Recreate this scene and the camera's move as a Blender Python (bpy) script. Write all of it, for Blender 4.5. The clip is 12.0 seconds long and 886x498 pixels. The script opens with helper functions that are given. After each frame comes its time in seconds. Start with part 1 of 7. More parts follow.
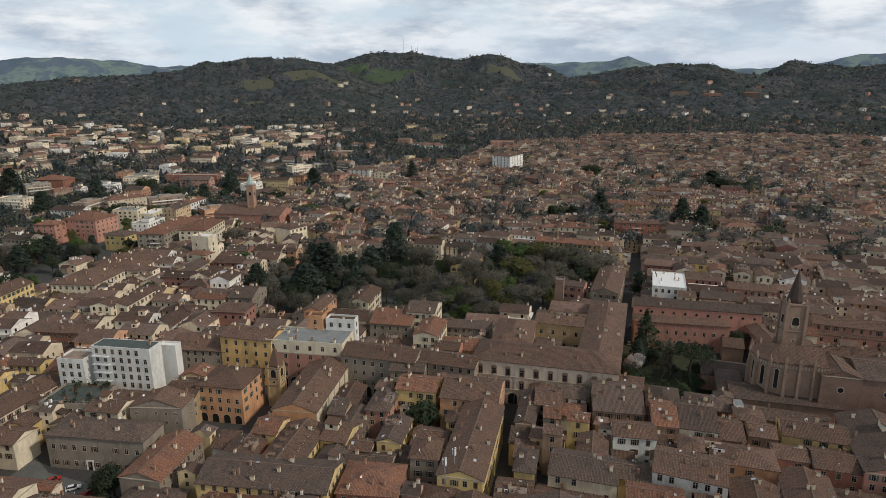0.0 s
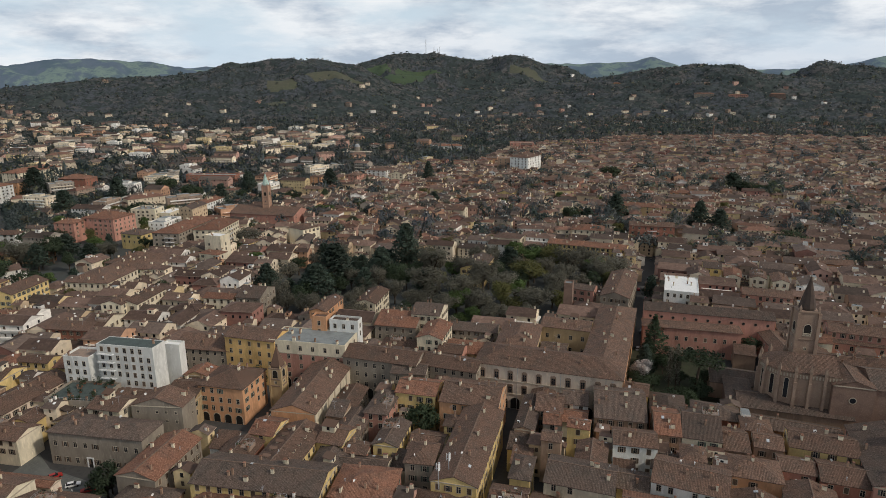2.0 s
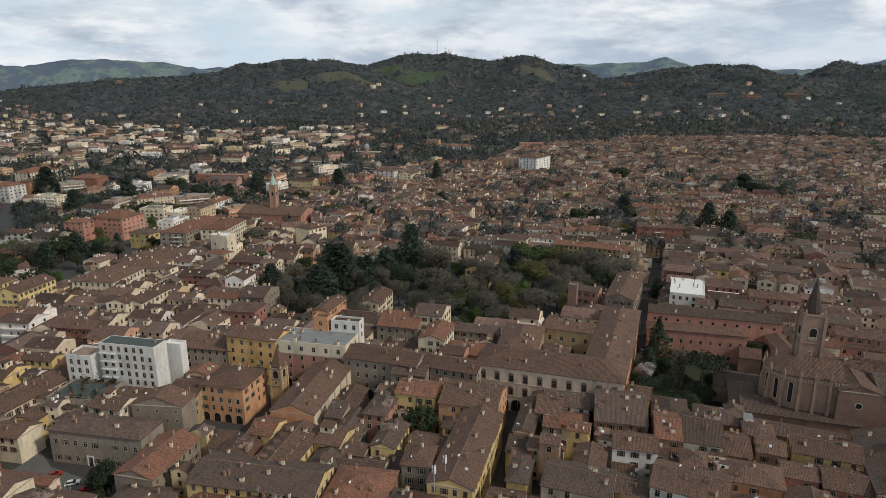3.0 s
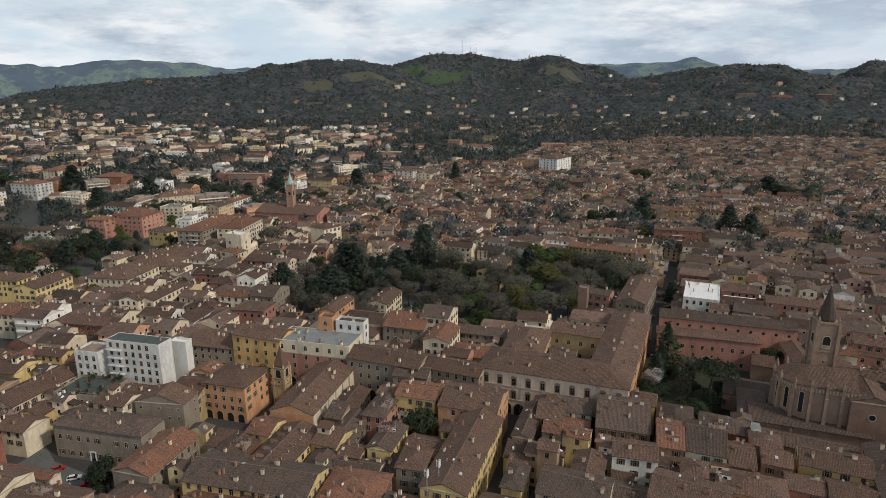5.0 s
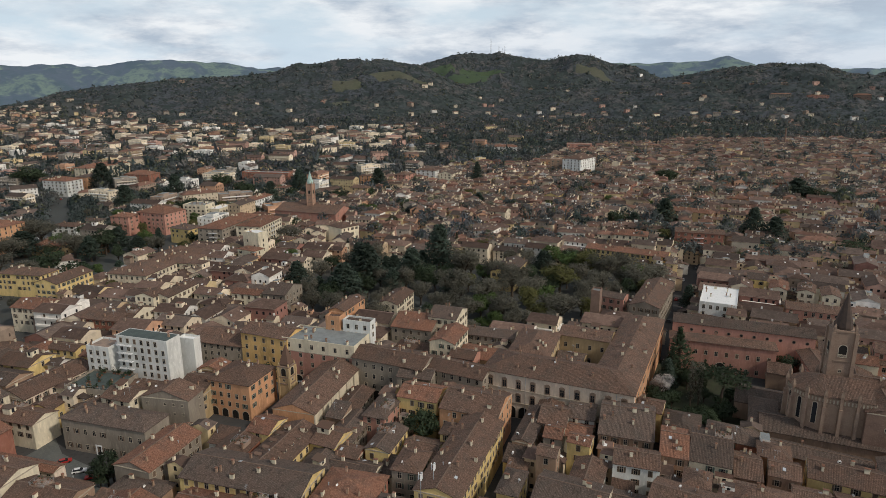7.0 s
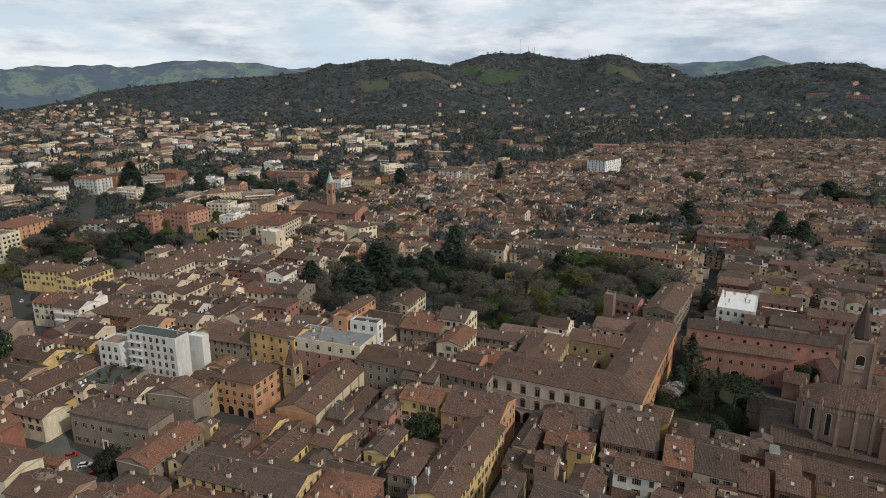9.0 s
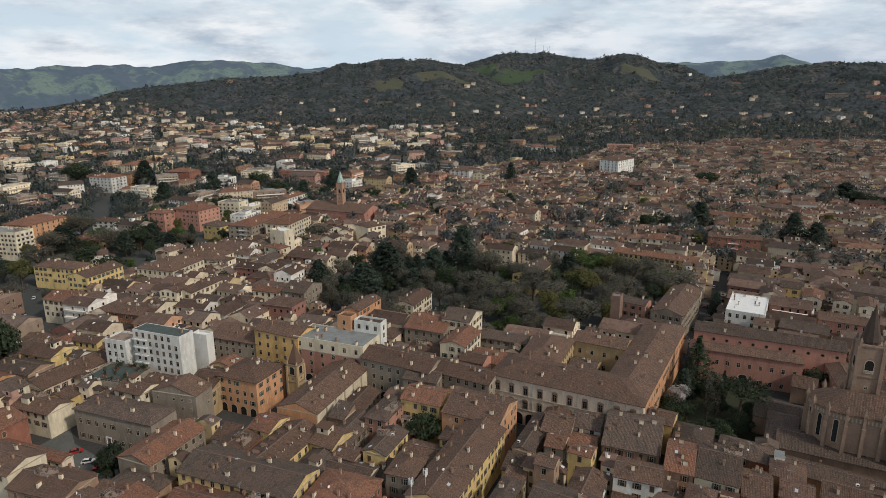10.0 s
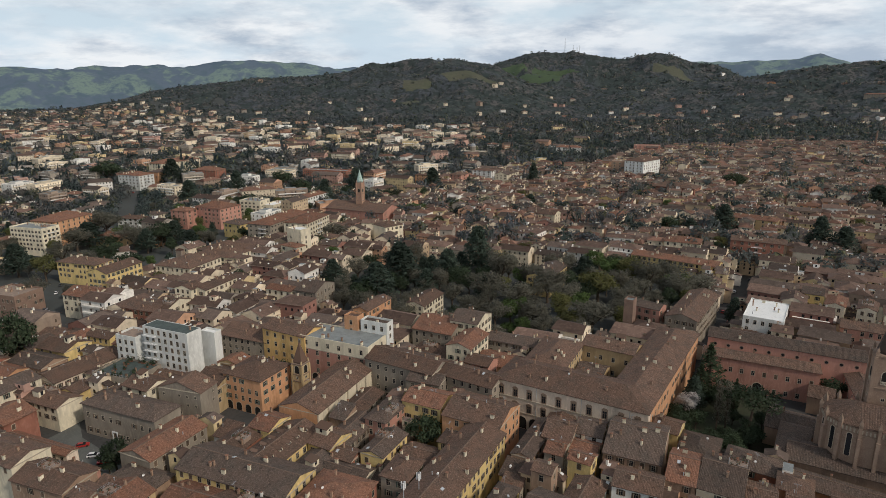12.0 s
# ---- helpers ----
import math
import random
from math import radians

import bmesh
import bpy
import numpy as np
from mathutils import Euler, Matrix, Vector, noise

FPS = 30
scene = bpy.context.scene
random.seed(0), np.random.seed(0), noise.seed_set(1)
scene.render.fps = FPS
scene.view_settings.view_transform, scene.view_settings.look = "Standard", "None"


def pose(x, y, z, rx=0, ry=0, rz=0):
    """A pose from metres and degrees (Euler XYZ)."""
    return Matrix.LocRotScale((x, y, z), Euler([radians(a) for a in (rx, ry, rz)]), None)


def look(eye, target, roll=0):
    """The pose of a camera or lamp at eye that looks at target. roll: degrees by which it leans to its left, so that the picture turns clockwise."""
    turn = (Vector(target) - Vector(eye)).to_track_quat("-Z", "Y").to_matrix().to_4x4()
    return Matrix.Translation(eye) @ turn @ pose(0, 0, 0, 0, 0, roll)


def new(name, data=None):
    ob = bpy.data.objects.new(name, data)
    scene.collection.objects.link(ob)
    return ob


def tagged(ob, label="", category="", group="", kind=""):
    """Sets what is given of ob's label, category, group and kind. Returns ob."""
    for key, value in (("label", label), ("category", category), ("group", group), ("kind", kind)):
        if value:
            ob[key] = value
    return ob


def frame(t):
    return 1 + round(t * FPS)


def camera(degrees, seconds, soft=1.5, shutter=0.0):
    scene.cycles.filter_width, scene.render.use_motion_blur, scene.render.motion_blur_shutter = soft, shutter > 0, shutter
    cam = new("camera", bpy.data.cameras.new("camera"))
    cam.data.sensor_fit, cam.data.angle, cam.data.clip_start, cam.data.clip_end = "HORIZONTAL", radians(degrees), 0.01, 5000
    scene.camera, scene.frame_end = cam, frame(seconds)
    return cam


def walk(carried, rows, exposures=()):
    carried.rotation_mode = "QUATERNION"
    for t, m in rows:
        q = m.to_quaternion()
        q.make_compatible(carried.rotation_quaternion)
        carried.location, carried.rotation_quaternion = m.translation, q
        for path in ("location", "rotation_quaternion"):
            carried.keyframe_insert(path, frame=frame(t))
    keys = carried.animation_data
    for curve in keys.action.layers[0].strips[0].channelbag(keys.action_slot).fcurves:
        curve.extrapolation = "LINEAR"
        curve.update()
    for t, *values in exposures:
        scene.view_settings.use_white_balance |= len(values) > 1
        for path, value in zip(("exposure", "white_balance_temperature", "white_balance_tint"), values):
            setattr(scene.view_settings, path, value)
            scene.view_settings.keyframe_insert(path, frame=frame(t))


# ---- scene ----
cam = camera(70.2, 12.0, 0.75)
PATH = [
    (0, (3.82, -2.607, 120.248), (4.021, -0.683, 119.738), -0.3),
    (0.5, (5.588, -2.264, 120.244), (5.772, -0.338, 119.735), -0.3),
    (1, (7.415, -1.93, 120.258), (7.583, -0.003, 119.75), -0.3),
    (1.5, (9.308, -1.565, 120.248), (9.457, 0.364, 119.741), -0.3),
    (2, (11.227, -1.159, 120.207), (11.359, 0.771, 119.7), -0.3),
    (2.5, (13.138, -0.72, 120.177), (13.252, 1.212, 119.67), -0.3),
    (3, (15.091, -0.324, 120.147), (15.188, 1.609, 119.641), -0.3),
    (5, (23.106, 1.414, 120.076), (23.125, 3.349, 119.571), -0.3),
    (5.5, (25.117, 1.853, 120.073), (25.117, 3.788, 119.567), -0.3),
    (6, (27.22, 2.332, 120.062), (27.197, 4.267, 119.557), -0.3),
    (6.5, (29.313, 2.816, 120.044), (29.267, 4.751, 119.539), -0.3),
    (7, (31.393, 3.344, 120.029), (31.324, 5.278, 119.523), -0.3),
    (9, (39.67, 5.835, 120.051), (39.511, 7.763, 119.546), -0.3),
    (9.5, (41.705, 6.504, 120.037), (41.523, 8.431, 119.532), -0.3),
    (10, (43.71, 7.179, 120.012), (43.506, 9.103, 119.506), -0.3),
    (10.5, (45.749, 7.867, 119.982), (45.523, 9.789, 119.476), -0.3),
    (11, (47.824, 8.637, 119.952), (47.575, 10.556, 119.446), -0.3),
    (11.5, (49.868, 9.472, 119.938), (49.597, 11.388, 119.432), -0.3),
    (12, (51.847, 10.315, 119.92), (51.555, 12.227, 119.414), -0.3),
]
walk(cam, [(t, look(eye, target, roll)) for t, eye, target, roll in PATH])

# ---------------------------------------------------------------- light
SUN_AZ, SUN_EL = 122.0, 38.0          # degrees to the right of the first view, and above the horizon
world = bpy.data.worlds.new("world")
scene.world = world
world.use_nodes = True


class Nodes:
    """Short hand for building node trees."""

    def __init__(self, tree):
        self.tree = tree
        tree.nodes.clear()

    def add(self, kind, **sets):
        n = self.tree.nodes.new(kind)
        for key, value in sets.items():
            if key in n.inputs:
                n.inputs[key].default_value = value
            else:
                setattr(n, key, value)
        return n

    def link(self, a, b):
        self.tree.links.new(a, b)

    def put(self, socket, value):
        if isinstance(value, bpy.types.NodeSocket):
            self.link(value, socket)
        else:
            socket.default_value = value

    def math(self, op, a, b=0.0, c=0.0):
        n = self.add("ShaderNodeMath", operation=op)
        for s, v in zip(n.inputs, (a, b, c)):
            self.put(s, v)
        return n.outputs[0]

    def mix(self, fac, a, b, blend="MIX"):
        n = self.add("ShaderNodeMix", data_type="RGBA", blend_type=blend)
        for s, v in ((n.inputs[0], fac), (n.inputs[6], a), (n.inputs[7], b)):
            self.put(s, v if isinstance(v, (bpy.types.NodeSocket, float, int)) else (*v, 1.0))
        return n.outputs[2]

    def noise(self, vector, scale, detail=3.0, rough=0.55):
        n = self.add("ShaderNodeTexNoise", Scale=scale, Detail=detail, Roughness=rough)
        self.link(vector, n.inputs["Vector"])
        return n.outputs["Fac"]

    def ramp(self, fac, lo, hi, a=0.0, b=1.0):
        n = self.add("ShaderNodeMapRange", clamp=True)
        for s, v in zip(n.inputs, (fac, lo, hi, a, b)):
            self.put(s, v)
        return n.outputs[0]


def sky(tree):
    n = Nodes(tree)
    out = n.add("ShaderNodeOutputWorld")
    back = n.add("ShaderNodeBackground", Strength=1.0)
    air = n.add("ShaderNodeTexSky", sky_type="NISHITA", sun_disc=False)
    air.sun_elevation, air.sun_rotation = radians(SUN_EL), radians(SUN_AZ)
    air.air_density, air.dust_density = 1.0, 2.0
    blue = n.mix(1.0, air.outputs[0], (0.085, 0.085, 0.085), "MULTIPLY")
    way = n.add("ShaderNodeTexCoord").outputs["Generated"]
    sep = n.add("ShaderNodeSeparateXYZ")
    n.link(way, sep.inputs[0])
    high = n.math("MAXIMUM", sep.outputs[2], 0.0)
    # the cloud deck, a level layer overhead
    flat = n.math("DIVIDE", 1.0, n.math("ADD", high, 0.30))
    deck = n.add("ShaderNodeCombineXYZ")
    n.link(n.math("MULTIPLY", sep.outputs[0], flat), deck.inputs[0])
    n.link(n.math("MULTIPLY", sep.outputs[1], flat), deck.inputs[1])
    n.link(n.math("MULTIPLY", high, 6.0), deck.inputs[2])
    big = n.noise(deck.outputs[0], 1.7, 8.0, 0.56)
    small = n.noise(deck.outputs[0], 3.1, 9.0, 0.60)
    cover = n.ramp(big, 0.38, 0.56)
    shade = n.ramp(small, 0.36, 0.58)
    cloud = n.mix(shade, (0.45, 0.53, 0.63), (0.86, 0.89, 0.92))
    low = n.ramp(high, 0.05, 0.45)
    pale = n.mix(low, (0.62, 0.74, 0.84), blue)
    full = n.mix(cover, pale, cloud)
    # a grey bank lies along the hills, heavier towards the sun's side
    bank = n.math("MULTIPLY", n.ramp(high, 0.035, 0.10, 0.75, 0.0), n.ramp(sep.outputs[0], -0.45, 0.25))
    full = n.mix(bank, full, n.mix(n.ramp(small, 0.4, 0.62), (0.42, 0.50, 0.61), (0.66, 0.72, 0.80)))
    # the upper sky, out of view, is dimmed so that shade falls darker
    full = n.mix(1.0, full, n.ramp(high, 0.16, 0.5, 1.0, 0.74), "MULTIPLY")
    n.link(full, back.inputs[0])
    n.link(back.outputs[0], out.inputs[0])


sky(world.node_tree)
sun = new("sun", bpy.data.lights.new("sun", "SUN"))
sun.data.energy, sun.data.angle, sun.data.color = 2.05, radians(4), (1.0, 0.90, 0.78)
sun.matrix_world = look((0, 0, 0), (-math.sin(radians(SUN_AZ)) * math.cos(radians(SUN_EL)), -math.cos(radians(SUN_AZ)) * math.cos(radians(SUN_EL)), -math.sin(radians(SUN_EL))))

# ---------------------------------------------------------------- materials


def material(name, color, rough=0.85, spots=(), bump=0.0, bump_scale=4.0, coords="Object", vary=0.0, island=0.0, stretch=(1, 1, 1), thin=0.0):
    """color; spots: (scale, strength, other color) layers of noise; vary: brightness by object; island: by loose piece."""
    mat = bpy.data.materials.new(name)
    mat.use_nodes = True
    n = Nodes(mat.node_tree)
    out = n.add("ShaderNodeOutputMaterial")
    bsdf = n.add("ShaderNodeBsdfPrincipled", Roughness=rough)
    bsdf.inputs["Specular IOR Level"].default_value = 0.25
    co = n.add("ShaderNodeTexCoord").outputs[coords]
    place = n.add("ShaderNodeMapping")
    place.inputs["Scale"].default_value = stretch
    n.link(co, place.inputs[0])
    # every object starts its grain elsewhere
    info = n.add("ShaderNodeObjectInfo")
    shift = n.add("ShaderNodeVectorMath", operation="ADD")
    n.link(place.outputs[0], shift.inputs[0])
    apart = n.add("ShaderNodeCombineXYZ")
    n.link(n.math("MULTIPLY", info.outputs["Random"], 97.0), apart.inputs[2])
    n.link(apart.outputs[0], shift.inputs[1])
    vec = shift.outputs[0]
    col = (*color, 1.0)
    rgb = n.add("ShaderNodeRGB")
    rgb.outputs[0].default_value = col
    got = rgb.outputs[0]
    for scale, lo, hi, other in spots:
        got = n.mix(n.ramp(n.noise(vec, scale, 4.0, 0.6), lo, hi), got, other)
    if vary:
        got = n.mix(1.0, got, n.ramp(info.outputs["Random"], 0, 1, 1 - vary, 1 + vary), "MULTIPLY")
    if island:
        geo = n.add("ShaderNodeNewGeometry")
        got = n.mix(1.0, got, n.ramp(geo.outputs["Random Per Island"], 0, 1, 1 - island, 1 + island), "MULTIPLY")
    n.link(got, bsdf.inputs["Base Color"])
    if bump:
        b = n.add("ShaderNodeBump", Strength=bump, Distance=0.08)
        n.link(n.noise(vec, bump_scale, 3.0), b.inputs["Height"])
        n.link(b.outputs[0], bsdf.inputs["Normal"])
    if thin:                              # leaves and twigs let light through
        through_leaf = n.add("ShaderNodeBsdfTranslucent")
        n.link(got, through_leaf.inputs[0])
        both = n.add("ShaderNodeMixShader", Fac=thin)
        n.link(bsdf.outputs[0], both.inputs[1])
        n.link(through_leaf.outputs[0], both.inputs[2])
        n.link(both.outputs[0], out.inputs[0])
    else:
        n.link(bsdf.outputs[0], out.inputs[0])
    return mat


def plaster(name, c):
    dark = tuple(v * 0.62 for v in c)
    pale = tuple(min(1, v * 1.18 + 0.03) for v in c)
    return material(name, c, 0.92, ((0.25, 0.45, 0.75, dark), (1.3, 0.52, 0.8, pale), (5.0, 0.6, 0.85, dark)), 0.25, 6.0, vary=0.12, stretch=(1, 1, 0.35))


WALL = {
    "yellow": plaster("yellow_plaster", (0.66, 0.50, 0.22)),
    "amber": plaster("amber_plaster", (0.64, 0.42, 0.17)),
    "ochre": plaster("ochre_plaster", (0.46, 0.34, 0.19)),
    "orange": plaster("orange_plaster", (0.55, 0.30, 0.165)),
    "cream": plaster("cream_plaster", (0.72, 0.64, 0.48)),
    "white": plaster("white_plaster", (0.70, 0.70, 0.66)),
    "pink": plaster("pink_plaster", (0.48, 0.25, 0.19)),
    "red": plaster("red_plaster", (0.30, 0.13, 0.09)),
    "grey": plaster("grey_plaster", (0.29, 0.25, 0.20)),
    "brown": plaster("brown_plaster", (0.34, 0.23, 0.16)),
    "rose": plaster("rose_beige_plaster", (0.66, 0.55, 0.44)),
    "brick": material("brick_wall", (0.22, 0.145, 0.11), 0.9, ((0.3, 0.45, 0.75, (0.15, 0.10, 0.08)), (2.5, 0.5, 0.8, (0.30, 0.21, 0.16))), 0.4, 9.0, vary=0.08),
}


def clay(name, c, moss):
    """Old roof tiles: courses and channels in the relief, patches of lichen, single odd tiles."""
    mat = bpy.data.materials.new(name)
    mat.use_nodes = True
    n = Nodes(mat.node_tree)
    out = n.add("ShaderNodeOutputMaterial")
    bsdf = n.add("ShaderNodeBsdfPrincipled", Roughness=0.9)
    bsdf.inputs["Specular IOR Level"].default_value = 0.2
    uv = n.add("ShaderNodeTexCoord").outputs["UV"]
    info = n.add("ShaderNodeObjectInfo")
    geo = n.add("ShaderNodeNewGeometry")
    odd = n.math("ADD", info.outputs["Random"], geo.outputs["Random Per Island"])
    place = n.add("ShaderNodeVectorMath", operation="ADD")
    n.link(uv, place.inputs[0])
    apart = n.add("ShaderNodeCombineXYZ")
    n.link(n.math("MULTIPLY", odd, 53.0), apart.inputs[2])
    n.link(apart.outputs[0], place.inputs[1])
    vec = place.outputs[0]
    run = n.add("ShaderNodeMapping")
    run.inputs["Scale"].default_value = (1.6, 0.25, 1.0)
    n.link(vec, run.inputs[0])
    streak = n.noise(run.outputs[0], 1.0, 4.0, 0.65)
    patch = n.noise(vec, 0.22, 4.0, 0.6)
    speck = n.noise(vec, 2.4, 2.0, 0.7)
    light = tuple(min(1, v * 1.8 + 0.02) for v in c)
    dark = tuple(v * 0.38 for v in c)
    col = n.mix(n.ramp(patch, 0.42, 0.66), (*c, ), moss)
    col = n.mix(n.ramp(streak, 0.5, 0.75, 0.0, 0.75), col, dark)
    col = n.mix(n.ramp(speck, 0.52, 0.68, 0.0, 0.65), col, light)
    col = n.mix(n.ramp(n.noise(vec, 1.7, 3.0, 0.75), 0.52, 0.66, 0.0, 0.8), col, dark)
    col = n.mix(1.0, col, n.ramp(odd, 0, 2, 0.65, 1.4), "MULTIPLY")
    n.link(col, bsdf.inputs["Base Color"])
    wave = n.add("ShaderNodeTexWave", Scale=0.8, Distortion=0.6)
    n.link(vec, wave.inputs["Vector"])
    b = n.add("ShaderNodeBump", Strength=0.6, Distance=0.12)
    n.link(n.math("ADD", wave.outputs["Fac"], n.math("MULTIPLY", speck, 1.5)), b.inputs["Height"])
    n.link(b.outputs[0], bsdf.inputs["Normal"])
    n.link(bsdf.outputs[0], out.inputs[0])
    return mat


ROOF = {
    "brown": clay("brown_roof_tiles", (0.135, 0.083, 0.060), (0.096, 0.070, 0.055)),
    "grey": clay("weathered_roof_tiles", (0.108, 0.077, 0.061), (0.082, 0.067, 0.056)),
    "red": clay("red_roof_tiles", (0.20, 0.098, 0.063), (0.14, 0.085, 0.062)),
}
PANE = material("window_glass", (0.02, 0.022, 0.026), 0.12, vary=0.3)
FRAME = material("window_frame", (0.42, 0.38, 0.32), 0.7, vary=0.2)
RIDGE = material("ridge_tiles", (0.17, 0.115, 0.085), 0.9, ((1.5, 0.45, 0.65, (0.1, 0.075, 0.06)), (3.0, 0.5, 0.7, (0.24, 0.18, 0.14))))
STONE = material("sandstone_trim", (0.46, 0.40, 0.31), 0.85, ((1.5, 0.45, 0.75, (0.3, 0.26, 0.2)),), vary=0.1)
BROWNSTONE = material("brown_stone_trim", (0.26, 0.19, 0.14), 0.85, ((1.5, 0.45, 0.75, (0.18, 0.13, 0.1)),))
SHUTTER = material("dark_shutter", (0.12, 0.085, 0.06), 0.7, vary=0.4)
GREEN_SHUTTER = material("green_shutter", (0.085, 0.11, 0.09), 0.7, vary=0.3)
# near-black: painted shade of arched openings; also the door leaf and fan grille
DARK = material("shade_and_dark_paint", (0.02, 0.018, 0.016), 0.9)
METAL = material("grey_metal", (0.35, 0.36, 0.37), 0.45, ((2.0, 0.45, 0.8, (0.22, 0.22, 0.22)),))
WHITE = material("white_paint", (0.78, 0.78, 0.76), 0.6, ((1.0, 0.5, 0.8, (0.6, 0.6, 0.58)),))
SEAL = material("roof_membrane", (0.24, 0.26, 0.255), 0.75, ((0.3, 0.4, 0.7, (0.17, 0.18, 0.18)), (2.0, 0.55, 0.8, (0.32, 0.33, 0.32))))
GREENROOF = material("green_roofing", (0.075, 0.095, 0.088), 0.7, ((0.4, 0.4, 0.7, (0.05, 0.065, 0.06)), (2.0, 0.5, 0.8, (0.11, 0.13, 0.12))))
TERRACE = material("terrace_tiles", (0.30, 0.22, 0.17), 0.85, ((0.5, 0.4, 0.7, (0.2, 0.16, 0.13)),))
COPPER = material("copper_verdigris", (0.42, 0.56, 0.50), 0.6, ((1.0, 0.45, 0.7, (0.22, 0.29, 0.26)),))
ASPHALT = material("asphalt", (0.055, 0.054, 0.053), 0.9, ((0.08, 0.4, 0.7, (0.075, 0.072, 0.068)), (0.9, 0.5, 0.8, (0.04, 0.04, 0.04))), 0.2, 3.0)
YARD = material("courtyard_gravel", (0.13, 0.135, 0.125), 0.95, ((0.15, 0.4, 0.7, (0.095, 0.10, 0.095)), (1.5, 0.5, 0.8, (0.16, 0.16, 0.15))))
SOIL = material("woodland_floor", (0.058, 0.065, 0.064), 0.95, ((0.02, 0.35, 0.65, (0.066, 0.072, 0.068)), (0.2, 0.45, 0.7, (0.062, 0.060, 0.054))))
GARDEN = material("garden_soil", (0.030, 0.034, 0.020), 0.95, ((0.25, 0.4, 0.65, (0.045, 0.055, 0.028)), (1.2, 0.5, 0.75, (0.05, 0.042, 0.03))), 0.5, 2.0)
GRASS = material("green_field", (0.056, 0.084, 0.048), 0.95, ((0.012, 0.4, 0.65, (0.066, 0.095, 0.048)), (0.12, 0.45, 0.75, (0.044, 0.066, 0.038))))
HAY = material("olive_field", (0.074, 0.076, 0.054), 0.95, ((0.012, 0.4, 0.65, (0.070, 0.080, 0.050)), (0.12, 0.45, 0.75, (0.104, 0.098, 0.070))))
BARK = material("bark", (0.10, 0.075, 0.055), 0.95, ((3.0, 0.4, 0.7, (0.06, 0.048, 0.038)),))
LEAF = {
    "cedar": material("cedar_needles", (0.066, 0.092, 0.070), 0.8, vary=0.25, island=0.45, thin=0.45),
    "bare": material("bare_twigs", (0.185, 0.178, 0.140), 0.9, vary=0.2, island=0.2, thin=0.6),
    "olive": material("budding_leaves", (0.150, 0.150, 0.058), 0.8, vary=0.2, island=0.4, thin=0.45),
    "green": material("spring_leaves", (0.105, 0.155, 0.052), 0.75, vary=0.25, island=0.4, thin=0.45),
    "laurel": material("evergreen_leaves", (0.058, 0.082, 0.045), 0.7, vary=0.25, island=0.45, thin=0.45),
    "blossom": material("white_blossom", (0.62, 0.58, 0.55), 0.8, island=0.3, thin=0.45),
}
# the blue cast of both wood colours is haze put into the base
HAZED_FOREST = material("hazed_mixed_woodland", (0.118, 0.130, 0.140), 0.9, ((0.0045, 0.44, 0.58, (0.096, 0.120, 0.112)), (0.011, 0.48, 0.60, (0.165, 0.156, 0.146)), (0.05, 0.52, 0.56, (0.054, 0.076, 0.070)), (0.075, 0.58, 0.62, (0.160, 0.166, 0.095))), island=0.3, thin=0.45)
# woodland colours at about half: shade between crowns put into the colour
SHADED_CANOPY = material("woodland_canopy", (0.060, 0.068, 0.078), 0.95, ((0.0045, 0.44, 0.58, (0.046, 0.060, 0.055)), (0.011, 0.50, 0.58, (0.094, 0.089, 0.086)), (0.03, 0.52, 0.55, (0.030, 0.042, 0.040)), (0.09, 0.48, 0.58, (0.026, 0.032, 0.032))), 0.8, 0.35)



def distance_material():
    """Far ridges: woods and meadows; blue tint and glow stand in for ten thousand feet of hazy air."""
    mat = material("hazed_distant_hills", (0.050, 0.060, 0.062), 0.95, ((0.005, 0.48, 0.54, (0.105, 0.140, 0.080)), (0.012, 0.5, 0.6, (0.035, 0.05, 0.04)), (0.05, 0.5, 0.7, (0.04, 0.05, 0.04))))
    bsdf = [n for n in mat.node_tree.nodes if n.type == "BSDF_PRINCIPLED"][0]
    # haze as emission: the ridges themselves give off no light
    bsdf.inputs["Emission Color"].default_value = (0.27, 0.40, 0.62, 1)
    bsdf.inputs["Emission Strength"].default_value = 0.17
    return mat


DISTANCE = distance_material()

# ---------------------------------------------------------------- mesh helpers


def welded(verts, faces):
    """The same polygons, with corners that meet made one."""
    index, pts, out = {}, [], []
    for q in faces:
        ring = []
        for i in q:
            key = tuple(round(c, 3) for c in verts[i])
            if key not in index:
                index[key] = len(pts)
                pts.append(verts[i])
            ring.append(index[key])
        out.append(tuple(ring))
    return pts, out


def mesh(name, verts, faces, mats, slots=None, uvs=None, smooth=False):
    me = bpy.data.meshes.new(name)
    me.from_pydata([tuple(v) for v in verts], [], faces)
    for m in mats:
        me.materials.append(m)
    if slots is not None:
        me.polygons.foreach_set("material_index", slots)
    if uvs is not None:
        layer = me.uv_layers.new(name="UVMap")
        layer.data.foreach_set("uv", np.asarray(uvs, dtype=np.float32).ravel())
    if smooth:
        me.polygons.foreach_set("use_smooth", [True] * len(me.polygons))
    me.update()
    return me


def child(name, me, parent, m=None, label=""):
    ob = new(name, me)
    ob.parent = parent
    if m is not None:
        ob.matrix_basis = m
    return tagged(ob, label)


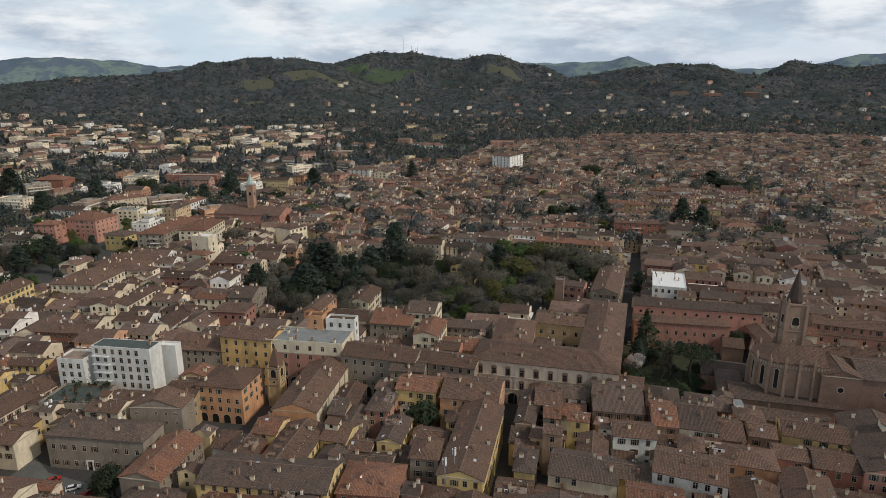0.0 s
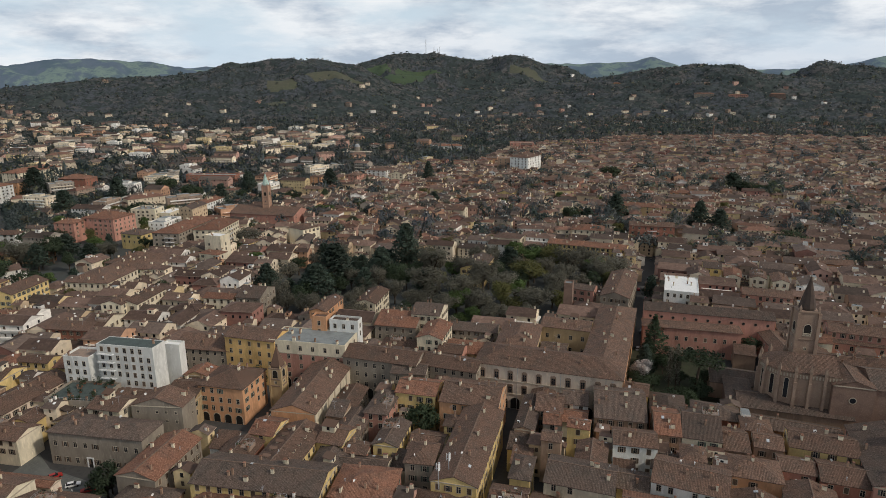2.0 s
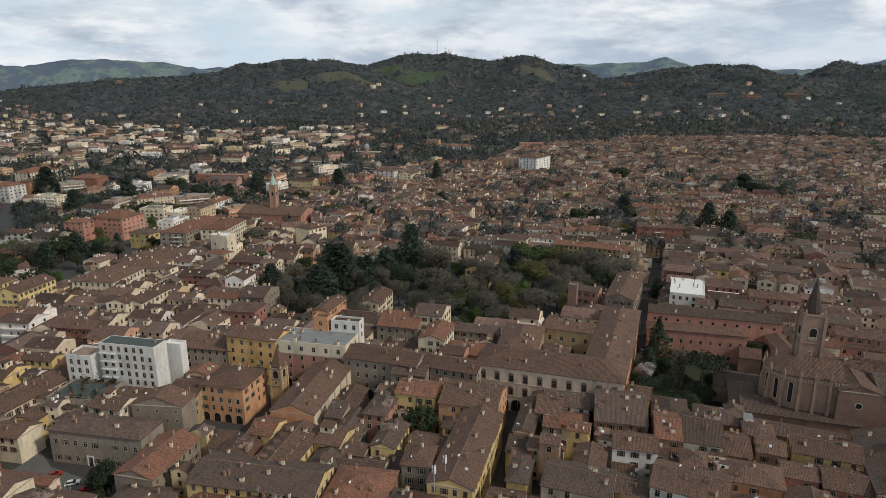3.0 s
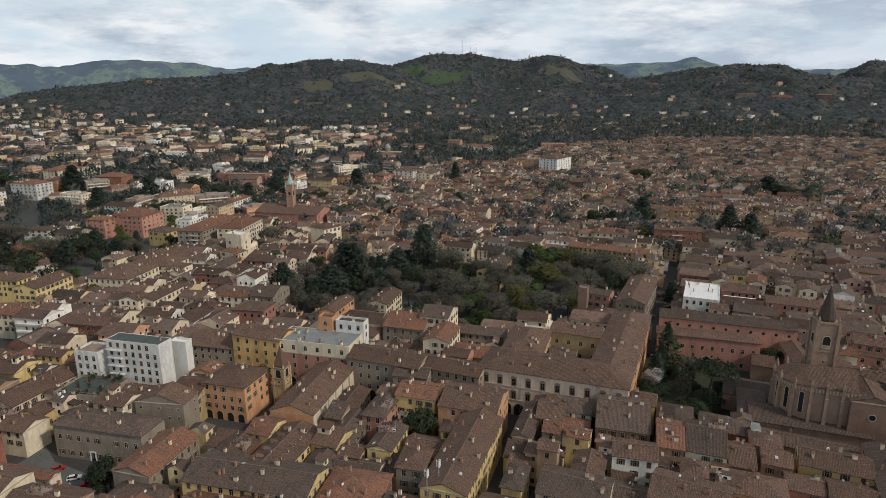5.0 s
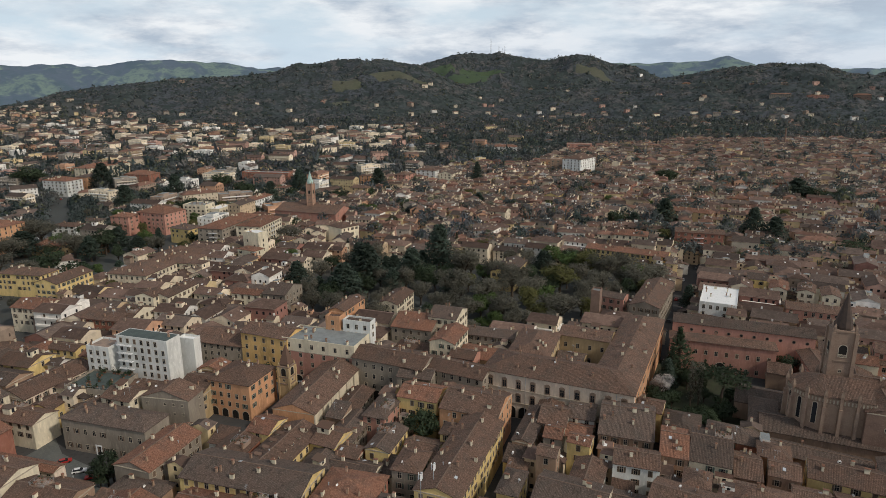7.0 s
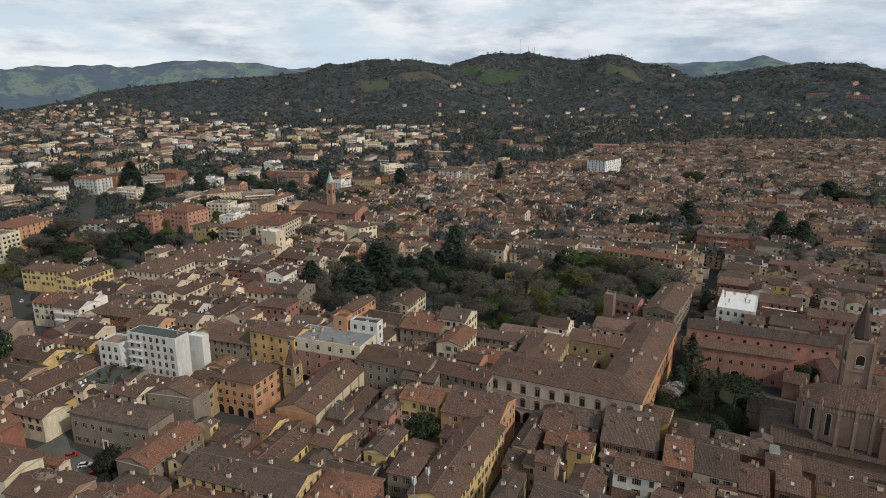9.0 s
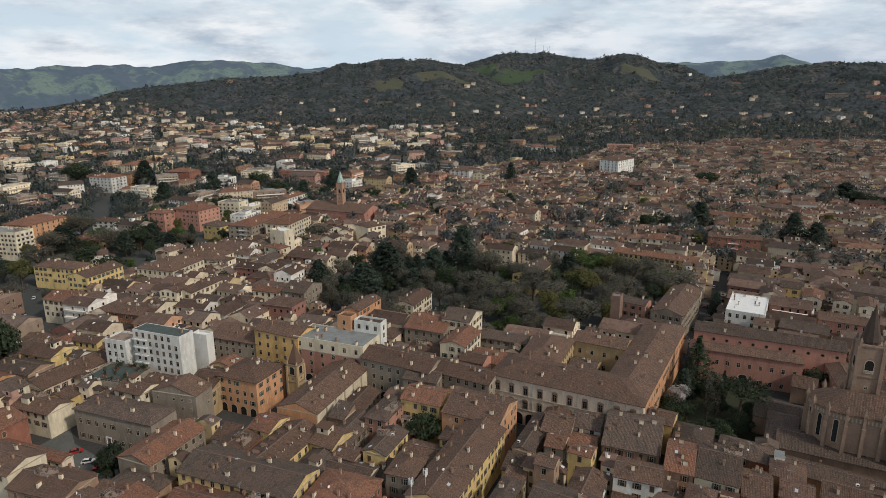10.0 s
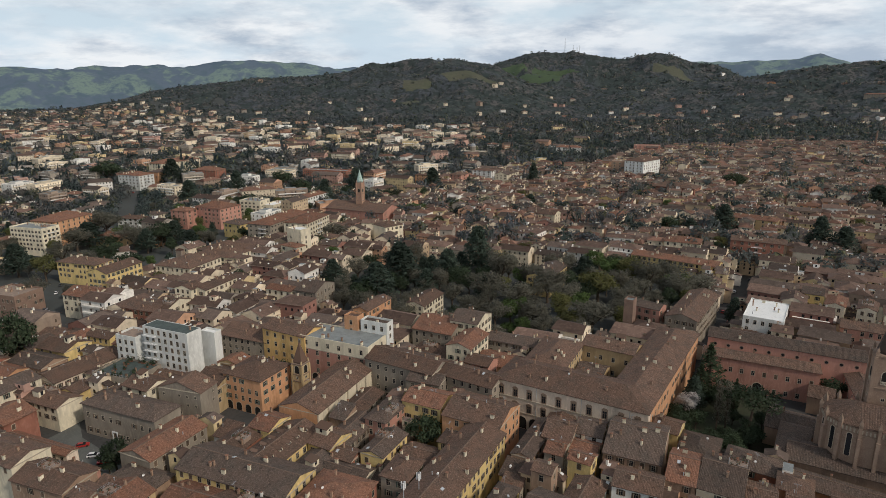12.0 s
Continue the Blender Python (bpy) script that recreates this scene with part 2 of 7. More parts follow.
class Build:
    """Collects boxes and polygons into one mesh."""

    def __init__(self):
        self.v, self.f, self.s = [], [], []

    def poly(self, pts, slot=0):
        k = len(self.v)
        self.v += [tuple(p) for p in pts]
        self.f.append(tuple(range(k, k + len(pts))))
        self.s.append(slot)

    def box(self, x0, y0, z0, x1, y1, z1, slot=0, bottom=True):
        k = len(self.v)
        self.v += [(x0, y0, z0), (x1, y0, z0), (x1, y1, z0), (x0, y1, z0), (x0, y0, z1), (x1, y0, z1), (x1, y1, z1), (x0, y1, z1)]
        fs = [(4, 5, 6, 7), (0, 1, 5, 4), (1, 2, 6, 5), (2, 3, 7, 6), (3, 0, 4, 7)]
        if bottom:
            fs.append((3, 2, 1, 0))
        for f in fs:
            self.f.append(tuple(k + i for i in f))
            self.s.append(slot)
        return self

    def prism(self, ring, z0, z1, slot=0, top=True):
        """ring: points, counter-clockwise."""
        n, k = len(ring), len(self.v)
        self.v += [(x, y, z0) for x, y in ring] + [(x, y, z1) for x, y in ring]
        for i in range(n):
            j = (i + 1) % n
            self.f.append((k + i, k + j, k + n + j, k + n + i))
            self.s.append(slot)
        if top:
            self.f.append(tuple(range(k + n, k + 2 * n)))
            self.s.append(slot)
        return self

    def cone(self, ring, z0, tip, slot=0):
        n, k = len(ring), len(self.v)
        self.v += [(x, y, z0) for x, y in ring] + [tuple(tip)]
        for i in range(n):
            self.f.append((k + i, k + (i + 1) % n, k + n))
            self.s.append(slot)
        return self

    def make(self, name, mats, smooth=False):
        return mesh(name, self.v, self.f, mats, self.s, None, smooth)


def disc(r, n=8, cx=0.0, cy=0.0, turn=0.0):
    return [(cx + r * math.cos(turn + 2 * math.pi * i / n), cy + r * math.sin(turn + 2 * math.pi * i / n)) for i in range(n)]


# windows: in their own plane x-z, the wall behind at y = 0, the outside towards -y
def relief(name, xs, zs, depth, slots, mats):
    """A stepped relief on a wall: rectangles between the lines xs and zs, each at its depth in front of the wall; None: no piece."""
    v, f, s = [], [], []

    def quad(pts, slot):
        k = len(v)
        v.extend(pts)
        f.append((k, k + 1, k + 2, k + 3))
        s.append(slot)

    rows, cols = len(zs) - 1, len(xs) - 1
    at = lambda r, c: depth[r][c] if 0 <= r < rows and 0 <= c < cols else None
    for r in range(rows):
        for c in range(cols):
            d = at(r, c)
            if d is None:
                continue
            x0, x1, z0, z1 = xs[c], xs[c + 1], zs[r], zs[r + 1]
            quad([(x0, -d, z0), (x1, -d, z0), (x1, -d, z1), (x0, -d, z1)], slots[r][c])
            for rr, cc, p, q in ((r, c - 1, (x0, z1), (x0, z0)), (r, c + 1, (x1, z0), (x1, z1)), (r - 1, c, (x0, z0), (x1, z0)), (r + 1, c, (x1, z1), (x0, z1))):
                o = at(rr, cc) or 0.0
                if d > o:
                    quad([(p[0], -o, p[1]), (q[0], -o, q[1]), (q[0], -d, q[1]), (p[0], -d, p[1])], slots[r][c])
    v, f = welded(v, f)
    return mesh(name, v, f, mats, s)


def window_mesh(name, w, h, kind, shutter):
    t = 0.38 if kind == "grand" else 0.13
    xs = [-w / 2 - t, -w / 2, -0.035, 0.035, w / 2, w / 2 + t]
    zs = [-t, 0.0, h * 0.66, h * 0.66 + 0.06, h, h + t]
    pane, bar = (0.012, 0.03) if kind != "closed" else (0.045, 0.02)
    leaf = 0 if kind != "closed" else 2
    mid = [[0.05, pane, bar, pane, 0.05], [0.05, bar if leaf == 0 else pane, bar, bar if leaf == 0 else pane, 0.05], [0.05, pane, bar, pane, 0.05]]
    depth = [[0.09] * 5] + mid + [[0.07] * 5]
    slots = [[1] * 5] + [[1, leaf, 1 if leaf == 0 else 0, leaf, 1], [1, 1 if leaf == 0 else 2, 1, 1 if leaf == 0 else 2, 1], [1, leaf, 1 if leaf == 0 else 0, leaf, 1]] + [[1] * 5]
    if kind == "open":
        xs = [-w - t] + xs + [w + t]
        depth = [[None] + depth[0] + [None]] + [[0.1] + d + [0.1] for d in depth[1:4]] + [[None] + depth[4] + [None]]
        slots = [[1] + slots[0] + [1]] + [[2] + d + [2] for d in slots[1:4]] + [[1] + slots[4] + [1]]
    if kind == "grand":                       # a frieze, a hood and a low pediment over it
        zs += [h + 0.6, h + 0.9, h + 1.15, h + 1.35]
        depth += [[0.06] * 5, [0.32] * 5, [None, 0.26, 0.26, 0.26, None], [None, None, 0.24, None, None]]
        slots += [[1] * 5] * 4
    return relief(name, xs, zs, depth, slots, [PANE, BROWNSTONE if kind == "grand" else STONE, shutter])


def round_window():
    """A round window in its stone ring."""
    b = Build()
    n = 14
    for i in range(n):
        a, c = 2 * math.pi * i / n, 2 * math.pi * (i + 1) / n
        ring = [(k * math.cos(t), k * math.sin(t) + 0.6) for k, t in ((0.55, a), (0.8, a), (0.8, c), (0.55, c))]
        b.poly([(x, -0.1, z) for x, z in ring], 1)
        b.poly([(ring[1][0], 0, ring[1][1]), (ring[2][0], 0, ring[2][1]), (ring[2][0], -0.1, ring[2][1]), (ring[1][0], -0.1, ring[1][1])], 1)
        b.poly([(ring[0][0], -0.1, ring[0][1]), (ring[3][0], -0.1, ring[3][1]), (ring[3][0], -0.02, ring[3][1]), (ring[0][0], -0.02, ring[0][1])], 1)
    b.poly([(0.55 * math.cos(2 * math.pi * i / n), -0.02, 0.55 * math.sin(2 * math.pi * i / n) + 0.6) for i in range(n)], 0)
    return b.make("window", [PANE, BROWNSTONE])


WIN = {
    "round": round_window(),
    "plain": window_mesh("window", 1.15, 1.85, "plain", SHUTTER),
    "open": window_mesh("window", 1.05, 1.75, "open", SHUTTER),
    "green": window_mesh("window", 1.05, 1.75, "open", GREEN_SHUTTER),
    "closed": window_mesh("window", 1.15, 1.85, "closed", SHUTTER),
    "grand": window_mesh("window", 1.35, 2.5, "grand", SHUTTER),
    "small": window_mesh("window", 0.8, 0.9, "plain", SHUTTER),
    "wide": window_mesh("window", 1.7, 1.5, "plain", SHUTTER),
}


def arch_mesh(w, h, deep=0.5, glass=False):
    """An arched opening, standing on z = 0: a stone ring round a flat sheet, glass or near-black for painted shade."""
    b = Build()
    r, n = w / 2, 10
    ring = [(-r, 0.0)] + [(-r * math.cos(math.pi * i / n), h - r + r * math.sin(math.pi * i / n)) for i in range(n + 1)] + [(r, 0.0)]
    out = [(x * (1 + 0.4 / w), z + (0.2 if z > 0 else 0.0)) for x, z in ring]
    b.poly([(x, -0.02, z) for x, z in ring], 0)
    for i in range(len(ring) - 1):
        (ax, az), (bx, bz), (cx, cz), (dx, dz) = ring[i], ring[i + 1], out[i + 1], out[i]
        b.poly([(ax, -0.09, az), (dx, -0.09, dz), (cx, -0.09, cz), (bx, -0.09, bz)][::-1], 1)
        b.poly([(dx, -0.09, dz), (dx, 0, dz), (cx, 0, cz), (cx, -0.09, cz)][::-1], 1)
        b.poly([(ax, -0.09, az), (bx, -0.09, bz), (bx, -0.02, bz), (ax, -0.02, az)][::-1], 1)
    return b.make("arch", [PANE if glass else DARK, STONE])


ARCH = {"big": arch_mesh(3.4, 4.6), "mid": arch_mesh(2.6, 3.4), "door": arch_mesh(2.0, 3.2), "tall": arch_mesh(1.3, 7.4, glass=True), "belfry": arch_mesh(2.4, 4.4), "blind": arch_mesh(3.2, 7.6), "lunette": arch_mesh(2.2, 1.6, glass=True)}


def chimney_mesh(w, d, h, cap):
    b = Build()
    b.box(-w / 2, -d / 2, -1.0, w / 2, d / 2, h, 0)
    if cap == "slab":
        for sx in (-1, 1):
            b.box(sx * w / 2 - 0.08 * (sx > 0), -d / 2, h, sx * w / 2 + 0.08 * (sx < 0), d / 2, h + 0.28, 0)
        b.box(-w / 2 - 0.1, -d / 2 - 0.1, h + 0.28, w / 2 + 0.1, d / 2 + 0.1, h + 0.36, 1)
    else:
        b.box(-w / 2 - 0.06, -d / 2 - 0.06, h, w / 2 + 0.06, d / 2 + 0.06, h + 0.12, 0)
        b.cone([(-w / 2 - 0.1, -d / 2 - 0.1), (w / 2 + 0.1, -d / 2 - 0.1), (w / 2 + 0.1, d / 2 + 0.1), (-w / 2 - 0.1, d / 2 + 0.1)], h + 0.3, (0, 0, h + 0.62), 1)
        b.box(-w / 2 + 0.1, -d / 2 + 0.1, h + 0.12, w / 2 - 0.1, d / 2 - 0.1, h + 0.32, 0)
    return b.make("chimney", [WALL["brown"] if w < 0.8 else WALL["cream"], ROOF["red"]])


CHIM = [chimney_mesh(0.6, 0.6, 1.1, "slab"), chimney_mesh(0.9, 0.55, 1.3, "tile"), chimney_mesh(0.5, 0.5, 1.5, "tile"), chimney_mesh(1.3, 0.6, 1.2, "slab")]
PIPE = Build().prism(disc(0.12, 6), -0.6, 0.8, 0).prism(disc(0.2, 6), 0.8, 0.95, 0).make("vent_pipe", [METAL])
SKYLIGHT = Build().box(-0.45, -0.6, -0.1, 0.45, 0.6, 0.08, 0).box(-0.36, -0.51, 0.08, 0.36, 0.51, 0.10, 1).make("skylight", [METAL, material("skylight_glass", (0.5, 0.53, 0.56), 0.15)])


def dish_mesh():
    b = Build()
    b.prism(disc(0.03, 5), -0.3, 0.9, 1)
    n = 10
    rim = [(0.42 * math.cos(2 * math.pi * i / n), -0.28 - 0.12, 0.9 + 0.42 * math.sin(2 * math.pi * i / n)) for i in range(n)]
    for i in range(n):
        b.poly([rim[i], rim[(i + 1) % n], (0, -0.2, 0.9)], 0)
        b.poly([rim[i], (0, -0.18, 0.9), rim[(i + 1) % n]], 0)
    return b.make("satellite_dish", [WHITE, METAL])


DISH = dish_mesh()


def aerial_mesh():
    b = Build()
    b.box(-0.025, -0.025, -0.5, 0.025, 0.025, 3.2)
    b.box(-0.9, -0.02, 2.9, 0.9, 0.02, 2.94)
    for i in range(7):
        b.box(-0.8 + i * 0.26, -0.4, 2.94, -0.77 + i * 0.26, 0.4, 2.97)
    return b.make("roof_aerial", [METAL])


AERIAL = aerial_mesh()


def dormer_mesh():
    """A small gabled dormer, facing -y, its back sunk in the slope."""
    b = Build()
    b.box(-0.9, 0, -0.4, 0.9, 2.6, 0.95, 0)
    b.poly([(-0.9, 0, 0.95), (0.9, 0, 0.95), (0, 0, 1.5)], 0)
    for s in (-1, 1):
        pts = [(s * 1.2, -0.35, 0.8), (0, -0.35, 1.58), (0, 3.6, 1.58), (s * 1.2, 3.6, 0.8)]
        low = [(x, y, z - 0.12) for x, y, z in pts]
        b.poly(pts if s > 0 else pts[::-1], 1)
        b.poly(low[::-1] if s > 0 else low, 1)
        b.poly([pts[0], pts[1], low[1], low[0]], 1)
    return b.make("dormer", [WALL["cream"], ROOF["brown"]]), relief("window", [-0.6, -0.48, 0.48, 0.6], [-0.05, 0.05, 0.85, 0.93], [[0.06] * 3, [0.05, 0.015, 0.05], [0.05] * 3], [[0] * 3, [0, 1, 0], [0] * 3], [FRAME, PANE])


DORMER = dormer_mesh()


def hut_mesh(w, d, h, flat):
    """A stair hut or lifted attic on a roof."""
    b = Build().box(-w / 2, -d / 2, -1.6, w / 2, d / 2, h, 0)
    k = 0.25
    top = [(-w / 2 - k, -d / 2 - k, h), (w / 2 + k, -d / 2 - k, h), (w / 2 + k, d / 2 + k, h + (0.1 if flat else 0.7)), (-w / 2 - k, d / 2 + k, h + (0.1 if flat else 0.7))]
    low = [(x, y, z - 0.15) for x, y, z in top]
    b.poly(top, 1)
    for i in range(4):
        j = (i + 1) % 4
        b.poly([top[i], low[i], low[j], top[j]], 1)
    b.box(-0.5, -d / 2 - 0.03, 0.15, 0.45, -d / 2 - 0.002, h - 0.3, 2)
    b.box(w / 2 + 0.002, -0.4, 0.5, w / 2 + 0.03, 0.4, h - 0.5, 2)
    return b.make("roof_hut", [WALL["cream"], ROOF["brown"] if not flat else ROOF["grey"], PANE])


HUTS = [hut_mesh(3.2, 2.6, 1.7, False), hut_mesh(2.4, 3.4, 2.0, True), hut_mesh(4.4, 3.0, 1.6, False)]


def terrace_mesh():
    """A small roof terrace: deck, railing, pots with plants, an awning frame."""
    rng = random.Random(3)
    deck = Build().box(-2.4, -1.8, -1.4, 2.4, 1.8, 0.35, 0).make("roof_terrace", [TERRACE])
    b, rail = Build(), Build()
    for x, y in ((-2.35, -1.75), (0, -1.75), (2.35, -1.75), (-2.35, 0), (2.35, 0), (-2.35, 1.75), (2.35, 1.75)):
        rail.box(x - 0.03, y - 0.03, 0.35, x + 0.03, y + 0.03, 1.35, 1)
    for z in (0.85, 1.32):
        rail.box(-2.36, -1.77, z, 2.36, -1.73, z + 0.04, 1)
        rail.box(-2.37, -1.73, z, -2.33, 1.77, z + 0.04, 1)
        rail.box(2.33, -1.73, z, 2.37, 1.77, z + 0.04, 1)
    for i in range(7):
        x, y = rng.uniform(-2.1, 2.1), rng.choice((-1.5, 1.4, rng.uniform(-1.4, 1.4)))
        b.box(x - 0.2, y - 0.2, 0.35, x + 0.2, y + 0.2, 0.75, 3)
        for _ in range(16):
            p = Vector((x + rng.gauss(0, .22), y + rng.gauss(0, .22), 1.05 + rng.gauss(0, .25)))
            q = [p + Vector((rng.gauss(0, .16), rng.gauss(0, .16), rng.gauss(0, .16))) for _ in range(3)]
            b.poly(q, 2)
    return deck, rail.make("railing", [METAL, METAL]), b.make("terrace_planting", [TERRACE, METAL, LEAF["laurel"], ROOF["red"]])




def planter_mesh(seed, high):
    rng = random.Random(seed)
    box, b = Build().box(-0.35, -0.3, 0, 0.35, 0.3, 0.55, 0), Build()
    for _ in range(60):
        p = Vector((rng.gauss(0, .32), rng.gauss(0, .32), 0.6 + abs(rng.gauss(0, high))))
        b.poly([p + Vector((rng.gauss(0, .18), rng.gauss(0, .18), rng.gauss(0, .18))) for _ in range(3)], 0)
    return box.make("planter", [ROOF["red"]]), b.make("plant", [LEAF["laurel"]])


PLANTERS = [planter_mesh(1, 0.5), planter_mesh(2, 0.9), planter_mesh(3, 1.4)]
DOOR = relief("door", [-1.3, -0.8, 0.8, 1.3], [0.0, 3.2, 3.7], [[0.12, 0.02, 0.12], [0.14, 0.14, 0.14]], [[0, 1, 0], [0, 0, 0]], [WHITE, DARK])
ROOF_DECK = terrace_mesh()


def balcony_mesh():
    floor = Build().box(-3.4, -1.3, -0.15, 3.4, 0.0, 0.0, 0).make("balcony", [WHITE])
    b = Build()
    for i in range(28):
        b.box(-3.36 + i * 0.249, -1.26, 0, -3.33 + i * 0.249, -1.23, 1.0, 1)
    b.box(-3.4, -1.28, 1.0, 3.4, -1.2, 1.06, 1)
    for s in (-1, 1):
        b.box(s * 3.36 - 0.03, -1.2, 1.0, s * 3.36 + 0.03, 0, 1.06, 1)
    return floor, b.make("railing", [WHITE, METAL])


BALCONY = balcony_mesh()
AIRCON = Build().box(-0.45, -0.2, 0, 0.45, 0.2, 0.7, 0).box(-0.3, -0.21, 0.12, 0.3, -0.201, 0.58, 1).make("air_conditioner", [WHITE, DARK])

# ---------------------------------------------------------------- houses
PITCH = 0.34
HUB = (25.0, 0.0)


def wall_mesh(w, d, h, roof, wall, parapet=0.9, band=0.0, lower=None):
    """The body of a house, centred, with its gables, a plinth and a cornice."""
    b = Build()
    x, y = w / 2, d / 2
    if band:
        b.box(-x, -y, 0, x, y, band, 2)
        b.box(-x - 0.12, -y - 0.12, band, x + 0.12, y + 0.12, band + 0.3, 1)
        b.box(-x, -y, band + 0.3, x, y, h, 0)
    else:
        b.box(-x, -y, 0, x, y, h, 0)
    if roof in "uvs":
        if roof == "u":
            z = h + y * PITCH
            b.poly([(x, -y, h), (x, y, h), (x, 0, z)])
            b.poly([(-x, y, h), (-x, -y, h), (-x, 0, z)])
        elif roof == "v":
            z = h + x * PITCH
            b.poly([(-x, -y, h), (x, -y, h), (0, -y, z)])
            b.poly([(x, y, h), (-x, y, h), (0, y, z)])
        else:
            z = h + d * PITCH
            b.poly([(x, -y, h), (x, y, h), (x, y, z)])
            b.poly([(-x, y, h), (-x, -y, h), (-x, y, z)])
            b.poly([(x, y, h), (-x, y, h), (-x, y, z), (x, y, z)])
    if roof == "f":
        for a in ((-x, -y, x, -y + 0.3), (-x, y - 0.3, x, y), (-x, -y + 0.3, -x + 0.3, y - 0.3), (x - 0.3, -y + 0.3, x, y - 0.3)):
            b.box(a[0], a[1], h, a[2], a[3], h + parapet, 0)
    b.v, b.f = welded(b.v, b.f)
    return b.make("wall", [WALL[wall], STONE, WALL[lower or wall]])


def slab(v, f, uv, quad, thick=0.22):
    """A sloping roof slab: the top polygon given counter-clockwise, its edges and underside."""
    k, n = len(v), len(quad)
    v += [tuple(p) for p in quad] + [(p[0], p[1], p[2] - thick) for p in quad]
    e = Vector(quad[1]) - Vector(quad[0])
    e.normalize()
    nrm = e.cross(Vector(quad[-1]) - Vector(quad[0])).normalized()
    up = nrm.cross(e)
    tex = [((Vector(p) - Vector(quad[0])).dot(e), (Vector(p) - Vector(quad[0])).dot(up)) for p in quad]
    f.append(tuple(range(k, k + n)))
    uv += tex
    for i in range(n):
        j = (i + 1) % n
        f.append((k + i, k + n + i, k + n + j, k + j))
        uv += [tex[i], tex[i], tex[j], tex[j]]
    f.append(tuple(range(k + 2 * n - 1, k + n - 1, -1)))
    uv += tex[::-1]


def roof_geometry(w, d, h, roof, over=0.55):
    v, f, uv = [], [], []
    x, y = w / 2 + over, d / 2 + over
    gx, gy = w / 2 + 0.25, d / 2 + 0.25
    lo = h - over * PITCH + 0.1
    if roof == "u":
        z = h + d / 2 * PITCH + 0.1
        slab(v, f, uv, [(-gx, -y, lo), (gx, -y, lo), (gx, 0, z), (-gx, 0, z)])
        slab(v, f, uv, [(gx, y, lo), (-gx, y, lo), (-gx, 0, z), (gx, 0, z)])
    elif roof == "v":
        z = h + w / 2 * PITCH + 0.1
        slab(v, f, uv, [(x, -gy, lo), (x, gy, lo), (0, gy, z), (0, -gy, z)])
        slab(v, f, uv, [(-x, gy, lo), (-x, -gy, lo), (0, -gy, z), (0, gy, z)])
    elif roof == "s":
        z = h + d * PITCH + 0.1
        slab(v, f, uv, [(-gx, -y, lo), (gx, -y, lo), (gx, d / 2, z), (-gx, d / 2, z)])
    elif roof == "h":
        if w >= d:
            z, r = h + d / 2 * PITCH + 0.1, (w - d) / 2
            a, c = (-r, 0, z), (r, 0, z)
            slab(v, f, uv, [(-x, -y, lo), (x, -y, lo), c, a])
            slab(v, f, uv, [(x, y, lo), (-x, y, lo), a, c])
            slab(v, f, uv, [(x, -y, lo), (x, y, lo), c])
            slab(v, f, uv, [(-x, y, lo), (-x, -y, lo), a])
        else:
            z, r = h + w / 2 * PITCH + 0.1, (d - w) / 2
            a, c = (0, -r, z), (0, r, z)
            slab(v, f, uv, [(x, -y, lo), (x, y, lo), c, a])
            slab(v, f, uv, [(-x, y, lo), (-x, -y, lo), a, c])
            slab(v, f, uv, [(-x, -y, lo), (x, -y, lo), a])
            slab(v, f, uv, [(x, y, lo), (-x, y, lo), c])
    elif roof == "f":
        slab(v, f, uv, [(-w / 2 + 0.3, -d / 2 + 0.3, h + 0.12), (w / 2 - 0.3, -d / 2 + 0.3, h + 0.12), (w / 2 - 0.3, d / 2 - 0.3, h + 0.12), (-w / 2 + 0.3, d / 2 - 0.3, h + 0.12)], 0.1)
    v, f = welded(v, f)
    return v, f, uv


def roof_height(w, d, h, roof, px, py):
    """The height of the roof's top at a place on it."""
    if roof == "u":
        return h + (d / 2 - abs(py)) * PITCH
    if roof == "v":
        return h + (w / 2 - abs(px)) * PITCH
    if roof == "s":
        return h + (py + d / 2) * PITCH
    if roof == "h":
        return h + max(0.0, min(d / 2 - abs(py), w / 2 - abs(px))) * PITCH
    return h + 0.12


COLOR_WORDS = {"yellow": "yellow", "amber": "amber yellow", "ochre": "ochre", "orange": "orange", "cream": "cream", "white": "white", "pink": "salmon pink", "red": "dark red", "grey": "grey-beige", "brown": "brown", "brick": "brick", "rose": "rose beige"}
ROOF_WORDS = {"u": "gabled", "v": "gabled", "h": "hipped", "f": "flat", "s": "lean-to"}
TILE_WORDS = {"brown": "brown-tiled", "grey": "weathered grey-brown tiled", "red": "red-tiled"}
BASE = []                                      # plans of all houses, for the lots between them
rnd = random.Random(11)


def facade(parent, w, z0, storeys, step, side, half, kinds, skip=0.0, gap=3.0, first=0):
    """Windows along one side of a house: side is its turn, half the distance of the wall from the middle."""
    n = max(1, int((w - 1.0) / gap))
    if w < 2.4:
        return
    for s in range(first, storeys):
        z = z0 + s * step
        for i in range(n):
            if rnd.random() < skip:
                continue
            k = kinds[rnd.randrange(len(kinds))]
            px = (i - (n - 1) / 2) * (w - 1.0) / n
            child("window", WIN[k], parent, pose(0, 0, 0, 0, 0, side) @ pose(px, -half - 0.002, z + 1.0))


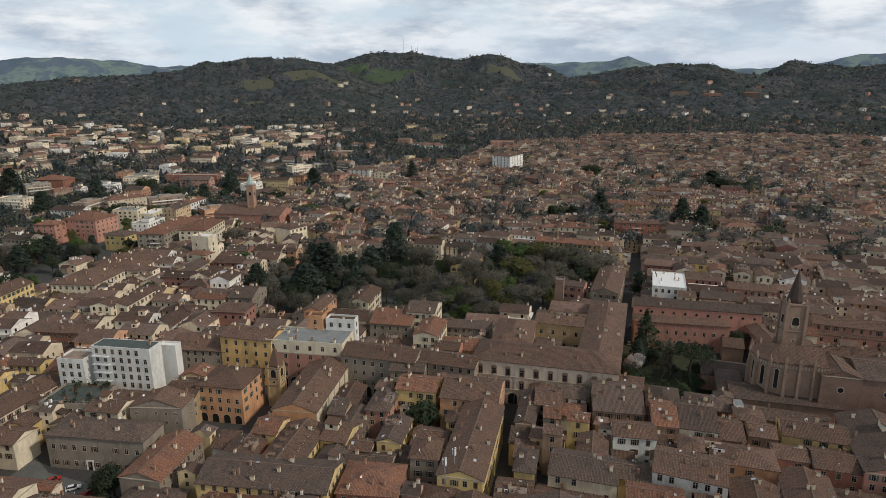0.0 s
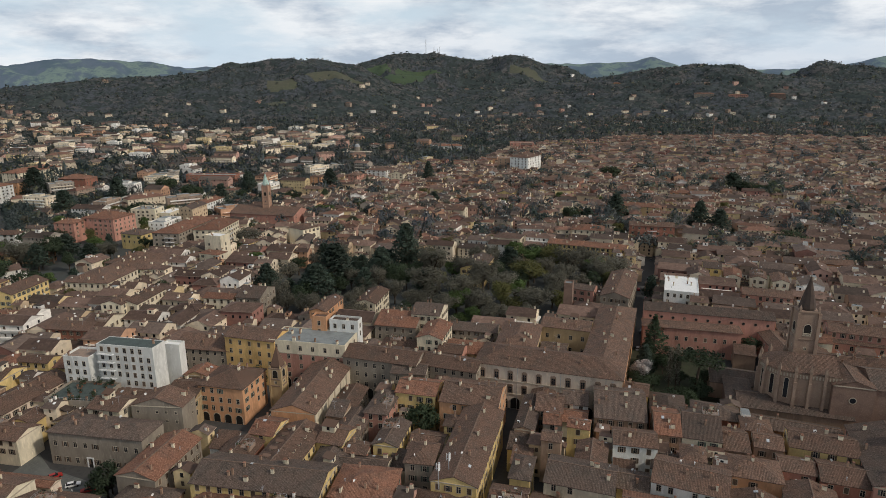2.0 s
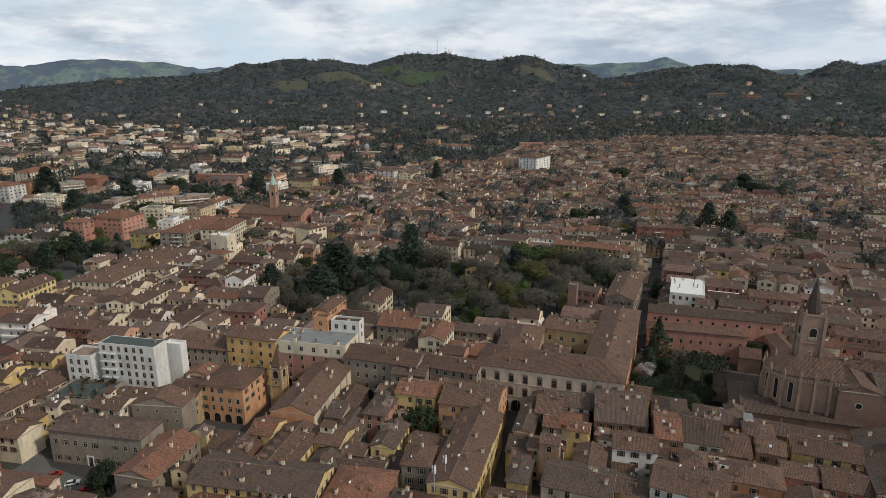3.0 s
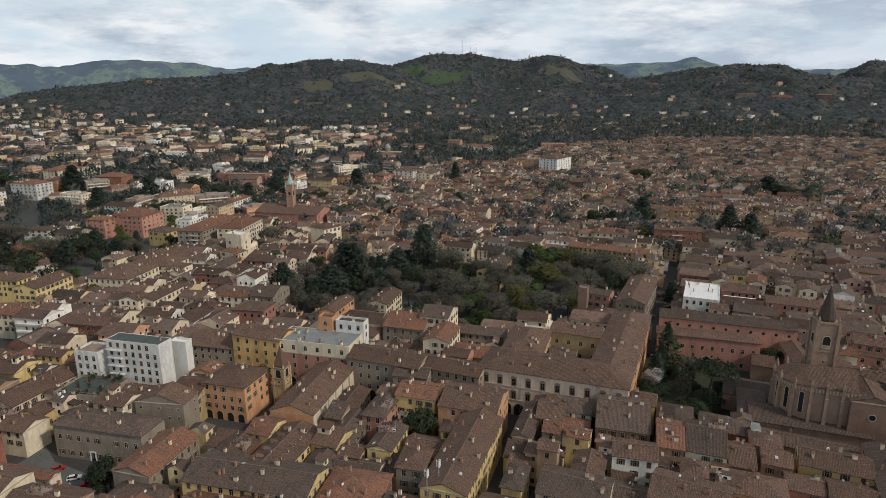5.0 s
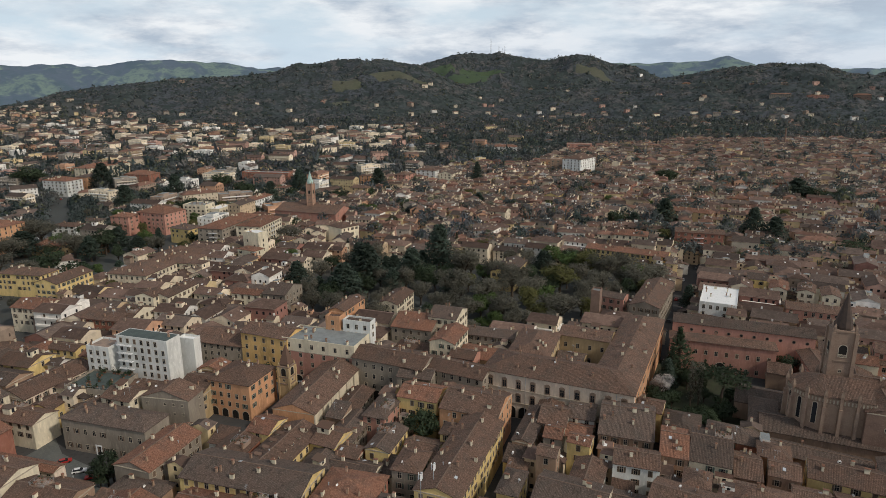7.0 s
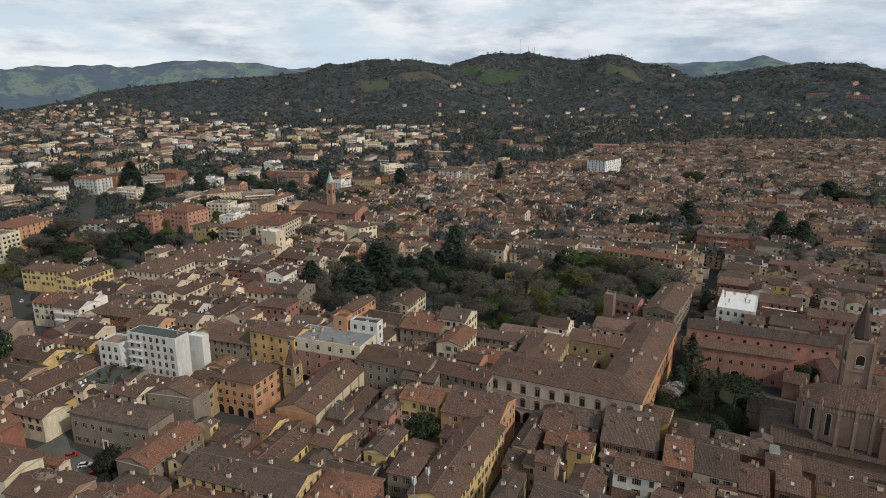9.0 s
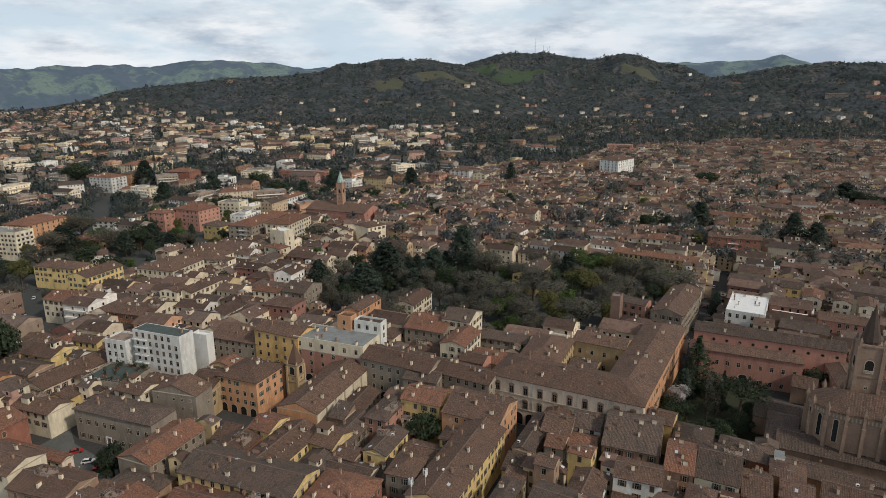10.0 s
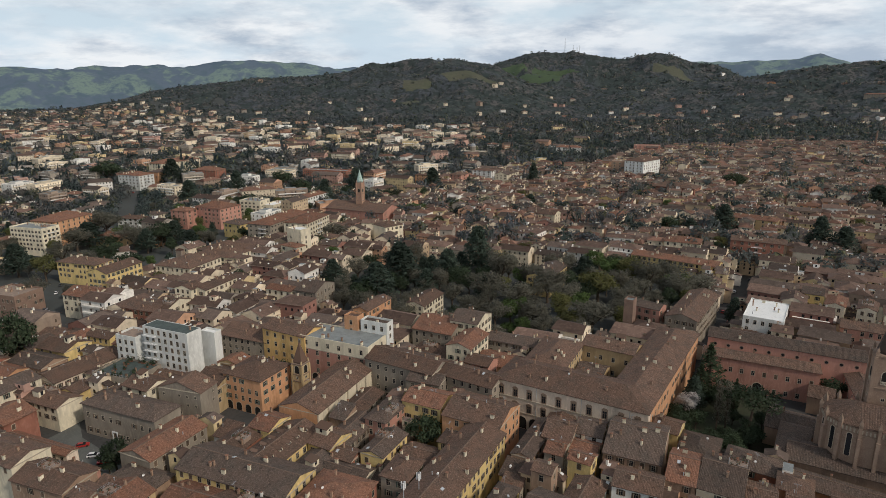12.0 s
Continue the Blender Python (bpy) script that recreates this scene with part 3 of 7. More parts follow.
def house(x, y, w, d, rot, h, roof="u", wall="cream", tiles="", sides="0123", kinds="", storeys=0, gap=3.1, skip=0.08, extras=1.0, label="", name="house", category="house", lower=None, band=0.0, group="", step=0.0, parapet=0.9, first=-1, arcade=None, balconies=None, dormers=0, garden=0, door=None):
    """A house: its plan's middle, width, depth and turn, the height of its eaves, its roof's form. sides: those with windows."""
    tiles = tiles or rnd.choice(("brown", "brown", "brown", "grey", "grey", "red"))
    top = new(name)
    top.matrix_basis = pose(x, y, 0, 0, 0, rot)
    BASE.append((x, y, w, d, rot))
    child("wall", wall_mesh(w, d, h, roof, wall, parapet, band, lower), top)
    v, f, uv = roof_geometry(w, d, h, roof)
    cover = ROOF[tiles] if tiles in ROOF else {"seal": SEAL, "green": GREENROOF, "terrace": TERRACE, "white": WHITE}[tiles]
    child("roof", mesh("roof", v, f, [cover], None, uv), top)
    if roof in "uv" and y < 250:
        b = Build()
        if roof == "u":
            z = h + d / 2 * PITCH + 0.1
            b.box(-w / 2 - 0.3, -0.17, z - 0.12, w / 2 + 0.3, 0.17, z + 0.09)
        else:
            z = h + w / 2 * PITCH + 0.1
            b.box(-0.17, -d / 2 - 0.3, z - 0.12, 0.17, d / 2 + 0.3, z + 0.09)
        child("ridge", b.make("ridge", [RIDGE]), top)
    if roof != "f" and y < 235:
        b = Build()
        x0, y0 = w / 2, d / 2
        ring = [(-x0 - 0.16, -y0 - 0.16), (x0 + 0.16, -y0 - 0.16), (x0 + 0.16, y0 + 0.16), (-x0 - 0.16, y0 + 0.16)]
        b.prism(ring, h - 0.4, h - 0.08)
        child("cornice", b.make("cornice", [STONE]), top)
    n = storeys or max(1, round(h / 3.5))
    first = (1 if n > 2 else 0) if first < 0 else first
    step = step or (h - 0.6) / n
    picks = (kinds or rnd.choice(("plain open", "plain plain closed", "open closed", "green green plain", "plain"))).split()
    sizes = {"0": (w, d / 2, 0), "1": (d, w / 2, 90), "2": (w, d / 2, 180), "3": (d, w / 2, 270)}
    for s in sides:
        length, half, turn = sizes[s]
        a = radians(rot + turn)
        if (HUB[0] - x) * math.sin(a) + y * math.cos(a) < 0.06 * y - half:
            continue                          # walls that give on closed yards have no windows
        facade(top, length, 0.2, n, step, turn, half, picks, skip, gap, first)
    if arcade:
        side, count = arcade
        length, half, turn = sizes[side]
        for i in range(count):
            child("arch", ARCH["mid" if length < 25 else "big"], top, pose(0, 0, 0, 0, 0, turn) @ pose((i - (count - 1) / 2) * length / count, -half - 0.02, 0.1))
    if balconies:
        side, px, levels = balconies
        length, half, turn = sizes[side]
        for i in range(levels):
            deck = child("balcony", BALCONY[0], top, pose(0, 0, 0, 0, 0, turn) @ pose(px, -half, 0.2 + (i + n - levels) * step + 0.15))
            child("railing", BALCONY[1], deck, None, "grey metal railing")
    for i in range(garden):
        px, py = rnd.uniform(-0.45, 0.45) * w, rnd.choice((-0.44, 0.44, rnd.uniform(-0.4, 0.4))) * d
        pot, plant = rnd.choice(PLANTERS)
        pot = child("planter", pot, top, pose(px, py, h + 0.12, 0, 0, rnd.uniform(0, 360)))
        tagged(child("plant", plant, pot, None, "green leafy plant"), kind="stuff")
    if garden:
        rail = Build()
        for i in range(int(w / 1.5) + 1):
            px = -w / 2 + 0.2 + i * (w - 0.4) / int(w / 1.5)
            rail.box(px - 0.03, -d / 2 + 0.12, h + 0.9, px + 0.03, -d / 2 + 0.18, h + 1.7)
        rail.box(-w / 2 + 0.1, -d / 2 + 0.12, h + 1.66, w / 2 - 0.1, -d / 2 + 0.18, h + 1.72)
        child("railing", rail.make("railing", [METAL]), top)
    if door:
        side, px = door
        length, half, turn = sizes[side]
        child("door", DOOR, top, pose(0, 0, 0, 0, 0, turn) @ pose(px, -half - 0.002, 0.0))
    for i in range(dormers):
        for s in (-1, 1):
            py = -d * 0.4 + (i + 0.5) * d * 0.8 / dormers
            px = s * w * 0.30
            box = child("dormer", DORMER[0], top, pose(px, py, roof_height(w, d, h, roof, px, py) + 0.1, 0, 0, 90 * s) @ Matrix.Diagonal((0.66, 0.66, 0.75, 1)))
            child("window", DORMER[1], box)
    area = w * d
    count = int(area / 62 * extras + rnd.random()) if extras else 0
    for _ in range(min(count, 8)):
        px, py = rnd.uniform(-0.42, 0.42) * w, rnd.uniform(-0.42, 0.42) * d
        child("chimney", rnd.choice(CHIM), top, pose(px, py, roof_height(w, d, h, roof, px, py), 0, 0, rnd.choice((0, 90))))
    for what, me, share in (("skylight", SKYLIGHT, 0.35), ("vent_pipe", PIPE, 0.4), ("satellite_dish", DISH, 0.35), ("roof_aerial", AERIAL, 0.3), ("air_conditioner", AIRCON, 0.12), ("roof_hut", HUTS, 0.12), ("roof_terrace", ROOF_DECK, 0.16)):
        if extras and rnd.random() < share * extras:
            px, py = rnd.uniform(-0.4, 0.4) * w, rnd.uniform(-0.4, 0.4) * d
            z = roof_height(w, d, h, roof, px, py) + 0.1
            if what == "skylight":
                if roof == "u" or (roof == "h" and w >= d):
                    tilt = pose(0, 0, 0, math.degrees(math.atan(PITCH)) * (1 if py < 0 else -1))
                else:
                    tilt = pose(0, 0, 0, 0, math.degrees(math.atan(PITCH)) * (1 if px > 0 else -1))
                if roof in "uv":
                    child(what, me, top, pose(px, py, z + 0.03) @ tilt)
            elif what in ("roof_hut", "roof_terrace"):
                if area > 90:
                    deck = child(what, rnd.choice(me) if what == "roof_hut" else me[0], top, pose(px * 0.7, py * 0.7, roof_height(w, d, h, roof, px * 0.7, py * 0.7) + 0.1, 0, 0, rnd.choice((0, 0, 90))))
                    if what == "roof_terrace":
                        child("railing", me[1], deck, None, "thin metal railing")
                        tagged(child("terrace_planting", me[2], deck, None, "green plants in clay pots"), kind="stuff")
            else:
                child(what, me, top, pose(px, py, z, 0, 0, rnd.uniform(0, 360)))
    words = label or f"{COLOR_WORDS[wall]} plastered town house under a {TILE_WORDS.get(tiles, 'flat')} {ROOF_WORDS[roof]} roof"
    return tagged(top, words, category, group)


def front_wall(top, w, d, h, wall):
    """A gabled front in another plaster, a hand's breadth thick."""
    z = h + w / 2 * PITCH
    b = Build()
    ring = [(-w / 2, 0.0), (w / 2, 0.0), (w / 2, h), (0, z), (-w / 2, h)]
    b.poly([(x, -d / 2 - 0.12, k) for x, k in ring])
    for (ax, az), (bx, bz) in zip(ring, ring[1:] + ring[:1]):
        b.poly([(ax, -d / 2, az), (bx, -d / 2, bz), (bx, -d / 2 - 0.12, bz), (ax, -d / 2 - 0.12, az)])
    child("front_wall", b.make("front_wall", [WALL[wall]]), top, None, "plain salmon plastered gable")
    for i in range(6):
        y = -d / 2 + 3.0 + i * (d - 6.0) / 5
        child("lunette", ARCH["lunette"], top, pose(0, 0, 0, 0, 0, 90) @ pose(y, -w / 2 - 0.02, 4.6))
        child("pilaster", Build().box(w / 2, y - 3.1, 0, w / 2 + 0.3, y - 2.5, h - 0.5).make("pilaster", [STONE]), top)


def courses(top, w, d, h, levels, strips):
    """String courses and flat pilaster strips along a palazzo's front."""
    for z in levels:
        child("string_course", Build().box(-w / 2 - 0.1, -d / 2 - 0.22, z, w / 2 + 0.1, -d / 2, z + 0.32).make("string_course", [STONE]), top)
    for i in range(strips + 1):
        x = -w / 2 + 0.4 + i * (w - 0.8) / strips
        child("downpipe", Build().prism(disc(0.09, 6, x, -d / 2 - 0.12), 0, h - 0.4).make("downpipe", [METAL]), top) if i % 3 == 0 else None


house(-91.4, 227.3, 23.6, 7.4, -15.3, 26.5, "f", "white", balconies=('0', -8.0, 6), tiles='green', kinds='plain plain closed', gap=2.9, storeys=8, skip=0.04, sides='0', parapet=0.2, label='tall white block of flats with a dark green flat roof', extras=0.3)
house(-77.8, 232.7, 7.2, 4.0, -14.1, 23.0, "f", "white", tiles='white', sides='', extras=0)
house(-110.8, 230.9, 10.6, 8.9, -13.1, 21.0, "f", "white", tiles='terrace', kinds='plain', sides='0')
house(-106.0, 217.4, 20.0, 14.8, -10.5, 11.5, "f", "grey", garden=30, tiles='green', label='grey-beige house with a planted roof terrace', sides='01', storeys=3)
house(-87.0, 191.8, 33.7, 11.5, -13.8, 12.0, "h", "grey", door=('0', -2.5), kinds='plain open', gap=3.6, storeys=2, tiles='grey', label='old grey-beige house beside a gravel courtyard, brown tiled hipped roof')
house(-122.4, 196.5, 19.4, 10.0, -14.5, 9.5, "u", "cream", sides='0', kinds='open closed', label='pale yellow house with a blank grey-beige gable wall')
house(-128.9, 220.4, 13.7, 30.3, -18.5, 11.0, "v", "rose")
house(-73.0, 205.1, 18.1, 9.6, -9.0, 14.0, "v", "grey", kinds='small', skip=0.5)
house(-53.1, 220.5, 18.1, 16.9, -17.1, 14.5, "h", "orange", arcade=('0', 4), kinds='plain green', gap=3.2, storeys=4, tiles='brown', label='bright orange palazzo with a hipped brown tiled roof')
house(-63.6, 174.5, 12.8, 22.8, -16.3, 11.0, "v", "grey", tiles='red', sides='1', kinds='closed open', label='grey-beige gabled house under a red tiled roof')
house(-105.1, 170.6, 28.5, 4.0, -13.3, 8.0, "u", "rose", tiles='red', sides='0', kinds='plain', label='low rose-beige building under an orange tiled roof')
house(-85.0, 162.7, 11.9, 4.0, -13.9, 6.0, "u", "pink")
house(-29.1, 159.9, 37.9, 15.0, -14.1, 13.0, "u", "yellow", tiles='grey', label='long yellow house under a weathered grey-brown tiled roof')
house(-24.8, 174.9, 13.0, 25.2, -17.0, 12.0, "v", "yellow", dormers=5, extras=0.3, tiles='brown', label='yellow courtyard wing with dormers along its tiled roof')
house(-10.8, 181.0, 8.9, 11.0, -20.0, 12.0, "u", "yellow")
house(-10.5, 176.4, 9.0, 47.0, -15.8, 10.0, "v", "grey")
CHURCH = house(-22.2, 213.7, 15.7, 37.9, -14.5, 12.5, "v", "cream", kinds='small', storeys=1, gap=5.5, tiles='brown', sides='1', label='plain cream church nave under a brown tiled roof', name='church', category='church')
front_wall(CHURCH, 15.7, 37.9, 12.5, "orange")
house(-8.9, 210.3, 8.5, 18.7, -13.6, 9.0, "v", "grey")
house(-192.9, 333.6, 14.0, 26.5, -10.7, 17.0, "v", "yellow")
house(-228.3, 353.7, 30.6, 14.2, -9.6, 14.0, "h", "yellow")
house(-160.6, 358.3, 25.7, 28.1, -11.6, 15.0, "h", "cream")
house(-122.7, 318.4, 10.1, 25.7, -12.7, 15.0, "v", "cream")
house(-131.3, 308.1, 10.9, 9.9, -12.5, 16.0, "v", "cream")
house(-127.7, 285.0, 10.5, 15.3, -12.6, 15.0, "u", "cream")
house(-138.7, 281.0, 21.9, 10.9, -12.3, 14.0, "u", "red")
house(-184.9, 300.1, 20.6, 15.4, -10.9, 13.0, "u", "cream")
house(-137.3, 246.8, 14.4, 7.1, -12.3, 13.0, "u", "yellow")
house(-70.3, 259.3, 27.8, 18.0, -14.4, 13.0, "u", "grey")
house(-49.5, 249.6, 23.2, 12.8, -20.4, 20.0, "u", "amber", kinds='plain closed', gap=4.2, storeys=5, tiles='brown', skip=0, label='tall ochre yellow palazzo with a brown tiled roof')
house(-25.6, 243.4, 32.6, 14.6, -16.0, 20.0, "f", "cream", arcade=('0', 7), tiles='seal', kinds='plain', gap=4.6, storeys=5, band=15.0, lower='pink', skip=0, parapet=0.5, label='rosy red palazzo with a cream top storey and flat roof')
house(-23.2, 252.0, 6.5, 5.0, -16.1, 25.5, "f", "orange", extras=0)
house(-12.7, 249.5, 12.5, 5.3, -16.5, 24.5, "f", "white", kinds='plain', extras=0.3)
house(4.1, 231.0, 30.5, 14.0, -21.7, 17.0, "u", "grey", arcade=('0', 7), kinds='plain', gap=3.6, storeys=4, tiles='brown', label='grey-brown arcaded town house with a tiled roof')
house(29.2, 223.8, 24.8, 12.0, -24.2, 16.0, "u", "grey")
house(-4.4, 314.2, 10.6, 23.1, -16.8, 13.0, "v", "cream")
house(-25.3, 289.4, 8.0, 21.2, -17.9, 18.0, "v", "orange")
house(10.7, 275.1, 19.2, 20.4, -17.6, 15.0, "u", "grey")
house(23.9, 275.5, 13.4, 15.6, -18.4, 19.0, "u", "cream")
house(24.9, 254.0, 10.6, 18.7, -18.5, 17.0, "v", "cream")
house(43.8, 266.4, 21.7, 10.0, -16.7, 13.0, "u", "grey")
house(-82.6, 318.1, 16.4, 8.6, -13.9, 14.0, "u", "cream")
house(-65.6, 320.1, 13.1, 19.0, -12.7, 15.0, "u", "grey")
PALAZZO = house(67.3, 219.0, 54.6, 20.0, -21.2, 17.5, "h", "rose", arcade=('0', 12), kinds='grand', gap=5.3, storeys=3, skip=0, tiles='brown', label='rose beige palazzo with framed windows over an arcade', sides='0', step=5.4)
courses(PALAZZO, 54.6, 20.0, 17.5, (6.0, 11.3), 10)
house(98.5, 241.2, 16.0, 74.7, -23.8, 17.5, "h", "orange", kinds='plain open', gap=4.0, storeys=3, tiles='brown', label='long orange palazzo wing along a street, brown tiled roof', step=5.4)
house(83.6, 255.5, 21.3, 12.0, -23.0, 17.5, "u", "ochre", kinds='plain', gap=4.4, sides='0', skip=0, storeys=3, tiles='brown')
house(60.3, 244.7, 16.0, 28.0, -18.5, 17.5, "h", "ochre", tiles='brown', kinds='plain', first=2)
house(96.7, 302.0, 4.3, 5.9, -22.8, 21.0, "f", "brick", kinds='small', sides='0', storeys=1, extras=0, label='slim square brick tower with a low parapet', name='tower', category='tower', tiles='seal')
house(108.2, 313.3, 12.0, 9.5, -29.6, 15.0, "u", "pink")
house(128.8, 316.4, 14.0, 45.3, -26.1, 15.0, "v", "grey")
house(31.0, 169.6, 13.0, 42.7, -19.1, 14.0, "v", "yellow", kinds='closed open plain', gap=2.9, storeys=4, tiles='brown', label='long yellow town house along a narrow street')
house(35.6, 200.0, 20.3, 17.8, -19.1, 15.0, "u", "orange")
house(16.8, 206.2, 14.6, 12.0, -18.0, 15.0, "u", "yellow")
house(29.9, 184.0, 10.8, 6.9, -15.1, 13.0, "h", "yellow")
house(7.0, 180.4, 7.7, 15.2, -17.4, 12.0, "v", "yellow")
house(3.7, 199.5, 7.8, 16.8, -17.2, 13.0, "h", "pink")
house(-0.2, 155.0, 16.9, 14.7, -12.6, 12.0, "h", "red")
house(16.1, 165.3, 8.3, 10.9, -13.6, 14.0, "h", "grey")
house(53.4, 190.0, 6.1, 23.4, -20.2, 12.0, "v", "brown")
house(56.3, 169.8, 5.9, 5.6, -19.9, 15.0, "u", "brown")
house(44.8, 157.3, 5.6, 11.5, -19.7, 13.0, "h", "yellow")
house(67.4, 178.2, 6.9, 5.9, -23.2, 14.0, "u", "yellow")
house(67.1, 163.7, 8.6, 13.1, -21.0, 12.0, "v", "white")
house(82.0, 168.6, 12.9, 9.7, -16.0, 14.0, "u", "white")
house(84.7, 190.4, 16.6, 23.0, -16.5, 14.0, "u", "brown")
house(61.8, 194.8, 9.2, 13.3, -16.5, 13.0, "u", "brown")
house(71.5, 197.3, 8.7, 10.8, -16.6, 13.0, "u", "white")
house(60.2, 184.1, 5.8, 8.2, -16.9, 13.0, "u", "grey")
house(77.5, 164.1, 6.2, 7.2, -20.0, 8.0, "u", "brown")
house(95.7, 177.3, 7.9, 17.1, -18.4, 14.0, "u", "brown")
house(105.9, 174.7, 11.4, 19.2, -21.7, 14.0, "u", "cream")
house(96.2, 158.9, 6.6, 8.1, -22.8, 14.0, "h", "white")
house(90.7, 148.1, 19.7, 14.0, -28.7, 14.0, "u", "white", kinds='plain', gap=3.0, tiles='brown')
house(113.9, 168.4, 7.4, 13.8, -18.8, 12.0, "u", "brown")
house(123.9, 166.8, 8.2, 9.4, -23.1, 12.0, "u", "brown")
house(141.2, 180.6, 28.7, 9.0, -26.1, 8.0, "u", "brown", tiles='grey', sides='', extras=0.2)
house(148.9, 193.9, 36.4, 14.0, -21.0, 9.0, "u", "brown", tiles='grey', sides='', extras=0.1)
house(153.2, 267.6, 56.3, 12.0, -20.0, 17.0, "u", "pink", kinds='round', gap=5, storeys=4, first=3, sides='0', tiles='grey', extras=0.2, skip=0, label='long red convent wing with a row of round windows', name='convent_wing', category='convent')
house(141.7, 258.9, 41.5, 9.0, -18.0, 13.3, "h", "pink", kinds='plain closed', gap=3.7, storeys=2, sides='0', tiles='brown', skip=0, arcade=('0', 1), extras=0.2, label='salmon pink convent wing with two rows of windows', name='convent_wing', category='convent')
house(173.2, 242.0, 9.0, 34.4, -12.8, 11.0, "v", "pink", kinds='small', gap=5, tiles='brown', extras=0.1, label='salmon convent wing running up to the bell tower', name='convent_wing', category='convent')
house(200.7, 298.8, 23.3, 12.0, -23.4, 14.0, "u", "pink")
house(161.3, 312.8, 17.0, 28.0, -23.9, 15.0, "f", "white", tiles='white', kinds='plain', sides='0', parapet=0.5, label='white house with a flat white roof terrace')
house(199.7, 331.3, 8.3, 16.0, -27.2, 15.0, "v", "cream")
house(212.0, 326.6, 7.7, 16.0, -28.3, 15.0, "v", "cream")
house(220.3, 319.4, 8.0, 16.0, -24.8, 15.0, "v", "cream")
house(195.1, 346.9, 10.0, 12.0, -24.4, 15.0, "u", "yellow")
house(-313.7, 413.1, 30.4, 15.0, -9.0, 20.0, "f", "cream", tiles='seal', kinds='wide', balconies=('1', 0.0, 4), label='cream block of flats with long balconies and a flat roof')
house(-319.8, 448.3, 23.8, 35.4, -9.0, 20.0, "h", "orange", tiles='red', gap=4.5)
house(-442.9, 814.0, 22.8, 68.3, -15.3, 20.0, "h", "cream", tiles='red', gap=5, label='tall cream corner block of flats on the boulevard')
house(-410.3, 726.0, 16.0, 22.0, -15.0, 18.0, "h", "orange", gap=4.5)
house(-424.0, 698.0, 34.0, 22.0, -15.0, 18.0, "h", "white", tiles='red', kinds='wide', gap=5, balconies=('1', 0.0, 4), label='block of flats with white balconies on the boulevard')
house(-365.8, 763.8, 34.0, 22.0, -10.0, 16.0, "h", "red", gap=5, kinds='closed', tiles='red', label='red brick block of flats under a hipped red roof')
house(-298.3, 730.1, 26.5, 14.0, -6.0, 11.0, "h", "grey", gap=4.5)
house(-251.3, 508.5, 17.0, 14.0, -12.0, 16.0, "h", "pink", tiles='red', gap=4.5)
house(-225.5, 519.4, 30.0, 24.0, -20.0, 18.0, "h", "pink", tiles='red', gap=4.2, kinds='closed open', label='rosy pink block of flats under red tiles')
house(-210.0, 559.3, 21.6, 16.3, -8.0, 16.0, "f", "cream", tiles='seal', gap=4, kinds='wide')
house(-192.3, 564.6, 12.0, 24.0, -12.0, 12.0, "f", "cream", tiles='white', gap=4, kinds='wide')
house(-172.0, 605.0, 14.0, 42.0, -14.0, 14.0, "h", "white", tiles='red', gap=4.5, kinds='wide', balconies=('1', 4.0, 3), label='white balconied block of flats')
house(-153.3, 482.3, 20.4, 55.5, -11.2, 17.0, "h", "grey", tiles='red', gap=4, kinds='wide', balconies=('0', 3.0, 4), label='grey block of flats with loggias and a red roof')
house(-128.2, 477.4, 19.8, 37.2, -8.0, 18.0, "h", "cream", tiles='red', gap=4, balconies=('1', 0.0, 4), kinds='wide')
house(-110.3, 414.1, 12.8, 9.7, -23.0, 24.0, "f", "cream", tiles='white', gap=4.5, skip=0.6, label='slim cream stepped tower house with a white roof terrace')
house(-111.1, 405.0, 15.0, 9.0, -26.0, 15.0, "h", "cream", gap=4.2)
house(-62.5, 477.6, 16.0, 17.0, -40.0, 15.0, "h", "cream", tiles='brown', gap=3.6, sides='1', label='cream house with a blank beige end wall')
house(-102.0, 546.0, 60.0, 29.0, -18.0, 14.0, "u", "pink", tiles='brown', gap=9, kinds='small', label='long brick church under a brown tiled roof', name='church', category='church', extras=0)
house(-92.4, 506.0, 27.8, 9.0, -18.3, 9.0, "u", "red", gap=4)
house(-99.7, 445.9, 13.1, 11.1, -23.4, 12.0, "h", "yellow", gap=4)
house(-188.6, 482.8, 19.8, 14.8, -24.0, 12.0, "h", "yellow", gap=4)
house(-157.5, 401.3, 26.5, 28.0, -22.0, 13.0, "h", "brown", gap=4, tiles='brown')
house(-297.2, 502.9, 21.8, 12.3, -6.1, 9.0, "h", "white", tiles='brown', gap=5, kinds='green', label='white villa with green shutters under a hipped roof')
house(-286.9, 522.7, 15.6, 10.0, -6.0, 9.0, "h", "cream", gap=4.5)
house(-243.8, 446.3, 18.0, 11.0, -11.0, 7.5, "h", "orange", tiles='red', gap=4.5)
house(-273.0, 445.4, 23.0, 17.6, -12.6, 8.0, "h", "ochre", gap=4.5)
house(183.0, 850.0, 26.0, 44.0, -36.0, 25.0, "h", "white", gap=5, tiles='brown', label='tall white block of flats above the roofs')
house(158.0, 858.0, 22.0, 20.0, -17.0, 22.0, "f", "brown", tiles='terrace', gap=6)
house(236.8, 1157.0, 43.1, 20.0, -12.0, 15.0, "f", "pink", gap=7, tiles='terrace')
house(101.8, 1127.0, 42.0, 16.0, -8.0, 14.0, "h", "white", gap=7, tiles='red')
house(197.0, 706.0, 44.0, 24.0, -28.0, 14.0, "h", "red", gap=6, tiles='brown')
house(-15.9, 796.7, 25.9, 12.0, -22.0, 16.0, "h", "white", gap=5)
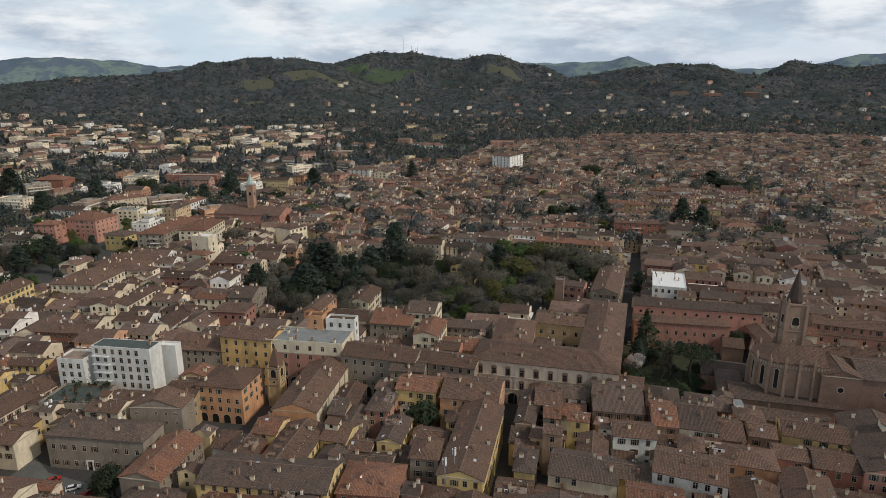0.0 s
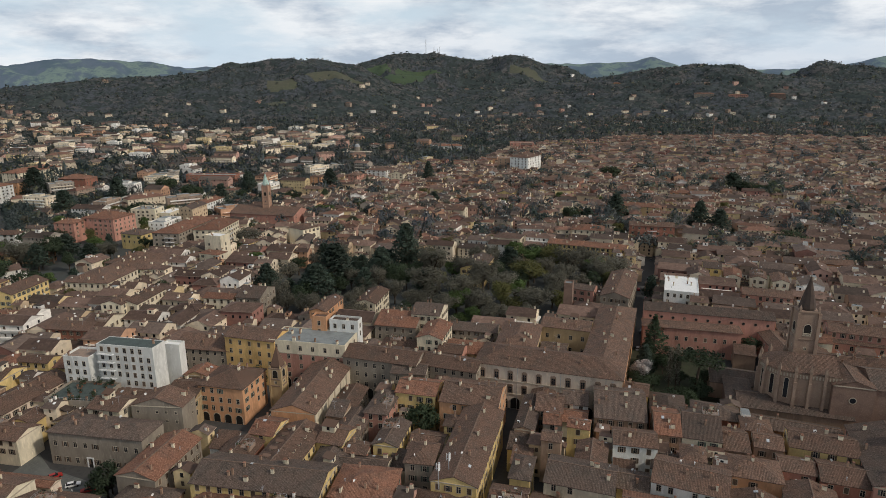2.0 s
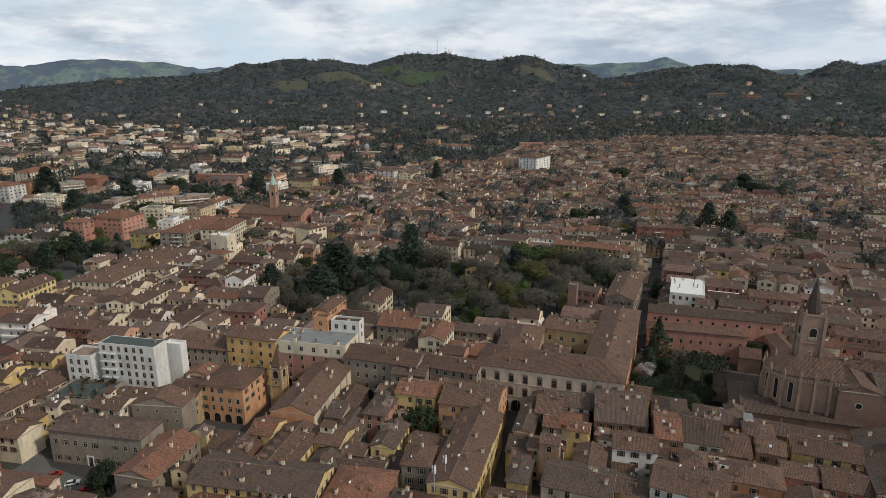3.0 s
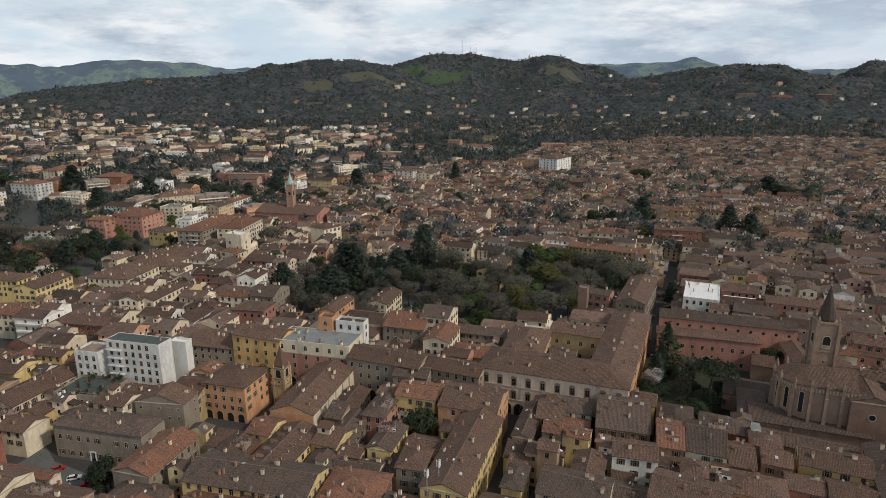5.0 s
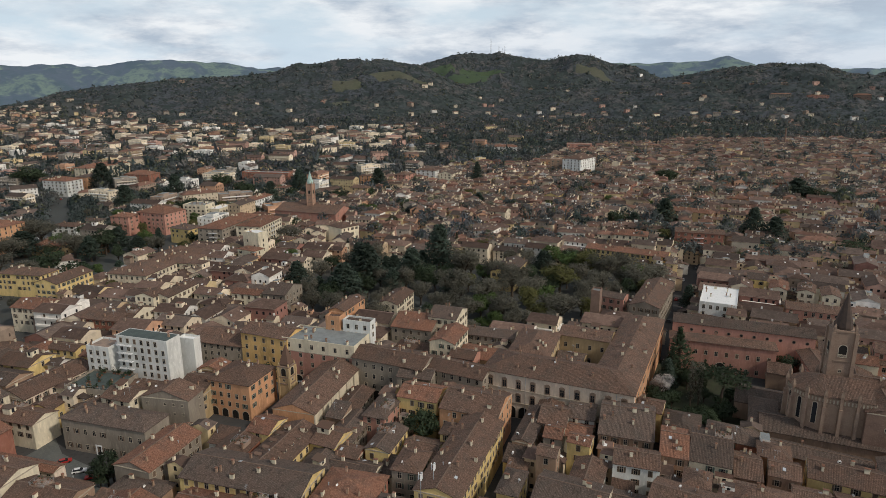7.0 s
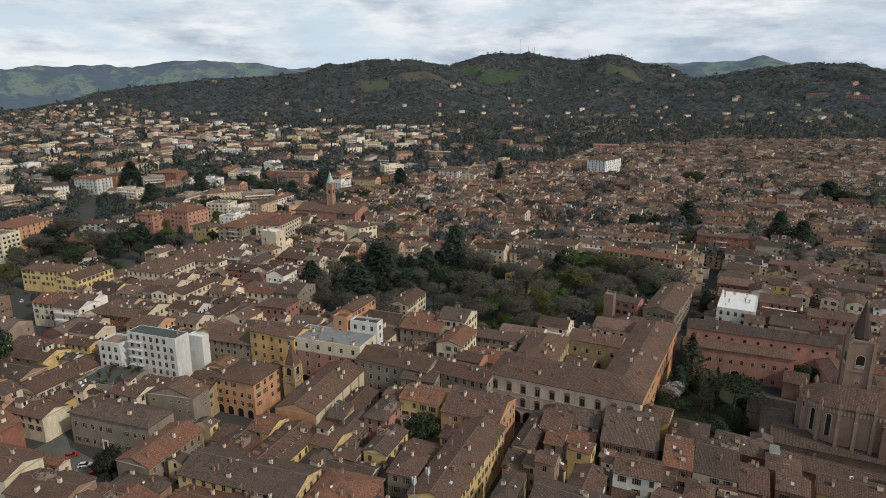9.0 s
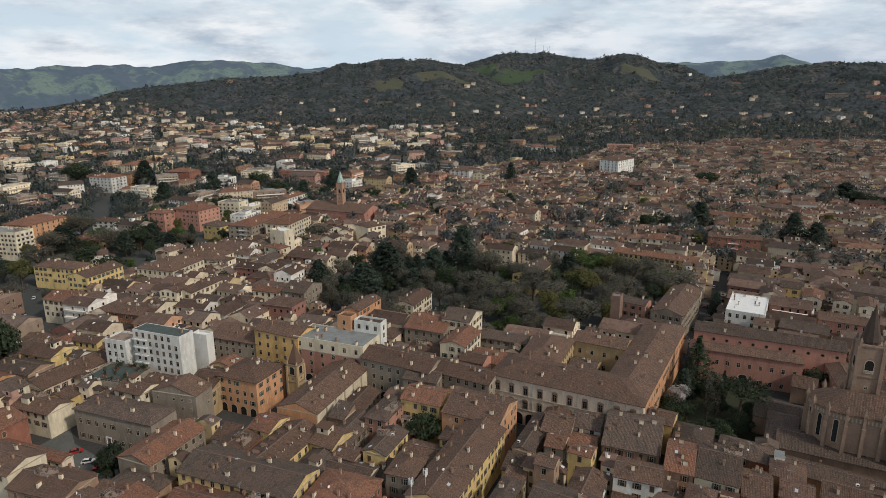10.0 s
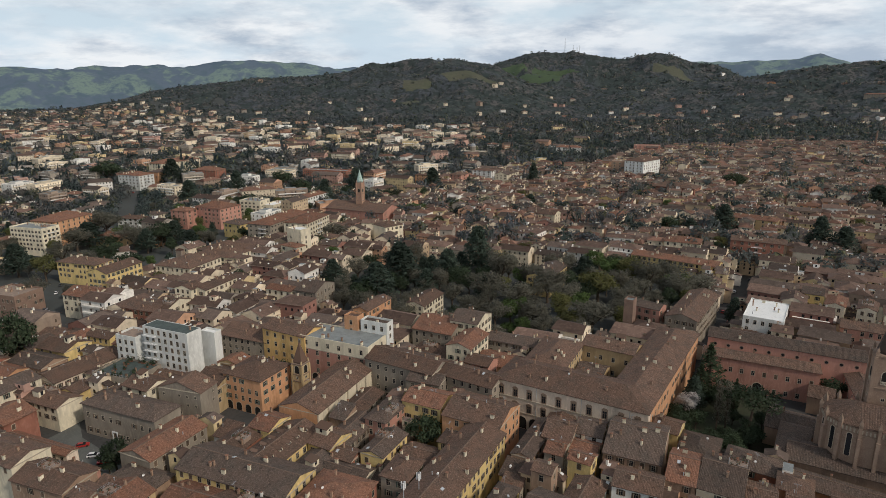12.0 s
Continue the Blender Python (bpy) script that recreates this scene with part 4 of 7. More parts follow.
house(14.0, 775.0, 16.0, 36.0, -20.0, 16.0, "v", "cream", gap=5)
house(-42.4, 757.4, 16.0, 18.0, -25.0, 16.0, "h", "pink", gap=5)
house(-85.7, 748.6, 13.4, 12.0, -12.0, 16.0, "h", "orange", gap=5)
house(-78.4, 658.1, 18.8, 11.4, -12.5, 16.0, "h", "ochre", gap=4.5)
house(122.0, 635.5, 14.0, 26.0, -25.0, 13.0, "v", "yellow", gap=5)
house(119.1, 553.6, 13.1, 19.5, -23.8, 13.0, "h", "cream", gap=4.5)
house(95.6, 537.8, 29.0, 13.0, -18.0, 11.0, "u", "red", gap=5)
house(153.1, 457.3, 23.4, 15.5, -18.4, 14.0, "h", "cream", tiles='red', gap=4, label='cream villa under a bright red hipped roof')
house(197.9, 446.4, 31.9, 12.0, -18.0, 18.0, "u", "red", tiles='brown', gap=4, balconies=('0', 0.0, 4), label='dark red brick block of flats with balconies')
house(336.1, 450.2, 20.0, 12.0, -28.0, 11.0, "u", "white", gap=4.5)
house(276.4, 359.5, 26.0, 12.0, -30.0, 12.0, "u", "orange", gap=4)
house(324.1, 542.6, 14.0, 11.0, -28.0, 13.0, "h", "cream", gap=4.5)
house(386.0, 702.9, 30.0, 13.0, -28.0, 14.0, "u", "red", gap=6)
house(234.0, 746.2, 22.1, 10.0, -26.1, 13.0, "h", "cream", gap=5)
house(226.4, 548.4, 37.6, 14.0, -28.0, 13.0, "h", "ochre", gap=6, tiles='red')
house(295.2, 613.6, 19.3, 12.0, -28.0, 13.0, "h", "orange", gap=5)
house(248.0, 524.0, 22.1, 9.0, -28.0, 10.0, "u", "cream", gap=5)
house(59.7, 548.9, 20.0, 14.0, -22.0, 13.0, "u", "cream", gap=5)
house(139.1, 410.9, 53.0, 12.0, -27.4, 13.0, "u", "yellow")
house(-153.0, 386.4, 29.5, 20.8, -11.9, 13.5, "h", "cream", gap=4)
house(-216.9, 786.8, 62.3, 14.0, -10.0, 14.0, "f", "red", tiles='seal')
house(212.9, 239.2, 33.9, 12.0, -27.1, 16.0, "u", "pink")
house(211.4, 236.0, 34.1, 8.0, -25.0, 12.0, "s", "pink", kinds='plain', gap=5)
house(155.3, 152.2, 20.0, 34.2, -24.3, 13.0, "v", "pink", tiles='grey')
house(136.7, 150.0, 12.8, 11.7, -23.6, 11.0, "u", "red")
house(-160.6, 234.2, 10.0, 13.7, -11.6, 13.0, "v", "yellow")
house(-228.9, 297.5, 23.1, 17.0, -9.6, 12.0, "f", "brick", tiles='terrace')
house(58.9, 377.2, 14.3, 30.3, -20.5, 12.0, "v", "yellow")
house(-61.7, 159.3, 16.8, 7.6, -14.7, 8.0, "h", "brown", tiles='grey', sides='')
house(13.8, 221.4, 13.2, 10.0, -13.6, 15.0, "u", "grey")
house(142.8, 220.1, 19.5, 15.0, -24.1, 7.0, "u", "brown", tiles='grey', sides='', extras=0.2)
house(160.0, 245.2, 8.5, 12.0, -24.4, 7.0, "u", "brown", tiles='brown', sides='', extras=0.2)
house(135.9, 206.0, 8.6, 20.3, -23.5, 9.0, "h", "brick", tiles='grey', sides='0', kinds='small', extras=0)

# ---------------------------------------------------------------- towers and churches


def square(w, cx=0.0, cy=0.0):
    return [(cx - w / 2, cy - w / 2), (cx + w / 2, cy - w / 2), (cx + w / 2, cy + w / 2), (cx - w / 2, cy + w / 2)]


def bell_tower(x, y, w, rot, top, tip, wall, cap, opening, label, sides=4):
    """A square tower: shaft with string courses, belfry openings, cornice with corner pinnacles and a spire."""
    t = new("bell_tower")
    t.matrix_basis = pose(x, y, 0, 0, 0, rot)
    b = Build()
    b.prism(square(w), 0, top)
    child("shaft", b.make("shaft", [wall]), t)
    for k in (0.55, 0.72, 0.985):
        child("cornice", Build().prism(square(w + 0.5), top * k, top * k + 0.4).make("cornice", [BROWNSTONE]), t)
    ring = square(w * 0.82) if sides == 4 else disc(w * (0.40 if sides > 8 else 0.56), sides, turn=math.pi / sides)
    b = Build().prism(ring, top, top + 0.8).cone([(px * 1.06, py * 1.06) for px, py in ring], top + 0.8, (0, 0, tip))
    spire = child("spire", b.make("spire", [cap]), t)
    b = Build()
    b.prism(disc(0.05, 5), tip - 0.2, tip + 1.6).box(-0.45, -0.05, tip + 0.9, 0.45, 0.05, tip + 1.0)
    child("cross", b.make("cross", [METAL]), spire, None, "thin metal cross")
    for i in range(4):
        child("belfry_opening", ARCH[opening], t, pose(0, 0, 0, 0, 0, 90 * i) @ pose(0, -w / 2 - 0.01, top * 0.76))
        child("window", WIN["small"], t, pose(0, 0, 0, 0, 0, 90 * i) @ pose(0, -w / 2 - 0.01, top * 0.62))
        cx, cy = square(w)[i]
        child("corner_pilaster", Build().prism(square(w * 0.16, cx, cy), 0, top - 0.6).make("corner_pilaster", [wall]), t)
        if opening == "belfry":
            b = Build().box(-1.3, -0.22, 0.9, 1.3, -0.06, 1.05).box(-1.3, -0.22, 0.0, 1.3, -0.06, 0.12)
            for k in range(9):
                b.box(-1.2 + k * 0.28, -0.19, 0.12, -1.04 + k * 0.28, -0.09, 0.9)
            child("balustrade", b.make("balustrade", [STONE]), t, pose(0, 0, 0, 0, 0, 90 * i) @ pose(0, -w / 2 - 0.01, top * 0.76))
        cx, cy = square(w * 0.9)[i]
        b = Build().prism(square(w * 0.1, cx, cy), top, top + w * 0.16).cone(square(w * 0.12, cx, cy), top + w * 0.16, (cx, cy, top + w * 0.36))
        child("pinnacle", b.make("pinnacle", [wall]), t)
    BASE.append((x, y - 7, w + 9, w + 20, rot))
    return tagged(t, label, "bell tower")


TOWER_BRICK = material("tan_brick", (0.30, 0.215, 0.16), 0.9, ((0.3, 0.45, 0.75, (0.22, 0.15, 0.115)), (2.5, 0.5, 0.8, (0.36, 0.27, 0.2))), 0.4, 9.0)
ORANGE_BRICK = material("orange_brick", (0.42, 0.26, 0.18), 0.9, ((0.3, 0.45, 0.75, (0.32, 0.19, 0.14)), (2.5, 0.5, 0.8, (0.48, 0.33, 0.24))), 0.4, 9.0)
SLATE = material("dark_brick_spire", (0.085, 0.062, 0.05), 0.85, ((0.8, 0.4, 0.7, (0.06, 0.046, 0.04)),))
bell_tower(160.0, 208.3, 6.9, -16, 39.3, 52.4, TOWER_BRICK, SLATE, "belfry", "square brick bell tower with a dark conical spire", 10)
bell_tower(-37.0, 224.5, 4.6, -17, 16.0, 24.6, WALL["ochre"], ROOF["brown"], "door", "small ochre bell tower with a tiled spire")
bell_tower(-103.5, 545.0, 5.0, -14, 37.0, 47.6, ORANGE_BRICK, COPPER, "door", "slender brick bell tower with a pale green copper spire", 8)


def choir(x, y, r, rot, length, base, top, label):
    """The brick choir: half a polygon and a straight part, with buttresses, tall windows, pinnacles and a tiled roof."""
    t = new("church_choir")
    t.matrix_basis = pose(x, y, 0, 0, 0, rot)
    bend = [radians(270 - 30 * i) for i in range(7)]
    ring = [(length, r)] + [(length, -r)] + [(length * 0.5, -r)] + [(r * math.cos(a), r * math.sin(a)) for a in bend] + [(length * 0.5, r)]
    ring = ring[::-1]
    out = [(px * 1.03 if px < 0 else px, py * 1.03) for px, py in ring]
    child("wall", Build().prism(ring[::-1], 0, top).make("wall", [TOWER_BRICK]), t)
    child("cornice", Build().prism(out[::-1], top - 0.3, top + 0.25).make("cornice", [BROWNSTONE]), t)
    child("frieze", Build().prism([(px * 1.015, py * 1.015) for px, py in ring[::-1]], top - 2.0, top - 1.5).make("frieze", [BROWNSTONE]), t)
    b = Build()
    for (ax, ay), (bx, by) in zip(ring, ring[1:]):
        n = int(math.hypot(bx - ax, by - ay) / 0.9)
        for i in range(n):
            k = (i + 0.5) / n
            b.prism(square(0.4, (ax + (bx - ax) * k) * 1.015, (ay + (by - ay) * k) * 1.015), top - 1.5, top - 0.3)
    child("corbel_table", b.make("corbel_table", [STONE]), t)
    v, f, uv = [], [], []
    edge = [(length, -r * 1.03)] + [(px * 1.03, py * 1.03) for px, py in ((r * math.cos(a), r * math.sin(a)) for a in bend)] + [(length, r * 1.03)]
    peak = top + 4.0
    for i, (p, q) in enumerate(zip(edge, edge[1:])):
        low = [(q[0], q[1], top + 0.28), (p[0], p[1], top + 0.28)]
        if i == 0:
            slab(v, f, uv, [low[0], low[1], (length, 0, peak), (0, 0, peak)], 0.2)
        elif i == len(edge) - 2:
            slab(v, f, uv, [low[0], low[1], (0, 0, peak), (length, 0, peak)], 0.2)
        else:
            slab(v, f, uv, [low[0], low[1], (0, 0, peak)], 0.2)
    v, f = welded(v, f)
    child("roof", mesh("roof", v, f, [ROOF["brown"]], None, uv), t)
    places = [(r * math.cos(a), r * math.sin(a), math.degrees(a) + 90) for a in bend] + [(length * k, -r, 0) for k in (0.33, 0.66)]
    for px, py, turn in places:
        m = pose(px, py, 0, 0, 0, turn)
        but = child("buttress", Build().box(-0.5, -1.1, 0, 0.5, 0.2, top - 3.0).box(-0.4, -0.7, top - 3.0, 0.4, 0.1, top + 0.6).make("buttress", [TOWER_BRICK]), t, m)
        child("pinnacle", Build().box(-0.5, -0.95, top + 0.6, 0.5, 0.05, top + 1.3).cone([(-0.55, -1.0), (0.55, -1.0), (0.55, 0.1), (-0.55, 0.1)], top + 1.3, (0, -0.45, top + 3.4)).make("pinnacle", [BROWNSTONE]), but)
    for a in bend[:-1]:
        a -= radians(15)
        child("tall_window", ARCH["tall"], t, pose(0, 0, 0, 0, 0, math.degrees(a) + 90) @ pose(0, -r * math.cos(radians(15)) - 0.02, base))
    for k in (0.165, 0.495, 0.83):
        child("blind_arch", BLIND, t, pose(length * k, -r - 0.02, base))
    BASE.append((x + 3, y, 2 * r + length * 0.7, 2 * r, rot))
    return tagged(t, label, "church")


def blind_arch():
    """A round-headed brick frame round a plain field."""
    b = Build()
    b.box(-2.0, -0.25, 0, -1.6, 0, 6.2).box(1.6, -0.25, 0, 2.0, 0, 6.2)
    for i in range(8):
        a, c = math.pi * i / 8, math.pi * (i + 1) / 8
        b.poly([(1.6 * math.cos(a), -0.25, 6.2 + 1.6 * math.sin(a)), (2 * math.cos(a), -0.25, 6.2 + 2 * math.sin(a)), (2 * math.cos(c), -0.25, 6.2 + 2 * math.sin(c)), (1.6 * math.cos(c), -0.25, 6.2 + 1.6 * math.sin(c))])
    return b.make("blind_arch", [BROWNSTONE])


BLIND = blind_arch()
choir(150.4, 199.6, 9.5, -21, 14.0, 12.6, 22.2, "polygonal brick church choir with buttresses and pinnacles")
transept = house(165.4, 189.4, 12.6, 15.0, -21, 20.6, "v", "brick", tiles="brown", sides="", extras=0, label="brick church transept with a plain gable and a round window", name="church_transept", category="church")
nave = house(194.4, 183.1, 46.0, 19.0, -21, 19.5, "u", "brick", tiles="grey", sides="", extras=0, label="long brick church nave with round windows under a tiled roof", name="church_nave", category="church")
ROSE = Build().prism(disc(1.25, 16), 0, 0.12, 0).prism(disc(0.95, 16), 0.12, 0.15, 1).make("rose_window", [STONE, PANE])
child("rose_window", ROSE, transept, pose(0, -7.52, 15.5, 90))
for i in range(5):
    child("rose_window", ROSE, nave, pose(-14 + i * 8, -9.52, 14.5, 90))


def villa_church():
    """A domed church with a portico, far off at the foot of the woods."""
    t = new("domed_church")
    t.matrix_basis = pose(-60, 1076, 0, 0, 0, -12)
    child("body", Build().box(-23, -5, 0, 23, 12, 10).box(-23.5, -5.5, 10, 23.5, 12.5, 10.6, 1).make("body", [WALL["grey"], STONE]), t)
    for i in range(7):
        child("arch", ARCH["big"], t, pose(-15 + i * 5, -5.02, 0.3))
    child("drum", Build().prism(disc(4.6, 12, 0, 4), 10, 17.5).prism(disc(5.0, 12, 0, 4), 17.5, 18.1, 1).make("drum", [WALL["grey"], STONE]), t)
    b = Build()
    for i in range(5):
        a, c = radians(i * 18), radians(i * 18 + 18)
        r0, r1 = 4.6 * math.cos(a), max(0.3, 4.6 * math.cos(c))
        lo, hi = disc(r0, 14, 0, 4), disc(r1, 14, 0, 4)
        for j in range(14):
            k = (j + 1) % 14
            b.poly([(*lo[j], 18.1 + 4.8 * math.sin(a)), (*lo[k], 18.1 + 4.8 * math.sin(a)), (*hi[k], 18.1 + 4.8 * math.sin(c)), (*hi[j], 18.1 + 4.8 * math.sin(c))])
    child("dome", b.make("dome", [METAL], True), t)
    child("lantern", Build().prism(disc(0.9, 8, 0, 4), 22.6, 24.6).cone(disc(1.1, 8, 0, 4), 24.6, (0, 4, 26.2)).make("lantern", [WALL["grey"]]), t)
    return tagged(t, "grey domed church with an arcaded portico", "church")


villa_church()


def mast(x, y, z, h, w):
    """A lattice mast."""
    t = new("radio_mast")
    t.matrix_basis = pose(x, y, z)
    b = Build()
    n = int(h / (w * 2.2))
    for sx, sy in ((-1, -1), (1, -1), (1, 1), (-1, 1)):
        b.box(sx * w / 2 - 0.3, sy * w / 2 - 0.3, -3, sx * w / 2 + 0.3, sy * w / 2 + 0.3, h)
    child("leg_frame", b.make("leg_frame", [METAL]), t)
    b = Build()
    for i in range(n):
        z0 = i * h / n
        b.box(-w / 2, -w / 2 - 0.2, z0, w / 2, -w / 2 + 0.2, z0 + 0.5)
        b.box(-w / 2, w / 2 - 0.2, z0, w / 2, w / 2 + 0.2, z0 + 0.5)
    child("bracing", b.make("bracing", [METAL]), t)
    return tagged(t, "tall grey lattice radio mast on a hilltop", "mast", "masts on the hill")


def hill_block(x, y, z, w, d, rot, h, wall, storeys, label):
    t = new("hillside_building")
    t.matrix_basis = pose(x, y, z, 0, 0, rot)
    child("wall", Build().box(-w / 2, -d / 2, -8, w / 2, d / 2, h).make("wall", [WALL[wall]]), t)
    v, f, uv = roof_geometry(w, d, h, "h", 0.8)
    child("roof", mesh("roof", v, f, [ROOF["red"]], None, uv), t)
    for s in range(storeys):
        for i in range(int(w / 6)):
            child("window", WIN["wide"], t, pose(-w / 2 + 3 + i * 6, -d / 2 - 0.02, 1.0 + s * h / storeys))
    return tagged(t, label, "building")


def brick_chimney(x, y, h):
    t = new("factory_chimney")
    t.matrix_basis = pose(x, y, 0)
    b = Build()
    n = 10
    lo, hi = disc(1.9, n), disc(1.2, n)
    for i in range(n):
        j = (i + 1) % n
        b.poly([(*lo[i], 0), (*lo[j], 0), (*hi[j], h), (*hi[i], h)])
    child("shaft", b.make("shaft", [WALL["brick"]]), t)
    child("rim", Build().prism(disc(1.5, n), h, h + 1.0).make("rim", [WALL["brick"]]), t)
    return tagged(t, "tall slender brick factory chimney among the roofs", "chimney")


brick_chimney(637.0, 1233.0, 36.0)


def pergola(x, y, z, rot):
    t = new("pergola")
    t.matrix_basis = pose(x, y, z, 0, 0, rot)
    for px in (-3.0, 3.0):
        for py in (-1.8, 1.8):
            child("post", Build().box(px - 0.08, py - 0.08, -z, px + 0.08, py + 0.08, 0).make("post", [WHITE]), t)
    for i in range(6):
        child("beam", Build().box(-3.2 + i * 1.26, -2.1, 0, -3.08 + i * 1.26, 2.1, 0.14).make("beam", [WHITE]), t)
    for py in (-1.8, 1.8):
        child("rail", Build().box(-3.3, py - 0.07, -0.14, 3.3, py + 0.07, 0).make("rail", [WHITE]), t)
    return tagged(t, "white painted pergola frame beside the church", "pergola")


pergola(-34.5, 204.5, 5.5, -16)

# ---------------------------------------------------------------- the lie of the land: a plain, foothills and ridges behind
RIDGES = (
    (2900, 1000, 450, ((-42.5, 18), (-40.4, 22), (-37.3, 30), (-35.0, 52), (-32.5, 88), (-28.8, 114), (-23.9, 140), (-18.7, 151), (-15.9, 172), (-14.4, 202), (-12.1, 207), (-9.2, 219), (-5.8, 216), (-3.4, 185), (-0.4, 112), (4.6, 86), (9.4, 104), (14.1, 120), (17.7, 139), (21.5, 173), (23.9, 186), (25.5, 194), (28.2, 176), (29.8, 150), (31.6, 137), (35.3, 115), (37.5, 119), (39.9, 118))),
    (3550, 760, 350, ((-10.4, -4), (-6.3, 158), (-3.4, 222), (-0.9, 262), (3, 278), (5.4, 250), (7.4, 237), (9.7, 270), (12.1, 228), (14.9, 186), (18.6, 78), (29.9, 96), (32.2, 163), (33.7, 211), (35.2, 193), (37.5, 171), (39.8, 188))),
)
FAR_RIDGES = (
    (4300, 560, 350, ((-42.3, 226), (-40.9, 233), (-39.5, 213), (-34.9, 215), (-30.8, 233), (-29.8, 232), (-28.7, 252), (-26.2, 276), (-22.5, 273), (-19.5, 251), (-15.9, 208), (-14.1, 169), (-5.4, 149), (9.3, 214), (12.1, 249), (14.9, 247), (17.6, 247), (20.1, 257), (21.6, 281), (23.1, 246), (24.7, 212), (28.6, 197), (33.8, 200), (35.6, 222), (37.4, 256), (39.7, 269))),
    (4800, 350, 150, ((-42.3, 236), (-37.7, 240), (-36.3, 266), (-34.9, 256), (-31.7, 269), (-29.6, 245), (-18.2, 264), (-14, 242), (-10.3, 199), (29, 213), (33.8, 214))),
)


def land(x, y, ridges=RIDGES):
    """The height of the ground."""
    r = math.hypot(x - HUB[0], y - HUB[1])
    if r < 1300:
        return 0.0
    az = math.degrees(math.atan2(x - HUB[0], y - HUB[1]))
    z = 0.0
    for far, rise, fall, crest in ridges:
        top = np.interp(az, [c[0] for c in crest], [c[1] for c in crest])
        s = (r - far) / (rise if r < far else fall)
        if -1 < s < 1:
            k = 1 - abs(s)
            spur = noise.noise((x / 330, y / 330, far / 900)) * 0.9 + noise.noise((x / 130, y / 130, 3.0)) * 0.35
            z = max(z, top * (k * k * (3 - 2 * k)) * (1 - abs(spur) * min(1.0, 4.0 * k * (1 - k)) * 0.75))
    return max(0.0, z * (1 + 0.05 * noise.noise((x / 95, y / 95, 3.0)) * min(1.0, z / 60)))


FIELDS = (
    (-5.82, 2571, 2.57, 60, 3),
    (0.33, 3214, 2.31, 60, 2),
    (1.56, 3327, 2.05, 60, 2),
    (11.48, 3304, 2.05, 60, 3),
    (-2.39, 3333, 1.80, 60, 2),
    (-10.23, 2481, 1.28, 60, 3),
    (-10.78, 2300, 1.03, 60, 3),
    (2.60, 2490, 2.05, 60, 2),
)


def is_field(az, r):
    for k, (a, d, wa, wd, slot) in enumerate(FIELDS):
        if ((az - a) / wa) ** 2 + ((r - d) / wd) ** 2 < 1 + 0.35 * noise.noise((az * 1.3, r / 120, k)):
            return slot
    return 0


def villas(x, y):
    """How green the quarter is: 0 in the old town, 1 among the villas outside its walls."""
    az = math.degrees(math.atan2(x - HUB[0], y - HUB[1]))
    r = math.hypot(x - HUB[0], y - HUB[1])
    edge = np.interp(az, [-60, -38, -28, -20, -12, -6, 0, 6, 10, 20, 30, 45], [240, 330, 400, 470, 600, 760, 880, 900, 1150, 1400, 1500, 1550])
    return min(1.0, max(0.0, (r - edge) / 90))


def ground():
    turns = [-180 + 6 * i for i in range(22)] + [-50 + 0.4 * i for i in range(250)] + [50 + 6 * i for i in range(22)]
    rings = [0.5, 60, 120, 180, 240, 300, 360, 430, 500, 600, 700, 800, 900, 1000, 1100, 1200, 1300] + [1325 + 25 * i for i in range(144)]
    v, f, s = [], [], []
    for r in rings:
        for a in turns:
            x, y = HUB[0] + r * math.sin(radians(a)), HUB[1] + r * math.cos(radians(a))
            v.append((x, y, land(x, y)))
    n = len(turns)
    for i in range(len(rings) - 1):
        for j in range(n):
            k = (j + 1) % n
            f.append((i * n + j, i * n + k, (i + 1) * n + k, (i + 1) * n + j))
            r, a = (rings[i] + rings[i + 1]) / 2, turns[j] + 0.2
            x, y = HUB[0] + r * math.sin(radians(a)), HUB[1] + r * math.cos(radians(a))
            s.append(is_field(a, r) or (1 if villas(x, y) > 0.5 else 0))
    me = mesh("ground", v, [q[::-1] for q in f], [ASPHALT, SOIL, GRASS, HAY], s, smooth=True)
    return tagged(new("ground", me), "asphalt, woodland floor and green fields over plain and hills", "ground", "", "structure")


ground()


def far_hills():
    """The ridges at the edge of sight, their blue haze put into the material."""
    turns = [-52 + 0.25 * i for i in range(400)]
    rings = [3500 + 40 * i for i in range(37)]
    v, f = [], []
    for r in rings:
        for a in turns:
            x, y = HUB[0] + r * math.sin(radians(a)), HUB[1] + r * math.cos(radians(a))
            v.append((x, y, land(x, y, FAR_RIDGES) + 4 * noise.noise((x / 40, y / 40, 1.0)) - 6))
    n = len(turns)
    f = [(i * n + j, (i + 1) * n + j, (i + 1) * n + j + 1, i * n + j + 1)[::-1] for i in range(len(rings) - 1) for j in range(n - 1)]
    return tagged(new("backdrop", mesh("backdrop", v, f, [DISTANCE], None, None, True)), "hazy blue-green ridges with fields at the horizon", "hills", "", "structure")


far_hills()

